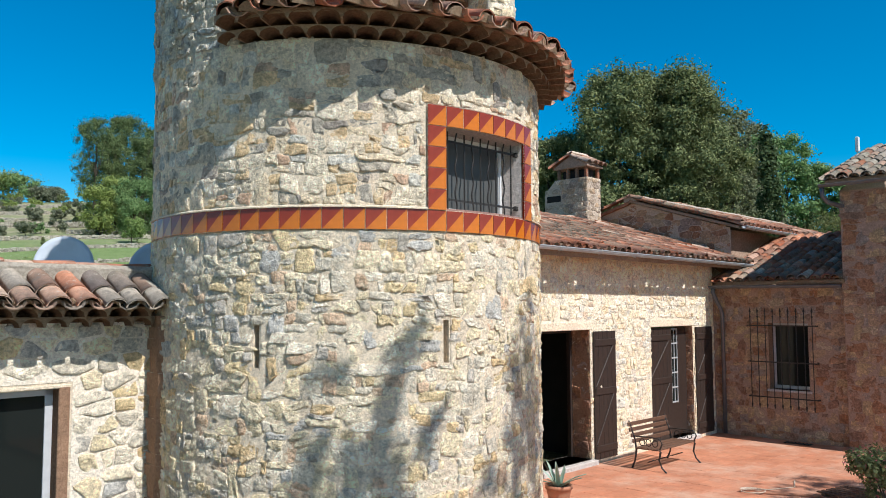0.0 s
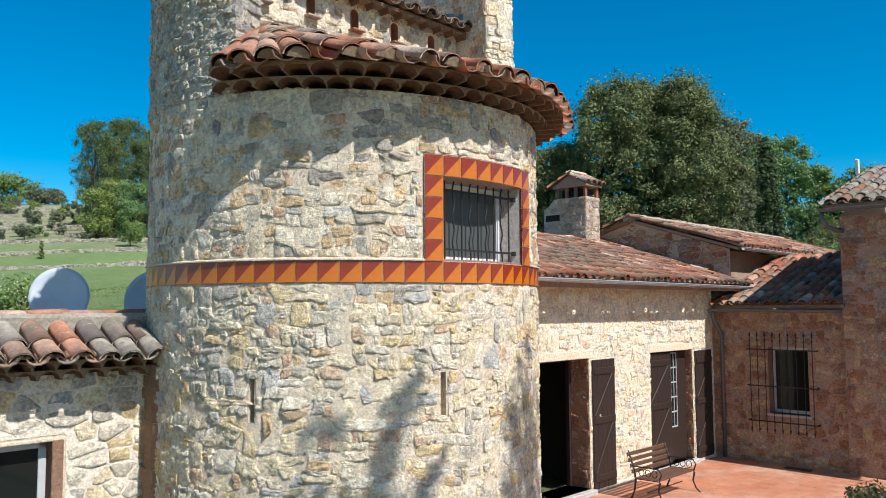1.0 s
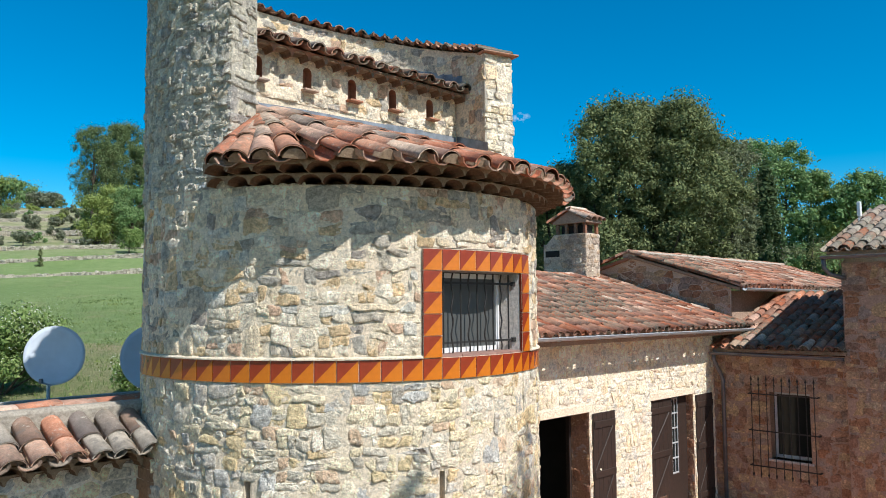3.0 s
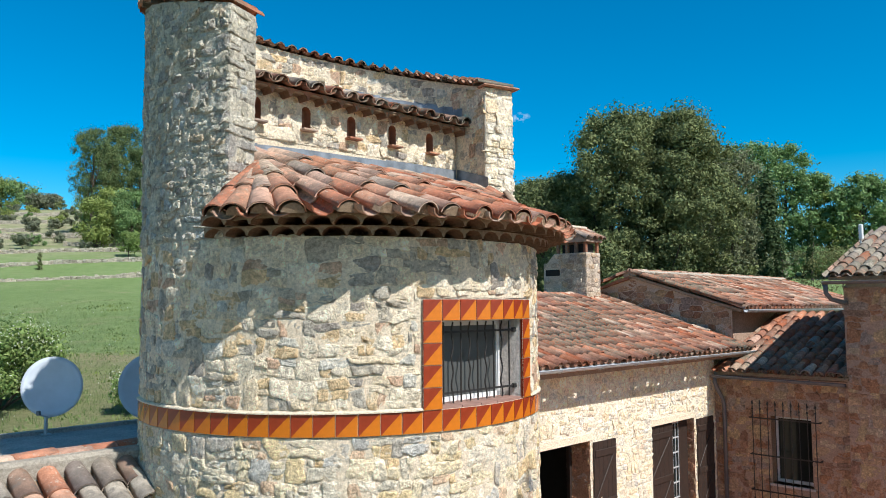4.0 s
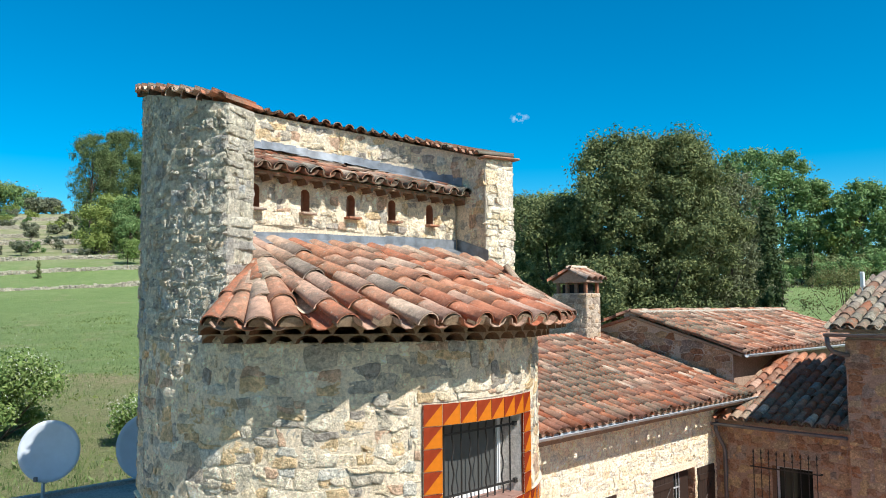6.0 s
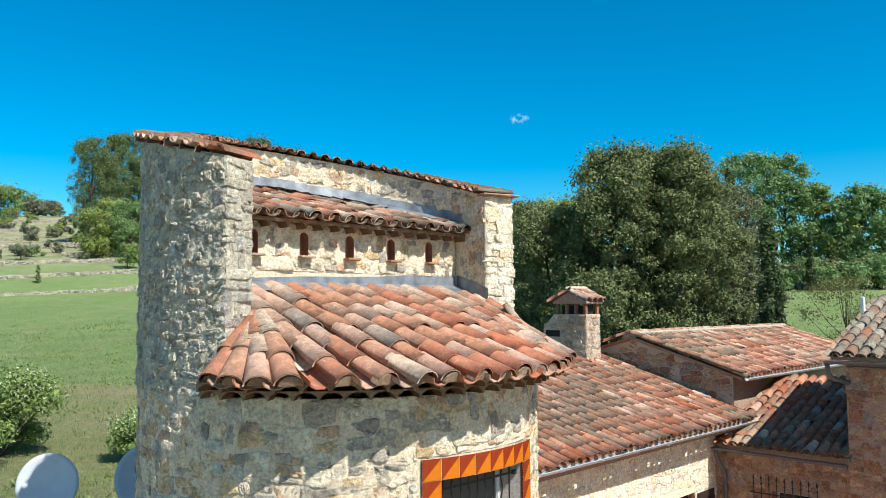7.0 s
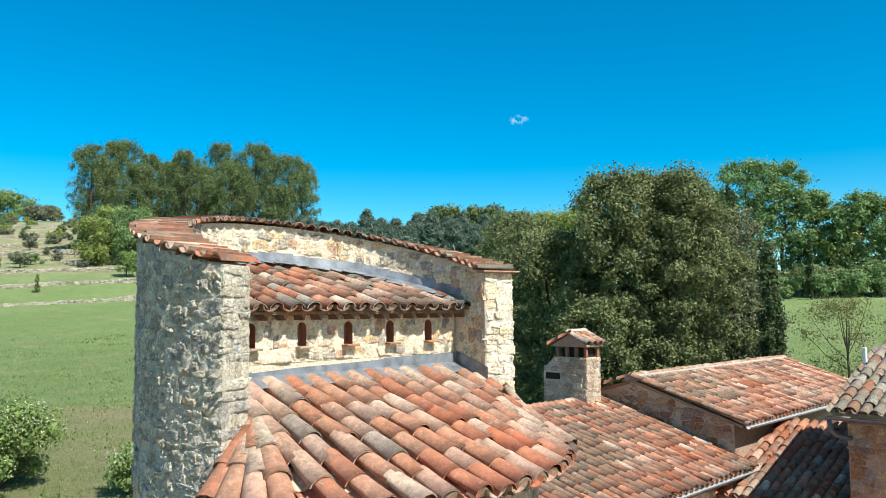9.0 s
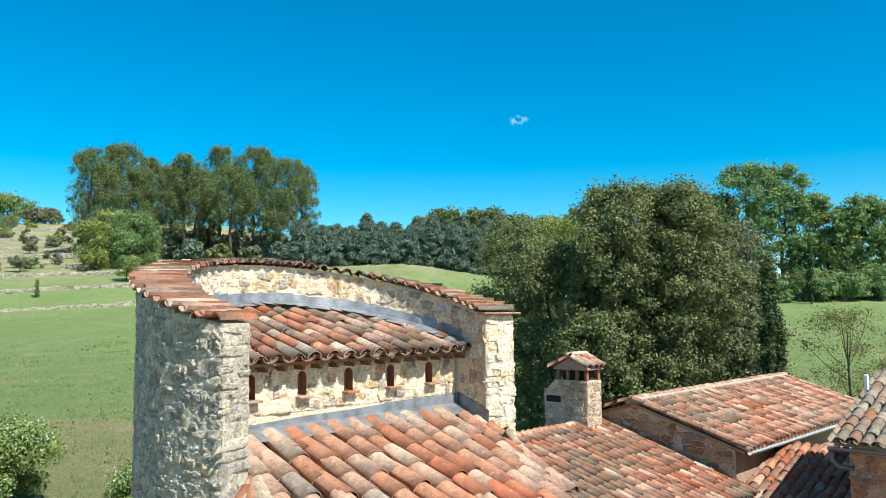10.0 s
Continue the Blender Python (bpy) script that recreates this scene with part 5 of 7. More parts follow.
box_part("rear_wall", (-9.0, 5.5, -0.2), (2.0, 5.9, 2.5), M_MORTAR, side)
box_part("ridge_mortar", (-9.0, 0.74, 2.6), (-1.5, 1.16, 3.20), M_RIDGE, side, "rough grey mortar bedding along the ridge", bevel=0.04)

# unseen gravel ground added to set the walls' bounce light, and the terrace
b = Build()
b.box((-14.0, -16.0, -0.3), (12.0, 0.58, -0.035))
tagged(b.ob("bounce_ground", M_GRAVEL), "unseen earthy brown gravel ground added to set bounce light on the walls", "yard", kind="structure").matrix_basis = HM
b = Build()
b.box((-1.0, -9.0, -0.3), (10.4, 0.28, -0.012))
tagged(b.ob("terrace", M_GROUT), "red terracotta tiled terrace", "terrace", kind="structure").matrix_basis = HM

# ---- trees ----


def leaf_cloud(centres, radii, count, size, squash=0.8, seed=1, spread=0.35, drop=0.0, slim=0.45):
    """Corners and faces of many leaf sprays scattered in uneven clumps."""
    g = np.random.default_rng(seed)
    centres, radii = np.array(centres, float), np.array(radii, float)
    pick = g.choice(len(centres), count, p=radii ** 2 / (radii ** 2).sum())
    d = g.normal(size=(count, 3))
    d /= np.linalg.norm(d, axis=1)[:, None]
    r = radii[pick] * (1 - spread * g.random(count) ** 1.5 * 1.6) if spread < 0.9 else radii[pick] * (0.2 + 0.72 * np.minimum(np.abs(g.normal(size=count)), 1.9))
    p = centres[pick] + d * r[:, None] * np.array([1, 1, squash])
    p[:, 2] -= drop * g.random(count)
    nrm = d + g.normal(size=(count, 3)) * 0.55 + np.array([0, 0, 0.25])
    nrm /= np.linalg.norm(nrm, axis=1)[:, None]
    a = np.cross(nrm, g.normal(size=(count, 3)))
    a /= np.linalg.norm(a, axis=1)[:, None]
    b = np.cross(nrm, a)
    s = size * g.uniform(0.6, 1.4, count)[:, None]
    v = np.concatenate([p - a * s, p + b * s * slim, p + a * s, p - b * s * slim], 1).reshape(-1, 3)
    f = np.arange(count * 4).reshape(-1, 4)
    return v, f


def leaf_mesh(name, v, f, mat, parent, label=""):
    me = bpy.data.meshes.new(name)
    me.vertices.add(len(v))
    me.vertices.foreach_set("co", np.asarray(v, np.float32).ravel())
    me.loops.add(f.size)
    me.loops.foreach_set("vertex_index", f.ravel().astype(np.int32))
    me.polygons.add(len(f))
    me.polygons.foreach_set("loop_start", np.arange(0, f.size, f.shape[1], dtype=np.int32))
    me.update(calc_edges=True)
    me.materials.append(mat)
    ob = new(name, me)
    ob.parent = parent
    if label:
        ob["label"] = label
    return ob


def tree(name, label, x, y, height, width, mat, base=None, low=0.25, clumps=26, leaves=9000, size=0.16, trunk=0.22, seed=1, squash=0.8, shape="round", group="", slim=0.45, z=None):
    """A tree with a tapered trunk, limbs and a crown of leaf sprays in clumps."""
    g = np.random.default_rng(seed)
    z = rise(x, y) - 0.1 if z is None else z
    t = thing(name, label, "tree", pose(x, y, z), group)
    cs, rs = [], []
    for i in range(clumps):
        if shape == "round":
            h = low + (1 - low) * (g.random() ** 0.85)
            k = (h - low) / (1 - low)
            prof = math.sqrt(max(0.0, 1 - (2 * k - 0.85) ** 2 / 1.55)) if k > 0.1 else 0.75
            rr = width / 2 * prof * 0.9
        elif shape == "pine":
            h = low + (1 - low) * g.random() ** 0.8
            k = (h - low) / (1 - low)
            rr = width / 2 * math.sqrt(max(0.02, 1 - ((k - 0.38) / 0.64) ** 2)) * 0.95
        elif shape == "cone":
            h = low + (1 - low) * g.random()
            k = (h - low) / (1 - low)
            rr = width / 2 * (1 - k) ** 0.8 * 0.85
        else:
            h = low + (1 - low) * g.random()
            k = (h - low) / (1 - low)
            rr = width / 2 * min(1, 1.6 * (1 - k) + 0.05, 0.6 + 2 * k) * 0.6
        a = g.random() * 2 * math.pi
        q = rr * math.sqrt(g.uniform(0.0, 1.0))
        c = width * g.uniform(0.4, 1.0) / math.sqrt(clumps) * (1.35 if shape in ("round", "pine") else 0.9)
        cs.append((q * math.cos(a), q * math.sin(a), min(h * height, height - c * squash)))
        rs.append(c)
    b = Build()
    bend = [(0, 0, 0), (0.02 * height * g.normal(), 0.02 * height * g.normal(), height * 0.3), (0.02 * height * g.normal(), 0.02 * height * g.normal(), height * 0.62), (0, 0, height * 0.88)]
    b.tube(bend, [trunk * 1.25, trunk * 0.85, trunk * 0.5, trunk * 0.12], 8)
    b.ob("trunk", M_BARK, t)
    for c in cs[: 0 if shape == "column" else 14 if y < 60 else 5]:
        s = min(c[2] * 0.55, height * 0.5)
        k = s / height
        p0 = Vector((0, 0, s))
        mid = p0.lerp(Vector(c), 0.5) + Vector((0, 0, -0.04 * height))
        lb = Build()
        lb.tube([p0, mid, c], [trunk * 0.45 * (1 - k), trunk * 0.25, trunk * 0.06], 5, cap=False)
        lb.ob("limb", M_BARK, t)
    v, f = leaf_cloud(cs, rs, leaves, size, squash, seed, 1.0 if y > 25 else 0.42, slim=slim)
    leaf_mesh("crown", v, f, mat, t)
    return t

# ---- stonework ----


def flat_place(origin, along, out):
    o, a, n = Vector(origin), Vector(along), Vector(out)
    return lambda s, t, d: tuple(o + a * s + n * d + Vector((0, 0, t)))


def tower_stones():
    def place(s, t, d):
        return polar(R_OUT + d, math.degrees(s / R_OUT), t)

    def arc(p):
        return radians(p) * R_OUT
    s0, s1 = arc(-122), arc(48)
    holes = [(arc(p) - 0.045, arc(p) + 0.045, za - 0.02, zb + 0.02) for p, za, zb in SLITS]
    low = rubble(s0, s1, -0.2, BAND_LO - 0.015, 0.235, 0.135, holes)
    frame_hole = [(arc(-20.7), arc(20.7), BAND_LO, 4.765)]
    mid = rubble(s0, s1, BAND_HI + 0.035, 5.335, 0.25, 0.14, frame_hole)
    horn = rubble(s0, arc(END_L - 0.2), 5.34, 8.4, 0.20, 0.085, (), 0.001, warp=0.035, keep=lambda s, t: t < rim_z(R_OUT * math.cos(s / R_OUT)) - 0.06)
    lay_stones(mid, place, M_STONE, tower, lambda s, t: arc(-66) < s < arc(24), 0.021, True)
    lay_stones(low, place, M_STONE_HONEY, tower, lambda s, t: False, 0.024, True, 1.4)
    lay_stones(horn, place, M_STONE_GREY, tower, lambda s, t: False, 0.036, True, 2.6)
    rough_coat(s0, s1, -0.2, BAND_LO - 0.01, place, M_MORTAR, tower, holes, step=0.017, amp=0.0068, base=0.0094)
    rough_coat(s0, s1, BAND_HI + 0.03, 5.335, place, M_MORTAR, tower, frame_hole, step=0.017, amp=0.006, base=0.0075)
    rough_coat(s0, arc(END_L - 0.1), 5.335, 8.4, place, M_MORTAR_GREY, tower, (), lambda s, t: t < rim_z(R_OUT * math.cos(s / R_OUT)) - 0.01, step=0.017, amp=0.013, base=0.015)
    for a, sg in ((END_L, 1), (END_R, -1)):
        dx, dy = math.sin(radians(a)) * (1.09 if a > 0 else 1.0), -math.cos(radians(a))
        nx, ny = sg * math.cos(radians(a)), sg * math.sin(radians(a))
        ymid = dy * (R_IN + R_OUT) / 2
        end = rubble(R_IN + 0.01, R_OUT + 0.03, 5.6, rim_z(-ymid) - 0.03, 0.26, 0.13, warp=0.012)
        lay_stones(end, flat_place((0, 0, 0), (dx, dy, 0), (nx, ny, 0)), M_STONE_GREY if a < 0 else M_STONE_HOUSE, tower, None, 0.022, True)
        rough_coat(R_IN + 0.005, R_OUT + 0.015, 5.6, rim_z(-ymid) - 0.02, flat_place((0, 0, 0), (dx, dy, 0), (nx, ny, 0)), M_MORTAR_GREY, tower, step=0.02, amp=0.006, base=0.005)
    # inner face of the raised wall

    def inside(s, t, d):
        return oval(R_IN - d, math.degrees(s / R_IN), t)

    def above_roof(s, t):
        y = -R_IN * math.cos(s / R_IN)
        floor = 7.50 + 0.27 * y if y > -0.1 else 6.5
        return floor < t < rim_at(math.degrees(s / R_IN)) - 0.05
    inn = rubble(radians(74) * R_IN, radians(262) * R_IN, 6.4, 8.3, 0.24, 0.14, (), keep=above_roof)
    lay_stones(inn, inside, M_STONE, tower, lambda s, t: False, 0.018, True)
    rough_coat(radians(74) * R_IN, radians(262) * R_IN, 6.4, 8.5, inside, M_MORTAR, tower, (), lambda s, t: 6.4 < t < rim_at(math.degrees(s / R_IN)) - 0.01, base=0.006)
    slots = [(-1.245 + 0.69 * i - 0.08, -1.245 + 0.69 * i + 0.08, 6.74, 7.08) for i in range(5)]
    cross = rubble(-1.88, 2.03, 6.61, 7.20, 0.23, 0.125, slots)
    lay_stones(cross, flat_place((0, 0.06, 0), (1, 0, 0), (0, -1, 0)), M_STONE, tower, lambda s, t: False, 0.02, True)
    rough_coat(-1.88, 2.03, 6.60, 7.20, flat_place((0, 0.06, 0), (1, 0, 0), (0, -1, 0)), M_MORTAR, tower, [(a + 0.01, b - 0.01, c + 0.03, d) for a, b, c, d in slots], step=0.02, base=0.006)


def house_stones():
    holes = [(a - 0.02, b + 0.02, c - 0.3, d + 0.15) for a, b, c, d in DOORS]
    front = rubble(2.2, 10.38, 0.0, 3.62, 0.23, 0.13, holes)
    lay_stones(front, flat_place((0, HW, 0), (1, 0, 0), (0, -1, 0)), M_STONE_HOUSE, house, lambda s, t: 5.6 < s < 10.4 and t < 2.9, 0.02, True)
    rough_coat(2.2, 10.38, 0.0, 3.62, flat_place((0, HW, 0), (1, 0, 0), (0, -1, 0)), M_MORTAR_HOUSE, house, [(a - 0.02, b + 0.02, c - 0.3, d + 0.13) for a, b, c, d in DOORS], step=0.03, amp=0.006, base=0.0062)
    for a, b, c, d in DOORS:
        lay_stones(cells(HW + 0.01, HW + 0.47, c, d, 0.22, 0.14), lambda s, t, e, b=b: (b - e, s, t), M_STONE_RED, house, lambda s, t: False, 0.012)
        rough_coat(HW + 0.01, HW + 0.47, c, d, lambda s, t, e, b=b: (b - e, s, t), M_BROWN_RENDER, house)
    w = WIN
    front = rubble(-2.46, 0.26, 0.0, 3.12, 0.29, 0.165, [(w[0] - 0.02, w[1] + 0.02, w[2] - 0.06, w[3] + 0.04)])
    lay_stones(front, lambda s, t, d: (WU - d, s, t), M_STONE_RED, wing, None, 0.013, True)
    rough_coat(-2.46, 0.26, 0.0, 3.12, lambda s, t, d: (WU - d, s, t), M_MORTAR_RED, wing, [(w[0] - 0.01, w[1] + 0.01, w[2] - 0.05, w[3] + 0.02)], step=0.03, amp=0.004, base=0.004)
    front = rubble(-4.3, -2.47, 0.0, 4.95, 0.31, 0.18)
    lay_stones(front, lambda s, t, d: (AU - d, s, t), M_STONE_RED, annexe, None, 0.013, True)
    rough_coat(-4.3, -2.47, 0.0, 4.95, lambda s, t, d: (AU - d, s, t), M_MORTAR_RED, annexe, step=0.03, amp=0.004, base=0.004)
    gable = cells(0.3, 5.0, 3.3, 5.3, 0.26, 0.15, keep=lambda s, t: t < (4.5 + 0.30 * (s - 0.0) if s < 2.85 else 5.36 - 0.3 * (s - 2.85)) - 0.1)
    lay_stones(gable, lambda s, t, d: (UG - d, s, t), M_STONE_RED, upper, None, 0.018)
    for pl, a, b in ((lambda s, t, d: (s, C2 - d, t), C0, C1), (lambda s, t, d: (C0 - d, s, t), C2, C3)):
        hole = [(C3 - 0.52, C3 - 0.04, 5.40, 5.60)] if a == C2 else []
        lay_stones(cells(a + 0.005, b - 0.005, 4.5, 5.97, 0.2, 0.12, hole, keep=(lambda s, t: t < 5.92 - 0.83 * (s - CM)) if a == C2 else None), pl, M_STONE_BROWN, chim, None, 0.014)
    front = cells(-6.9, -1.95, 0.0, 2.60, 0.27, 0.165, [(SW[0] - 0.02, SW[1] + 0.13, SW[2], SW[3] + 0.06)], 0.012, 0.4)
    lay_stones(front, flat_place((0, SIDE_W, 0), (1, 0, 0), (0, -1, 0)), M_STONE_SIDE, side, lambda s, t: s > -5.5, 0.024, True)
    rough_coat(-6.9, -1.95, 0.0, 2.60, flat_place((0, SIDE_W, 0), (1, 0, 0), (0, -1, 0)), M_MORTAR_LIME, side, [(SW[0] - 0.02, SW[1] + 0.12, SW[2], SW[3] + 0.05)], amp=0.005, base=0.006)


# ---- doors, shutters, windows ----


def shutter(name, label, parent, w, h, m, flip=1):
    """A ledged and braced board shutter, hung at its left edge."""
    leaf = new(name)
    leaf.parent = parent
    leaf.matrix_basis = m
    leaf["label"] = label
    n = 5
    for i in range(n):
        box_part("board", (w * i / n + 0.003, -0.014, 0), (w * (i + 1) / n - 0.003, 0.014, h), M_WOOD, leaf, bevel=0.004)
    for z in (0.12, h * 0.5, h - 0.26):
        box_part("ledge", (0.02, -0.034, z), (w - 0.02, -0.014, z + 0.12), M_WOOD, leaf, bevel=0.006)
    for z0, z1 in ((0.24, h * 0.5), (h * 0.5 + 0.12, h - 0.26)):
        a, b = ((0.06, z0), (w - 0.06, z1)) if flip > 0 else ((w - 0.06, z0), (0.06, z1))
        ln, an = math.hypot(b[0] - a[0], b[1] - a[1]), math.degrees(math.atan2(b[1] - a[1], b[0] - a[0]))
        box_part("brace", (0, -0.03, -0.045), (ln, -0.014, 0.045), M_WOOD, leaf, m=pose(a[0], 0, a[1], 0, -an, 0), bevel=0.005)
    return leaf


def doors():
    # first door: open, dark inside
    y = HW - 0.035
    shutter("shutter", "dark-stained braced wooden shutter folded open", house, 0.70, 2.24, pose(5.66, y, 0.06))
    shutter("shutter", "dark-stained braced wooden shutter folded open", house, 0.62, 2.24, pose(3.50, y, 0.06), -1)
    shutter("shutter", "dark-stained braced wooden shutter folded open", house, 0.74, 2.24, pose(9.48, y, 0.06))
    shutter("shutter", "dark-stained wooden shutter closed over half the doorway", house, 0.86, 2.22, pose(7.73, HW + 0.06, 0.09))
    # frame of the first door
    for x in (4.17, 5.54):
        box_part("door_frame", (x, HW + 0.38, 0.08), (x + 0.06, HW + 0.46, 2.33), M_WOOD, house, bevel=0.005)
    box_part("door_frame", (4.15, HW + 0.38, 2.27), (5.6, HW + 0.46, 2.33), M_WOOD, house, bevel=0.005)
    leaf = box_part("door_leaf", (4.22, HW + 0.40, 0.1), (4.28, HW + 1.05, 2.26), M_WOOD, house, "dark wooden door standing open inwards", bevel=0.006)
    # second door: glazed leaf
    y = HW + 0.15
    door = box_part("glazed_door", (7.74, y, 0.1), (9.40, y + 0.05, 0.75), M_WOOD, house, "brown door with a column of small panes", bevel=0.005)
    for x0, x1 in ((7.74, 8.78), (9.04, 9.4)):
        box_part("stile", (x0, y - 0.005, 0.75), (x1, y + 0.045, 2.3), M_WOOD, door, bevel=0.004)
    for k in range(6):
        z = 0.77 + k * 0.30
        box_part("glazing_bar", (8.78, y, z - 0.013), (9.04, y + 0.04, z + 0.013), M_BARS, door, bevel=0.004)
    for x in (8.79, 8.91, 9.03):
        box_part("glazing_bar", (x - 0.009, y + 0.002, 0.75), (x + 0.009, y + 0.042, 2.28), M_BARS, door, bevel=0.004)
    for k in range(5):
        for x0, x1 in ((8.80, 8.90), (8.92, 9.02)):
            box_part("pane", (x0, y + 0.02, 0.79 + k * 0.3), (x1, y + 0.03, 1.05 + k * 0.3), M_GLASS, door)
    for a, b, c, d in DOORS:
        box_part("door_step", (a - 0.06, HW - 0.12, -0.02), (b + 0.06, HW + 0.5, c), M_RENDER, house, "pale stone door step", bevel=0.015)
        box_part("lintel", (a - 0.03, HW - 0.012, d + 0.002), (b + 0.08, HW + 0.3, d + 0.14), M_MORTAR, house, "pale rendered lintel", bevel=0.006)
    for u0, u1 in ((1.9, 4.05), (5.7, 7.6), (9.5, 10.38)):
        box_part("plinth", (u0, HW - 0.03, -0.05), (u1, HW + 0.02, 0.09), M_MORTAR, house, bevel=0.02)


def wing_window():
    w0, w1, z0, z1 = WIN
    fr = Build()
    x = WU + 0.22
    for lo, hi in (((x, w0, z0), (x + 0.05, w0 + 0.06, z1)), ((x, w1 - 0.06, z0), (x + 0.05, w1, z1)), ((x, w0, z1 - 0.06), (x + 0.05, w1, z1)), ((x, w0, z0), (x + 0.05, w1, z0 + 0.07))):
        fr.box(lo, hi, bevel=0.004)
    win = fr.ob("window", M_ZINC, wing, "grey-framed dark window in a deep reveal")
    box_part("pane", (x + 0.02, w0, z0), (x + 0.03, w1, z1), M_GLASS, win)
    box_part("window_sill", (WU - 0.04, w0 - 0.05, z0 - 0.05), (WU + 0.24, w1 + 0.05, z0), M_RENDER, wing, bevel=0.008)
    # near-black sheet painted as the unlit room behind the pane
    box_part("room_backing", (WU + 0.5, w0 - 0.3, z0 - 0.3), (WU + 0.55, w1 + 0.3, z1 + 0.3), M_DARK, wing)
    g = thing("window_grille", "black wrought-iron window grille with spear-headed bars", "window grille", HM)
    gx = WU - 0.12
    for k in range(9):
        y = -0.59 - k * 0.157
        b = Build()
        b.tube([(gx, y, 0.72), (gx, y, 2.60)], 0.009, 6)
        for z, s in ((2.60, 1), (0.72, -1)):
            b.tube([(gx, y, z), (gx, y, z + s * 0.025), (gx, y, z + s * 0.11)], [0.011, 0.020, 0.001], 6)
        b.tube([(gx, y, 2.50), (gx, y, 2.53)], 0.018, 6)
        b.ob("bar", M_IRON, g)
    for z in (0.86, 1.58, 2.33):
        b = Build()
        b.box((gx - 0.012, -1.93, z - 0.012), (gx + 0.012, -0.52, z + 0.012))
        for y in (-0.54, -1.91):
            b.box((gx - 0.01, y - 0.012, z - 0.012), (WU + 0.03, y + 0.012, z + 0.012))
        b.ob("rail", M_IRON, g)


def side_window():
    a, b, c, d = SW
    y = SIDE_W + 0.14
    fr = Build()
    for lo, hi in (((a, y, 0), (a + 0.07, y + 0.06, d)), ((b - 0.075, y, 0), (b, y + 0.06, d)), ((a, y, d - 0.07), (b, y + 0.06, d)), ((a, y, 0.0), (b, y + 0.06, 0.07)), ((-4.74, y, 0), (-4.64, y + 0.06, d))):
        fr.box(lo, hi, bevel=0.005)
    win = fr.ob("sliding_window", M_FRAME, side, "white-framed sliding glass door")
    box_part("pane", (a + 0.06, y + 0.02, 0.06), (b - 0.06, y + 0.035, d - 0.06), M_GLASS, win)
    box_part("jamb_post", (b, SIDE_W - 0.015, -0.02), (b + 0.11, SIDE_W + 0.2, d + 0.02), M_BROWN_RENDER, side, "brown rendered door jamb", bevel=0.008)
    box_part("lintel", (a - 0.1, SIDE_W - 0.014, d + 0.004), (b + 0.11, SIDE_W + 0.3, d + 0.04), M_MORTAR, side, bevel=0.006)
    # near-black sheet painted as shade behind the sliding glass
    box_part("room_backing", (a - 0.5, 1.5, -0.2), (b + 0.5, 1.55, 2.6), M_DARK, side)
    s = Build()
    n = 24
    for i in range(n):
        z0, z1 = -0.2 + 2.86 * i / n, -0.2 + 2.86 * (i + 1) / n
        j = 0.02 * math.sin(i * 1.7)
        s.add([(-2.30 + j, SIDE_W - 0.03, z0), (-2.33, 0.30 + 1.5 * j, z0), (-2.33, 0.30 + 1.5 * j, z1), (-2.30 + j, SIDE_W - 0.03, z1), (-2.28, 0.12 + 2 * j, z0), (-2.28, 0.12 + 2 * j, z1)], [(0, 1, 2, 3), (1, 4, 5, 2)])
    s.ob("corner_joint", M_BROWN_RENDER, side, "brown mortar joint against the tower")


def pipes():
    p = Build()
    p.tube([(10.09, 0.12, 3.14), (10.10, 0.12, 3.02), (10.16, 0.10, 2.9), (10.30, 0.05, 2.66), (10.335, 0.04, 2.55), (10.335, 0.04, 0.02)], 0.042, 8)
    dp = p.ob("downpipe", M_PIPE, None, smooth=True)
    dp.matrix_basis = HM
    tagged(dp, "dark grey metal downpipe in the wall corner", "pipe")
    p = Build()
    p.tube([(9.95, -2.24, 5.06), (9.95, -2.25, 4.88), (10.02, -2.32, 4.76), (10.20, -2.46, 4.70), (10.27, -2.52, 4.69)], 0.045, 8)
    dp = p.ob("downpipe", M_PIPE, None, smooth=True)
    dp.matrix_basis = HM
    tagged(dp, "dark grey metal pipe under the high gutter", "pipe")
    a = thing("antenna_box", "small white antenna box on the roof edge", "antenna", HM)
    b = Build()
    b.tube([(11.9, -2.34, 5.75), (11.9, -2.34, 6.22)], 0.015, 6)
    b.ob("pole", M_ZINC, a)
    box_part("housing", (11.86, -2.39, 6.02), (11.94, -2.31, 6.34), M_WHITE, a, bevel=0.015)


# ---- loose things ----


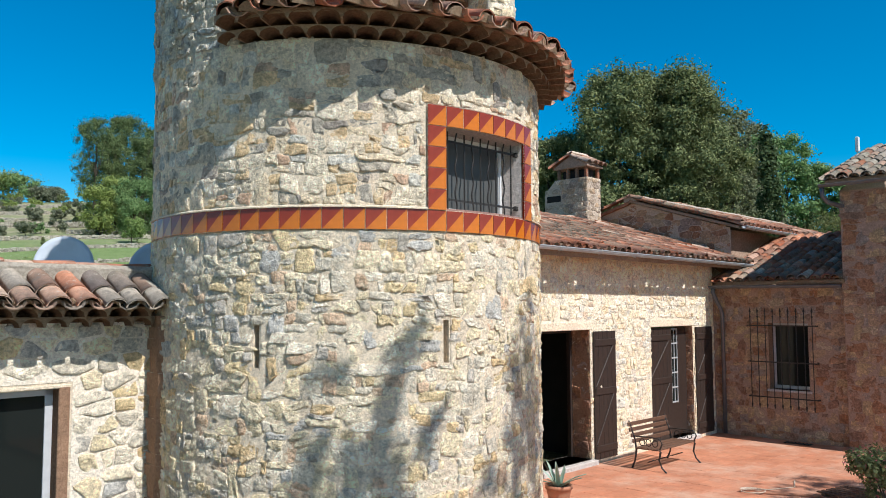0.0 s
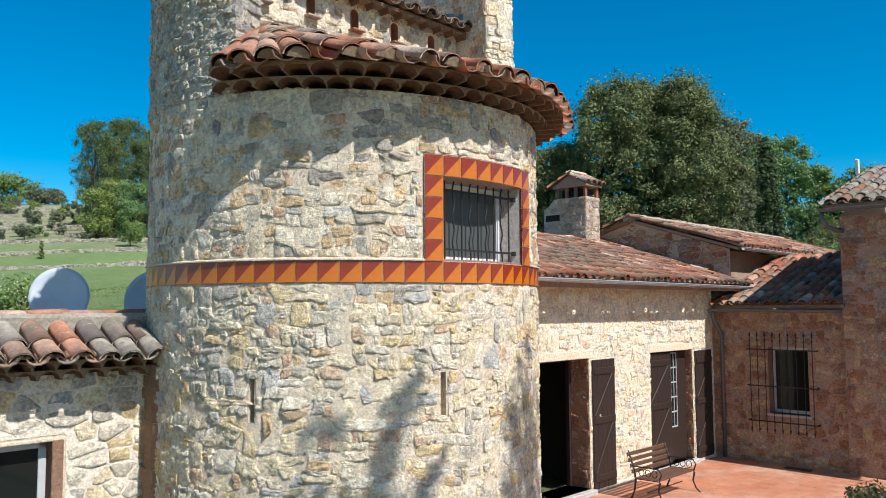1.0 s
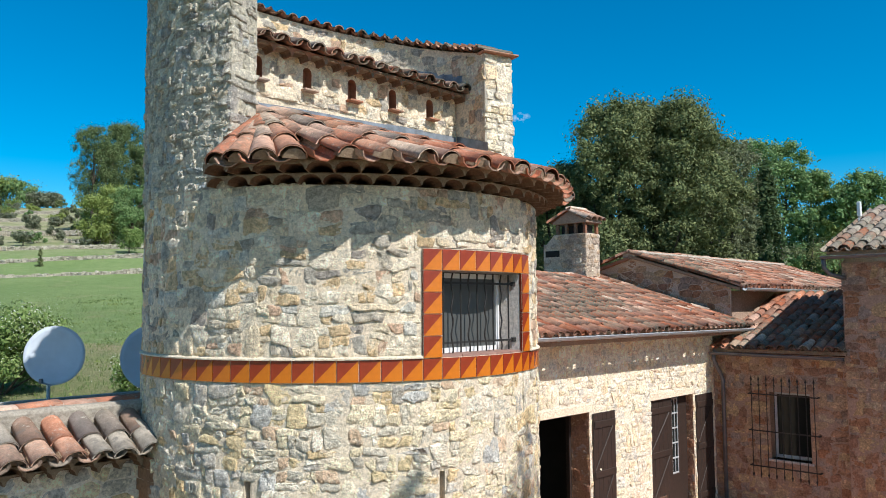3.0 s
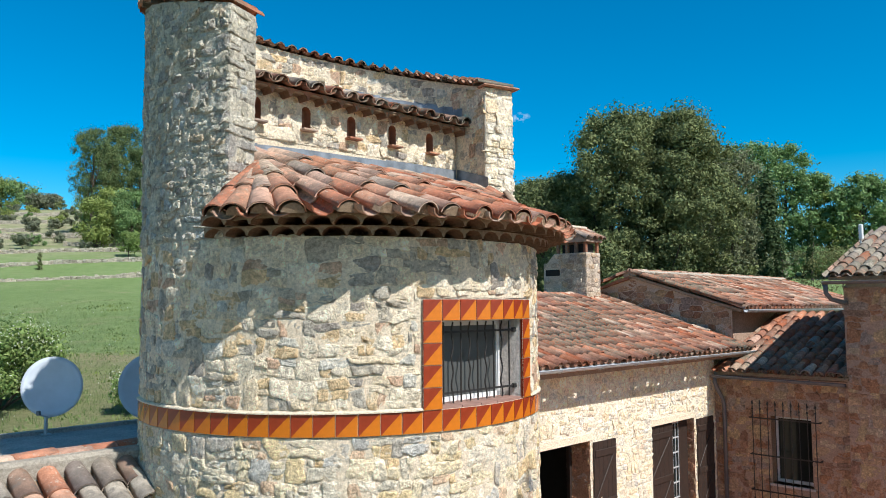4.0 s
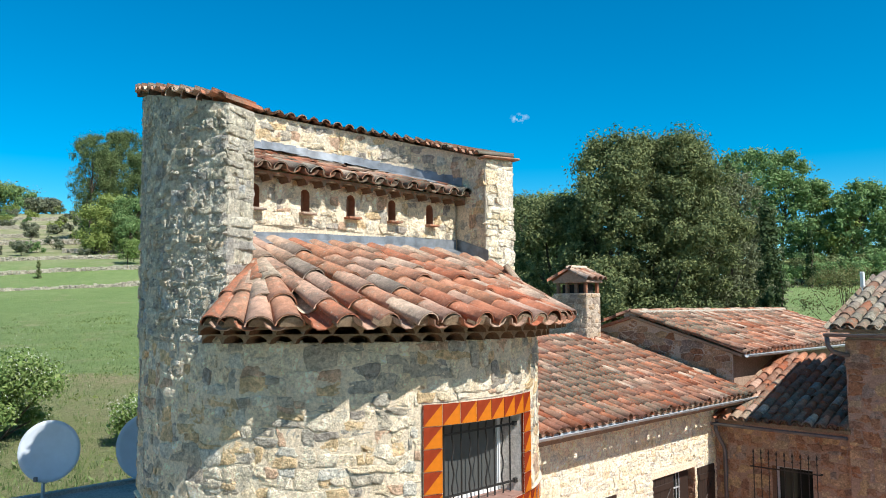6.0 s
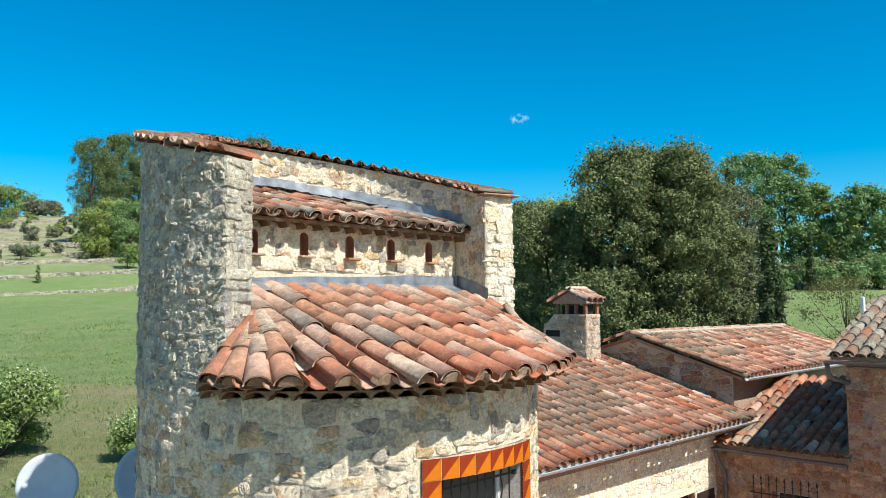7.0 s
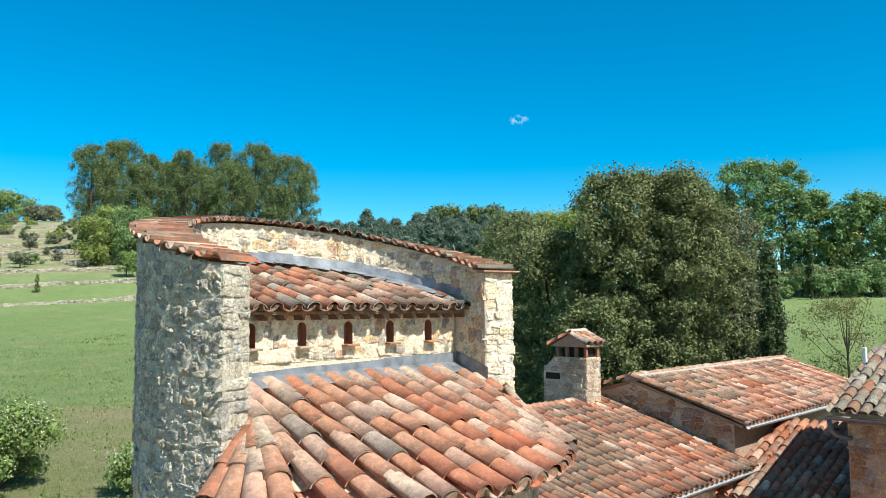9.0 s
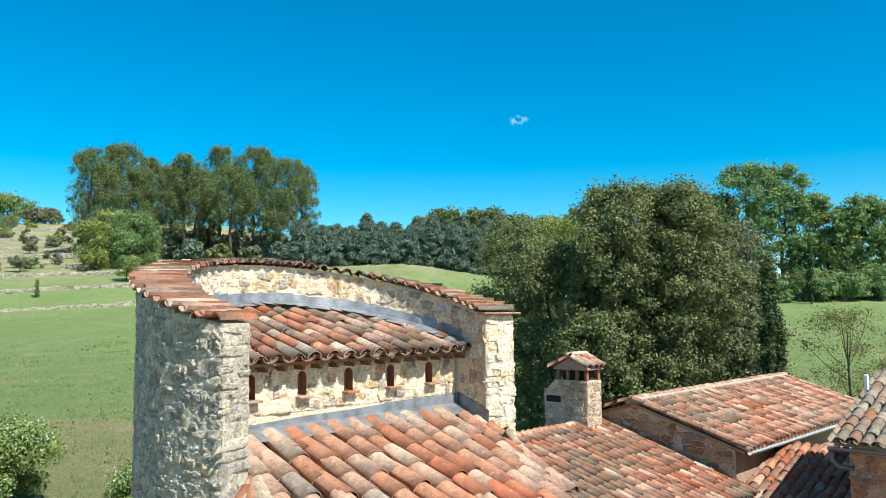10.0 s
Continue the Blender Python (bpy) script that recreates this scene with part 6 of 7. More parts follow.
def bench():
    m = HM @ pose(6.40, -0.70, 0) @ Matrix.Diagonal((1, 1, 0.86, 1))
    t = thing("garden_bench", "brown slatted garden bench with black iron ends on the terrace", "bench", m)
    w = 0.66
    for k in range(4):
        y = 0.16 - k * 0.115
        box_part("seat_slat", (-w, y - 0.045, 0.405), (w, y + 0.045, 0.43), M_BENCH, t, bevel=0.006)
    for k in range(4):
        z = 0.50 + k * 0.105
        box_part("back_slat", (-w, 0.235 + 0.03 * k, z), (w, 0.258 + 0.03 * k, z + 0.075), M_BENCH, t, bevel=0.006)
    for s in (-1, 1):
        e = Build()
        x = s * (w - 0.06)
        e.tube([(x, 0.30, 0.0), (x, 0.24, 0.16), (x, 0.21, 0.38), (x, 0.25, 0.62), (x, 0.35, 0.92)], [0.018, 0.016, 0.018, 0.016, 0.012], 6)
        e.tube([(x, -0.34, 0.0), (x, -0.26, 0.08), (x, -0.21, 0.22), (x, -0.24, 0.38), (x, -0.22, 0.41), (x, 0.2, 0.40)], [0.018, 0.015, 0.015, 0.018, 0.016, 0.016], 6)
        e.tube([(x, -0.22, 0.41), (x, -0.27, 0.54), (x, -0.22, 0.63), (x, -0.05, 0.64), (x, 0.26, 0.63)], 0.014, 6)
        for k in range(3):
            c = (x, -0.14 + 0.12 * k, 0.53)
            e.tube([(x, c[1] + 0.05 * math.cos(a), c[2] + 0.07 * math.sin(a)) for a in np.linspace(0, 2 * math.pi, 9)], 0.008, 5)
        e.ob("iron_end", M_IRON, t, "curled black iron bench end")
    b = Build()
    b.tube([(-w + 0.06, 0.0, 0.16), (w - 0.06, 0.0, 0.16)], 0.010, 6)
    b.ob("tie_rod", M_IRON, t)


def agave_pot():
    m = HM @ pose(2.72, -1.12, 0)
    t = thing("potted_agave", "spiky grey-green agave in a terracotta pot beside the tower", "potted plant", m)
    prof = [(0.10, 0.0), (0.135, 0.10), (0.16, 0.22), (0.175, 0.28), (0.19, 0.285), (0.19, 0.33), (0.165, 0.33), (0.155, 0.29)]
    b, n = Build(), 18
    b.add([(r * math.cos(2 * math.pi * k / n), r * math.sin(2 * math.pi * k / n), z) for r, z in prof for k in range(n)],
          [(i * n + k, i * n + (k + 1) % n, (i + 1) * n + (k + 1) % n, (i + 1) * n + k) for i in range(len(prof) - 1) for k in range(n)])
    b.ob("pot", M_POT, t, "weathered terracotta pot", smooth=True)
    b = Build()
    b.add([(0.16 * math.cos(2 * math.pi * k / n), 0.16 * math.sin(2 * math.pi * k / n), 0.30) for k in range(n)], [tuple(range(n))])
    b.ob("soil", M_BARK, t)
    for k in range(13):
        a, l, up = k * 2.4, RNG.uniform(0.32, 0.5), RNG.uniform(0.5, 1.3)
        lf = Build()
        rows = []
        for i in range(5):
            f = i / 4
            r = l * f * math.cos(up) + 0.03
            z = 0.31 + l * f * math.sin(up) - 0.10 * f * f * math.cos(up)
            wd = 0.035 * (1 - f) ** 0.6 + 0.002
            rows.append([(r * math.cos(a) - s * wd * math.sin(a), r * math.sin(a) + s * wd * math.cos(a), z - (0.014 if s == 0 else 0)) for s in (-1, 0, 1)])
        lf.add([p for row in rows for p in row], [(i * 3 + j, i * 3 + j + 1, i * 3 + j + 4, i * 3 + j + 3) for i in range(4) for j in range(2)])
        lf.ob("leaf", M_AGAVE, t)


def shrub(name, label, x, y, h, w, mat, leaves, size, seed, z=None, extra=None, clumps=16, group="", slim=0.45):
    g = np.random.default_rng(seed)
    z = rise(x, y) - 0.05 if z is None else z
    t = thing(name, label, "shrub", pose(x, y, z), group)
    cs, rs = [], []
    for k in range(clumps):
        a, q = g.random() * 6.28, math.sqrt(g.random()) * w * 0.36
        hh = h * g.uniform(0.25, 0.85) * (1 - 0.35 * (q / (w * 0.5)))
        cs.append((q * math.cos(a), q * math.sin(a), hh))
        rs.append(min(w, h) * g.uniform(0.14, 0.25))
    for c in cs[: 8 if y < 60 else 3]:
        b = Build()
        b.tube([(0.1 * c[0], 0.1 * c[1], 0), (0.6 * c[0], 0.6 * c[1], c[2] * 0.6), c], [0.03 * h / 2, 0.02 * h / 2, 0.004], 5, cap=False)
        b.ob("stem", M_BARK, t)
    v, f = leaf_cloud(cs, rs, leaves, size, 0.9, seed, 0.6, slim=slim)
    leaf_mesh("foliage", v, f, mat, t)
    if extra:
        emat, n, es, label2 = extra
        ec = [(c[0] * 1.05, c[1] * 1.05, c[2] + r * 0.25) for c, r in zip(cs, rs)]
        v, f = leaf_cloud(ec, [r * 1.05 for r in rs], n, es, 0.9, seed + 50, 0.2, slim=0.22)
        leaf_mesh("blossom", v, f, emat, t, label2)
    return t


def dish(u, w, z, d, turn, tilt, label):
    m, drop = HM @ pose(u, w, z), z - 2.68
    t = thing("satellite_dish", label, "satellite dish", m, "dishes on the flat roof")
    b = Build()
    b.tube([(0, 0.16, -drop), (0, 0.16, 0.55)], 0.028, 8)
    b.ob("mast", M_ZINC, t)
    box_part("foot", (-0.07, 0.09, -drop), (0.07, 0.23, 0.02 - drop), M_ZINC, t, bevel=0.006)
    rot = pose(0, -0.06, 0.60, 90 - tilt, 0, turn)
    n, rows = 40, 7
    bowl = Build()
    verts = []
    for off in (0.0, -0.012):
        for i in range(rows + 1):
            r = d / 2 * i / rows
            for k in range(n):
                a = 2 * math.pi * k / n
                verts.append(rot @ Vector((r * math.cos(a), r * 1.07 * math.sin(a), 0.42 * r * r + off - 0.12)))
    faces = []
    for s in (0, 1):
        o = s * (rows + 1) * n
        for i in range(rows):
            for k in range(n):
                q = (o + i * n + k, o + i * n + (k + 1) % n, o + (i + 1) * n + (k + 1) % n, o + (i + 1) * n + k)
                faces.append(q if s == 0 else q[::-1])
    e = rows * n
    faces += [(e + k, e + (k + 1) % n, e + (rows + 1) * n + (k + 1) % n, e + (rows + 1) * n + k) for k in range(n)]
    bowl.add(verts, faces)
    bowl.ob("bowl", M_DISH, t, "pale grey enamelled bowl", smooth=True)
    b = Build()
    b.tube([rot @ Vector((-0.02, -d * 0.54, -0.05)), rot @ Vector((-0.16, -d * 0.50, 0.10))], 0.014, 6)
    b.ob("feed_arm", M_ZINC, t)
    b = Build()
    b.tube([rot @ Vector((-0.16, -d * 0.51, 0.08)), rot @ Vector((-0.16, -d * 0.44, 0.10))], [0.035, 0.03], 8)
    b.ob("receiver", M_PIPE, t)
    b = Build()
    b.tube([(0, 0.16, 0.46), (0, 0.14, 0.57)], 0.05, 8)
    b.ob("bracket", M_PIPE, t)


def terrace_clutter():
    c = Build()
    pts = [(4.55 + 0.16 * math.cos(a) * (1 + 0.1 * a / 6), 11.75 + 0.14 * math.sin(a), 0.012 + 0.004 * a) for a in np.linspace(0, 9, 28)]
    pts += [(4.85, 11.9, 0.012), (5.3, 12.05, 0.012), (5.5, 12.5, 0.012)]
    c.tube(pts, 0.009, 5)
    tagged(c.ob("cable", M_MORTAR_PALE), "pale cable coiled loosely on the terrace", "cable")
    d = thing("duckboard", "dark wooden slatted board lying on the terrace", "slatted board", pose(5.95, 11.45, 0.004, 0, 0, 30))
    for k in range(7):
        box_part("slat", (-0.36 + 0.11 * k, -0.42, 0.03), (-0.29 + 0.11 * k, 0.42, 0.05), M_BENCH, d, bevel=0.004)
    for y in (-0.3, 0.3):
        box_part("bearer", (-0.38, y - 0.03, 0), (0.40, y + 0.03, 0.03), M_BENCH, d)
    g = thing("drain_grate", "small dark iron drain grate at the wall foot", "drain", HM @ pose(10.12, -1.55, 0.002))
    box_part("pan", (-0.09, -0.26, 0), (0.09, 0.26, 0.004), M_IRON, g)
    for k in range(7):
        box_part("bar", (-0.08, -0.24 + 0.075 * k, 0.004), (0.08, -0.21 + 0.075 * k, 0.014), M_IRON, g)
    p = box_part("plank", (-0.45, -0.05, 0), (0.45, 0.05, 0.022), M_POT, None, bevel=0.005)
    p.matrix_basis = pose(5.0, 11.6, 0.004, 0, 0, -18)
    tagged(p, "short reddish plank lying on the terrace", "plank")


# ---- land: dry-stone walls and planting ----


def dry_walls():
    for k, (y0, x0, x1, sl, h) in enumerate(((91.0, -54, -33, 0.46, 0.85), (102.5, -64, -42, 0.36, 1.0), (114.5, -71, -45, 0.34, 1.0), (128.0, -62, -53, 0.3, 1.1), (140, -86, -66, 0.25, 1.1), (155, -125, -80, 0.0, 1.0), (176, -140, -86, 0.0, 1.0), (200, -150, -96, 0.0, 1.2))):
        b, x = Build(), x0
        while x < x1:
            w = RNG.uniform(0.18, 0.55)
            y = y0 + sl * (x - x0) + 0.5 * math.sin(x * 0.21 + k)
            z, top = rise(x, y) - 0.15, rise(x, y) + h * (0.66 + 0.16 * noise.noise((x * 0.22, k, 0.0)) + RNG.uniform(-0.05, 0.05))
            while z < top:
                hh = RNG.uniform(0.09, 0.18)
                dx, dy = RNG.uniform(-0.08, 0.08, 2)
                b.box((x + dx, y + dy, z), (x + w * 0.95 + dx, y + 0.5 + dy, z + hh * 0.95))
                z += hh
            x += w
        tagged(b.ob("dry_stone_wall", M_STONE_FIELD), "low pale dry-stone terrace wall in the meadow", "wall", "terrace walls", "stuff")


def meadow_tufts():
    """Grass tufts and small flowers of the meadow."""
    g = np.random.default_rng(77)
    for name, n, size, mat, label, tall in (("grass_tufts", 8000, 0.07, M_LEAF_TUFT, "tufts of meadow grass", 1.6), ("meadow_flowers", 450, 0.028, M_BLOSSOM, "small white meadow flowers", 0.8), ("yellow_flowers", 2600, 0.06, M_LEAF_YELLOW, "patches of small yellow flowers", 0.7), ("herb_clumps", 2600, 0.06, M_LEAF_TUFT, "darker clumps of herbs in the grass", 1.0)):
        v, spots = [], [(20 + 80 * g.random() ** 1.2, g.random()) for k in range(70)]
        for k in range(n):
            y = 20 + 85 * g.random() ** 1.3
            x = g.uniform(-0.62, -0.2) * y if k % 3 else g.uniform(0.25, 0.62) * y
            if n == 2600:
                y, q = spots[k % 70]
                x = (-0.62 + 0.42 * q) * y if k % 70 > 14 else (0.25 + 0.37 * q) * y
                x, y = x + g.normal() * 0.55, y + g.normal() * 0.45
            if y < 34 and x > -8 or (x > 0 and y < 45):
                continue
            z = rise(x, y) + 0.12 * noise.noise((x * 0.15, y * 0.15, 3.0))
            a, s = g.random() * 6.28, size * g.uniform(0.5, 1.4)
            for b in range(4 if tall > 1 else 1):
                a, q = g.random() * 6.28, 0.16 if tall > 1 else 0.8
                c, d, lx, ly = math.cos(a) * s * q, math.sin(a) * s * q, g.normal() * s, g.normal() * s
                v += [(x - c + lx, y - d + ly, z - 0.05), (x + c + lx, y + d + ly, z - 0.05), (x + c * 0.4 + 1.7 * lx, y + d * 0.4 + 1.7 * ly, z + s * tall), (x - c * 0.4 + 1.7 * lx, y - d * 0.4 + 1.7 * ly, z + s * tall)]
        f = np.arange(len(v)).reshape(-1, 4)
        tagged(leaf_mesh(name, v, f, mat, None), label, "grass", kind="stuff")


def at(px, d):
    """Sideways place on the bearing px (thousandths of the distance) at d metres ahead."""
    return px * d / 1000.0


def shade_tree():
    """A young tree of upright leafy shoots behind the camera's way, which dapples the tower's foot."""
    g = np.random.default_rng(344)
    t = thing("shade_tree", "young broadleaf tree with upright leafy shoots shading the tower", "tree", pose(4.5, 2.9, -0.15))
    b = Build()
    fork = Vector((0.05, 0.1, 6.4))
    b.tube([(0, 0, -0.05), (0.06, 0.03, 3.0), fork], [0.13, 0.10, 0.075], 9)
    b.ob("trunk", M_BARK, t)
    cs, rs = [], []
    for low, high, n, wide in (((-1.0, 0.05, 8.4), (-0.2, 0.22, 10.3), 9, 0.13), ((-0.3, 0.2, 8.5), (0.08, 0.38, 9.65), 5, 0.09), ((-1.4, 0.02, 8.4), (-1.1, 0.03, 10.0), 6, 0.10),
                               ((0.75, 1.0, 8.3), (0.96, 1.36, 10.7), 9, 0.12), ((0.1, 0.3, 7.9), (0.5, 0.75, 8.8), 5, 0.12), ((-0.75, 0.06, 7.7), (-0.45, 0.14, 9.2), 7, 0.14)):
        low, high = Vector(low), Vector(high)
        lb = Build()
        lb.tube([fork, fork.lerp(low, 0.6) + Vector((0, 0, -0.2)), low, high], [0.035, 0.025, 0.016, 0.004], 5)
        lb.ob("limb", M_BARK, t)
        for i in range(n):
            f = (i + 0.5) / n
            cs.append(low.lerp(high, f) + Vector(g.normal(0, 0.09, 3)) * (1.15 - 0.6 * f))
            rs.append(wide * g.uniform(0.7, 1.35) * (1.15 - 0.45 * f))
    v, f = leaf_cloud(cs, [1.3 * r for r in rs], 2000, 0.066, 1.0, 344, 1.0)
    leaf_mesh("crown", v, f, M_LEAF_FRESH, t)


def far_field_things():
    """A trough and two stone posts on the slope below the cedars."""
    x, y = at(-8, 108), 108
    t = thing("water_trough", "long dark trough standing in the far field", "trough", pose(x, y, rise(x, y), 0, 0, 8))
    for lo, hi in (((-1.2, -0.45, 0.15), (1.2, -0.38, 0.95)), ((-1.2, 0.38, 0.15), (1.2, 0.45, 0.95)), ((-1.2, -0.38, 0.15), (-1.13, 0.38, 0.95)), ((1.13, -0.38, 0.15), (1.2, 0.38, 0.95)), ((-1.13, -0.38, 0.15), (1.13, 0.38, 0.22))):
        box_part("side_board", lo, hi, M_WOOD, t, bevel=0.01)
    for u in (-1.0, 1.0):
        box_part("foot", (u - 0.06, -0.4, -0.2), (u + 0.06, 0.4, 0.15), M_WOOD, t)
    for px, d in ((-68, 106), (-59, 104)):
        x = at(px, d)
        p = box_part("stone_post", (-0.24, -0.2, -0.3), (0.24, 0.2, 1.5), M_STONE_FIELD, None, bevel=0.05)
        p.matrix_basis = pose(x, d, rise(x, d), 0, 0, 12)
        tagged(p, "pale squared stone post in the far field", "post", "field posts")


def plant_trees():
    oaks = ((9.1, 34.5, 12.4, 10.2, 46000, 3, 0.32), (12.6, 36.0, 10.8, 7.0, 23000, 5, 0.3), (14.4, 37.5, 8.9, 3.8, 9500, 6, 0.2), (5.4, 36.5, 9.6, 6.6, 18000, 4, 0.25), (7.0, 32.5, 7.0, 6.5, 14000, 8, 0.2), (12.8, 33.6, 6.2, 4.8, 10000, 9, 0.2), (10.1, 33.2, 11.4, 6.4, 20000, 12, 0.2), (7.6, 34.0, 10.6, 5.6, 15000, 14, 0.2))
    for x, y, h, w, n, s, tr in oaks:
        tree("holm_oak", "dense dark green evergreen oak behind the house", x, y, h, w, M_LEAF_OAK_GREY if x > 12 else M_LEAF_OAK, None, 0.05, 430, int(n * 2.9), 0.075, tr, s, 0.85, group="oaks behind the house")
    for px, d, h, w, s in ((372, 52, 12.9, 1.3, 21), (421, 29.5, 9.3, 2.0, 22), (378, 53, 12.6, 1.2, 23)):
        tree("cypress", "slender dark green cypress among the oaks", at(px, d), d, h, w, M_LEAF_CYPRESS, None, 0.02, 60, 13000, 0.09, 0.05, s, 2.2, "column", "cypresses")
    tree("cypress", "slender dark cypress standing in the meadow", at(474, 118), 118, 8.5, 2.0, M_LEAF_CYPRESS, None, 0.04, 30, 2500, 0.25, 0.15, 24, 1.6, "column", "cypresses")
    # pine wood on the hill
    for k in range(19):
        px = -447 + 15.0 * k
        d = 146 + 6 * (k % 4)
        top = (39.8 if k < 4 else 37.6 + 1.8 * math.sin(k * 1.9) - (0.9 * (k - 15) if k > 15 else 0)) * (d + 10) / 160 - (3.5 if k % 3 == 1 else 0)
        x = at(px, d)
        tree("pine", "tall dark green pine with bare lower trunk", x, d, top - rise(x, d), 9.0 + 1.8 * math.sin(k * 2.3), M_LEAF_PINE, None, 0.20 + 0.20 * ((k * 7) % 5) / 4, 165, 13500, 0.32, 0.30, 40 + k, 1.3, "pine", "pine wood on the hill", 0.13)
    # under-wood below the pines
    for k in range(30):
        px, d = -440 + 10 * k, 140 + 9 * (k % 4)
        shrub("underwood_shrub", "dark green shrub at the edge of the pine wood", at(px, d), d, RNG.uniform(3.4, 6.2), RNG.uniform(5, 8), (M_LEAF_DARK, M_LEAF_OAK, M_LEAF_GREY)[k % 3], 1300, 0.42, 70 + k, group="shrubs below the pines")
    # cedars in a row
    for k in range(30):
        px, d = -178 + 9.4 * k, 126 + 5 * (k % 3)
        x = at(px, d)
        tree("cedar", "blue-green cedar with drooping branches in a dense row", x, d, 22.0 - rise(x, d) + RNG.uniform(-1.6, 1.2), 7.2, M_LEAF_DARK, None, 0.02, 150, 6500, 0.62, 0.18, 90 + k, 0.6, "cone", "cedar row", 0.13)
    for k, px in enumerate((-12, 8, 28, 52, 70, 96, 118, 140, 160, 185)):
        d = 185
        x = at(px, d)
        tree("pine", "distant rounded pine above the cedar row", x, d, 31.5 - rise(x, d) + RNG.uniform(-2, 1.5), 11, M_LEAF_PINE, None, 0.1, 70, 5200, 0.42, 0.3, 120 + k, 0.8, "round", "distant pines")
    for k, (px, d, h, w) in enumerate(((104, 62, 11.2, 8), (122, 58, 10.2, 7), (150, 70, 12.0, 9), (96, 75, 12.2, 8), (125, 50, 7.0, 6), (128, 45, 6.0, 6))):
        tree("broadleaf_tree", "olive-green broadleaf tree behind the roofs", at(px, d), d, h, w, M_LEAF_YELLOW if k in (2,) else M_LEAF_OAK, None, 0.05, 120, 17000, 0.12, 0.2, 140 + k, group="trees behind the oaks")
    # tall fresh trees to the right
    for k, (px, d, top, w, m) in enumerate(((395, 134, 32.5, 15, M_LEAF_FRESH), (440, 134, 32.2, 13, M_LEAF_FRESH), (352, 136, 27.5, 11, M_LEAF_FRESH), (476, 132, 27.0, 10, M_LEAF_FRESH), (505, 130, 23.5, 9, M_LEAF_YELLOW), (540, 128, 26.0, 12, M_LEAF_FRESH), (575, 128, 25.0, 12, M_LEAF_FRESH), (315, 138, 24.0, 10, M_LEAF_FRESH))):
        x = at(px, d)
        tree("tall_broadleaf", "tall fresh green broadleaf tree across the meadow", x, d, top - rise(x, d), w, m, None, 0.12, 130, 13000, 0.27, 0.35, 160 + k, 0.8, group="tall trees across the meadow")
    for k in range(14):
        px, d = 405 + 13.5 * k, 121 + 3 * (k % 3)
        shrub("hedge_shrub", "dark hedge shrub along the far meadow edge", at(px, d), d, RNG.uniform(4.0, 6.5), 6.5, (M_LEAF_FRESH, M_LEAF_OAK, M_LEAF_FRESH)[k % 3], 1800, 0.28, 190 + k, group="far hedge")
    tree("budding_tree", "thin budding tree with brownish spring leaves", at(517, 41.5), 41.5, 6.4, 5.0, M_LEAF_BROWN, None, 0.25, 70, 6000, 0.06, 0.08, 210)
    # left meadow and hillside
    tree("round_tree", "bright green rounded tree below the pines", at(-395, 132), 132, 9.4, 11.0, M_LEAF_FRESH, None, 0.06, 150, 26000, 0.17, 0.3, 220)
    tree("yellow_tree", "yellow-green spring tree beside the rounded tree", at(-440, 128), 128, 8.0, 6.5, M_LEAF_YELLOW, None, 0.08, 40, 6000, 0.22, 0.2, 221)
    tree("yellow_tree", "yellow-green spring tree beside the rounded tree", at(-420, 132), 132, 10.0, 5.5, M_LEAF_YELLOW, None, 0.08, 40, 5000, 0.22, 0.2, 222)
    tree("meadow_tree", "small round bright green tree in the meadow", at(-399, 115), 115, 3.9, 3.9, M_LEAF_BRIGHT, None, 0.3, 30, 3600, 0.14, 0.08, 223)
    tree("sapling", "small conical sapling in the meadow", at(-512, 103), 103, 2.6, 1.2, M_LEAF_OAK, None, 0.02, 24, 900, 0.13, 0.05, 224, 1.2, "cone")
    g = np.random.default_rng(5)
    for k in range(40):
        d = g.uniform(124, 225)
        px = g.uniform(-600, -445)
        m = (M_LEAF_GREY, M_LEAF_OAK, M_LEAF_GREY, M_LEAF_FRESH, M_LEAF_GREY, M_LEAF_YELLOW)[k % 6]
        h = g.uniform(1.3, 3.9)
        shrub("hillside_shrub", "scattered scrub on the terraced hillside", at(px, d), d, h, h * g.uniform(1.1, 1.6), m, 800, 0.22, 240 + k, group="hillside scrub", clumps=10)
    for k, (px, h, w, m) in enumerate(((-565, 9, 14, M_LEAF_YELLOW), (-545, 8.5, 11, M_LEAF_FRESH), (-590, 9, 12, M_LEAF_YELLOW), (-520, 4.5, 7, M_LEAF_GREY), (-506, 4.5, 6, M_LEAF_GREY), (-496, 4.0, 5, M_LEAF_GREY))):
        tree("crest_tree", "rounded tree on the crest of the hill", at(px, 228), 228, h, w, m, None, 0.08, 40, 4200, 0.34, 0.25, 300 + k, group="crest trees")
    shrub("blossom_shrub", "large green shrub with white flower sprays beside the lawn", -15.1, 27.0, 3.4, 5.8, M_LEAF_BRIGHT, 20000, 0.075, 330, None, (M_BLOSSOM, 2200, 0.04, "white flower sprays"), 34)
    shrub("blossom_shrub", "smaller green shrub with white flower sprays", -10.25, 26.5, 1.9, 1.9, M_LEAF_BRIGHT, 4200, 0.07, 331, None, (M_BLOSSOM, 700, 0.035, "white flower sprays"), 18)
    shrub("flowering_shrub", "low grey-green shrub with dark pink flowers on the terrace", 6.05, 10.9, 0.95, 1.1, M_LEAF_OAK, 2600, 0.035, 332, 0.0, (M_FLOWER, 260, 0.026, "dark pink flowers"), 16)
    shade_tree()
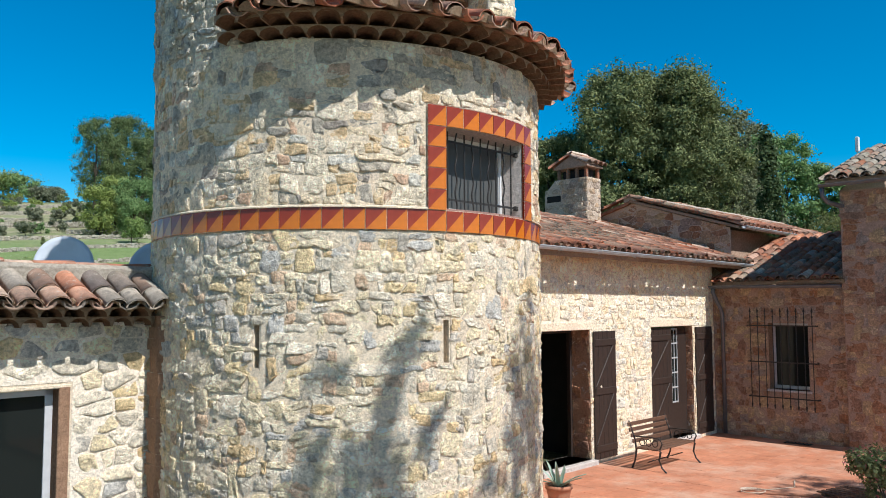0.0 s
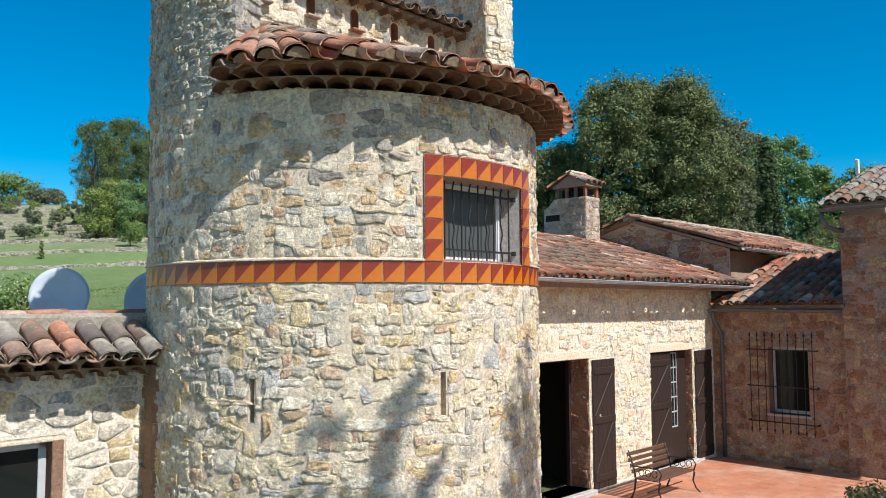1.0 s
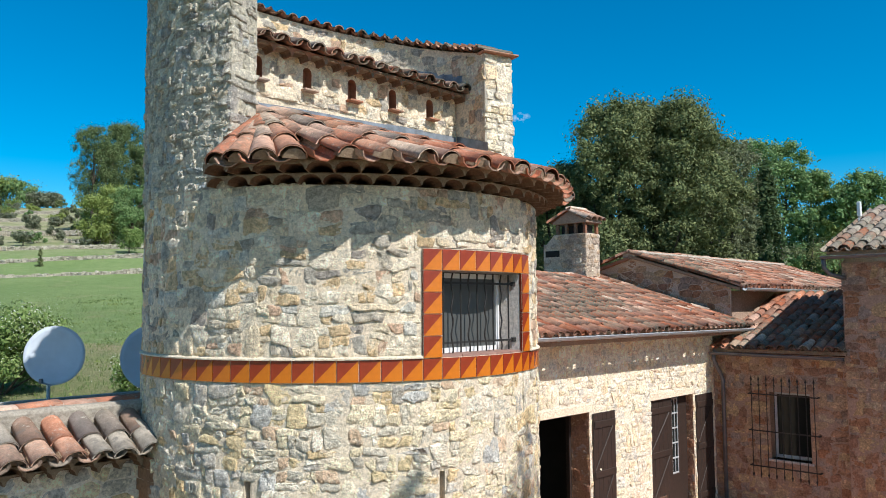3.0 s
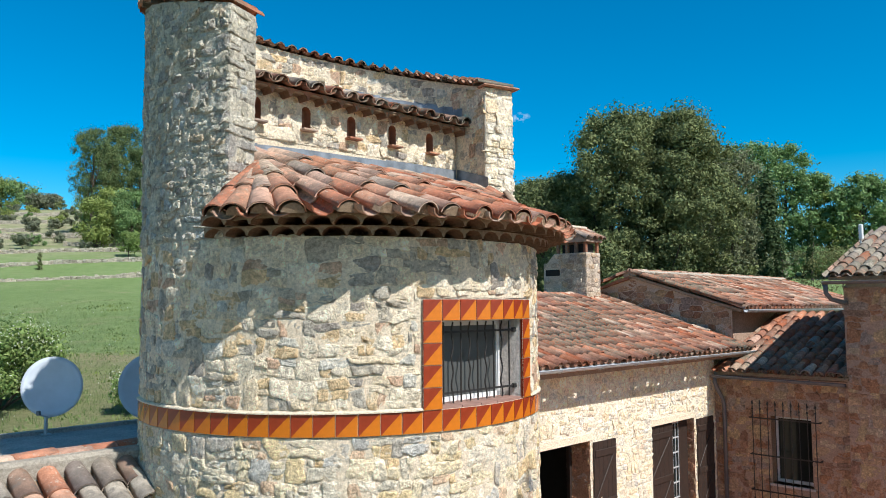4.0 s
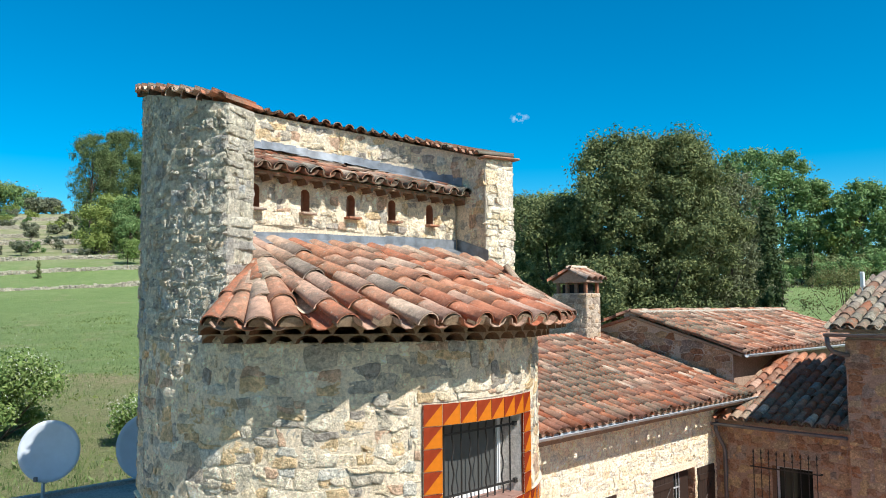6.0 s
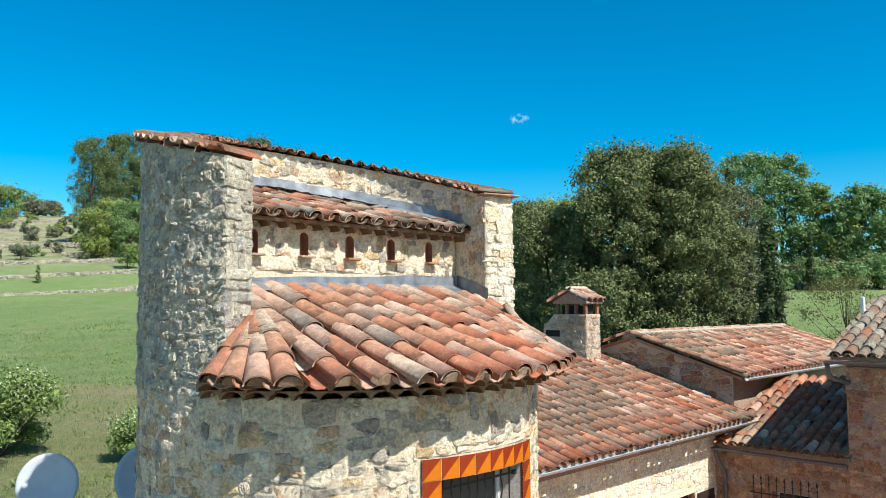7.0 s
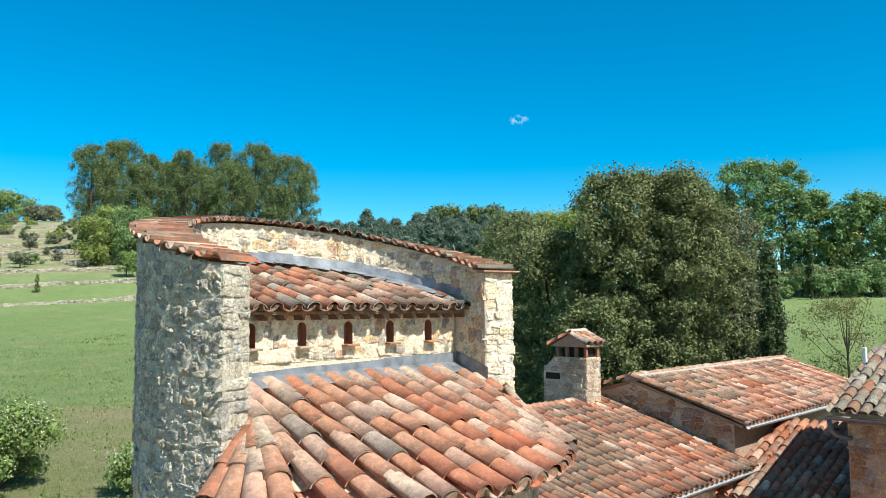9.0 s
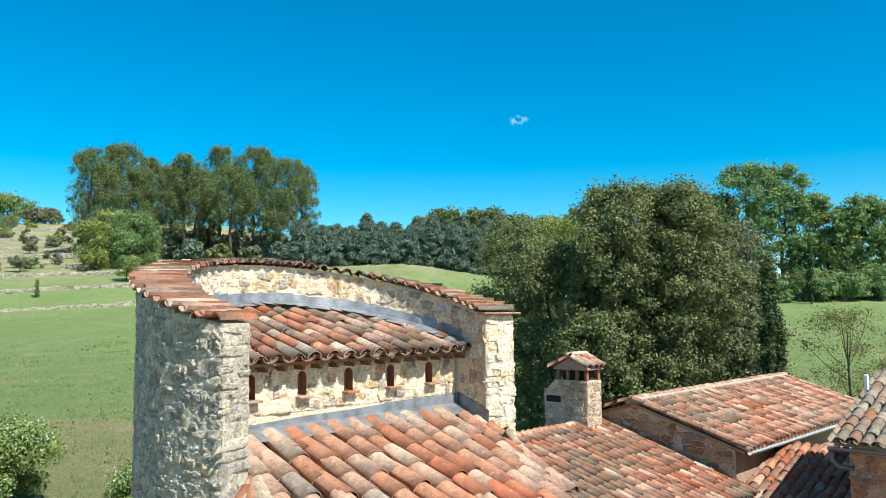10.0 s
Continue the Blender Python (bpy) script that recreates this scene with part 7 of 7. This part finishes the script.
    tree("shade_tree", "slim broadleaf tree beside the terrace", 6.9, 3.1, 12.0, 1.5, M_LEAF_FRESH, None, 0.78, 12, 260, 0.11, 0.06, 345, z=0.0)
    tree("shade_tree", "broadleaf tree beside the yard that dapples the terrace", 12.3, 5.0, 11.6, 3.4, M_LEAF_FRESH, None, 0.62, 26, 1500, 0.12, 0.10, 346, z=0.0)


tower_stones()
house_stones()
doors()
wing_window()
side_window()
pipes()
bench()
agave_pot()
dish(-1.42, 5.62, 2.86, 0.89, -24, 14, "pale grey satellite dish on the flat roof")
dish(0.1, 5.4, 2.76, 1.05, -24, 14, "pale grey satellite dish close to the tower")
terrace_clutter()
dry_walls()
meadow_tufts()
plant_trees()
far_field_things()


def pavers():
    """Square terracotta paving, each paver by itself."""
    terrace = bpy.data.objects["terrace"]
    s, g = 0.33, 0.003
    me = bpy.data.meshes.new("paver")
    h, e = s / 2 - g, 0.002
    me.from_pydata([(-h, -h, -0.02), (h, -h, -0.02), (h, h, -0.02), (-h, h, -0.02), (-h, -h, -e), (h, -h, -e), (h, h, -e), (-h, h, -e), (-h + e, -h + e, 0), (h - e, -h + e, 0), (h - e, h - e, 0), (-h + e, h - e, 0)],
                   [], [(8, 9, 10, 11), (4, 5, 9, 8), (5, 6, 10, 9), (6, 7, 11, 10), (7, 4, 8, 11), (0, 1, 5, 4), (1, 2, 6, 5), (2, 3, 7, 6), (3, 0, 4, 7)])
    me.materials.append(M_PAVER)
    rest, n = Build(), 0
    for i in range(26):
        for j in range(22):
            u, w = 10.2 - i * s, 0.05 - j * s
            if math.hypot(u, w) < R_OUT + 0.15 or u < 1.8:
                continue
            z = RNG.uniform(-0.002, 0.002)
            if n < 300 and j < 14:
                ob = new("paver", me)
                ob.parent = terrace
                ob.location = (u, w, z)
                n += 1
            else:
                rest.add([(v.co.x + u, v.co.y + w, v.co.z + z) for v in me.vertices], [tuple(p.vertices) for p in me.polygons])
    tagged(rest.ob("pavers", M_PAVER, terrace), kind="stuff")


pavers()
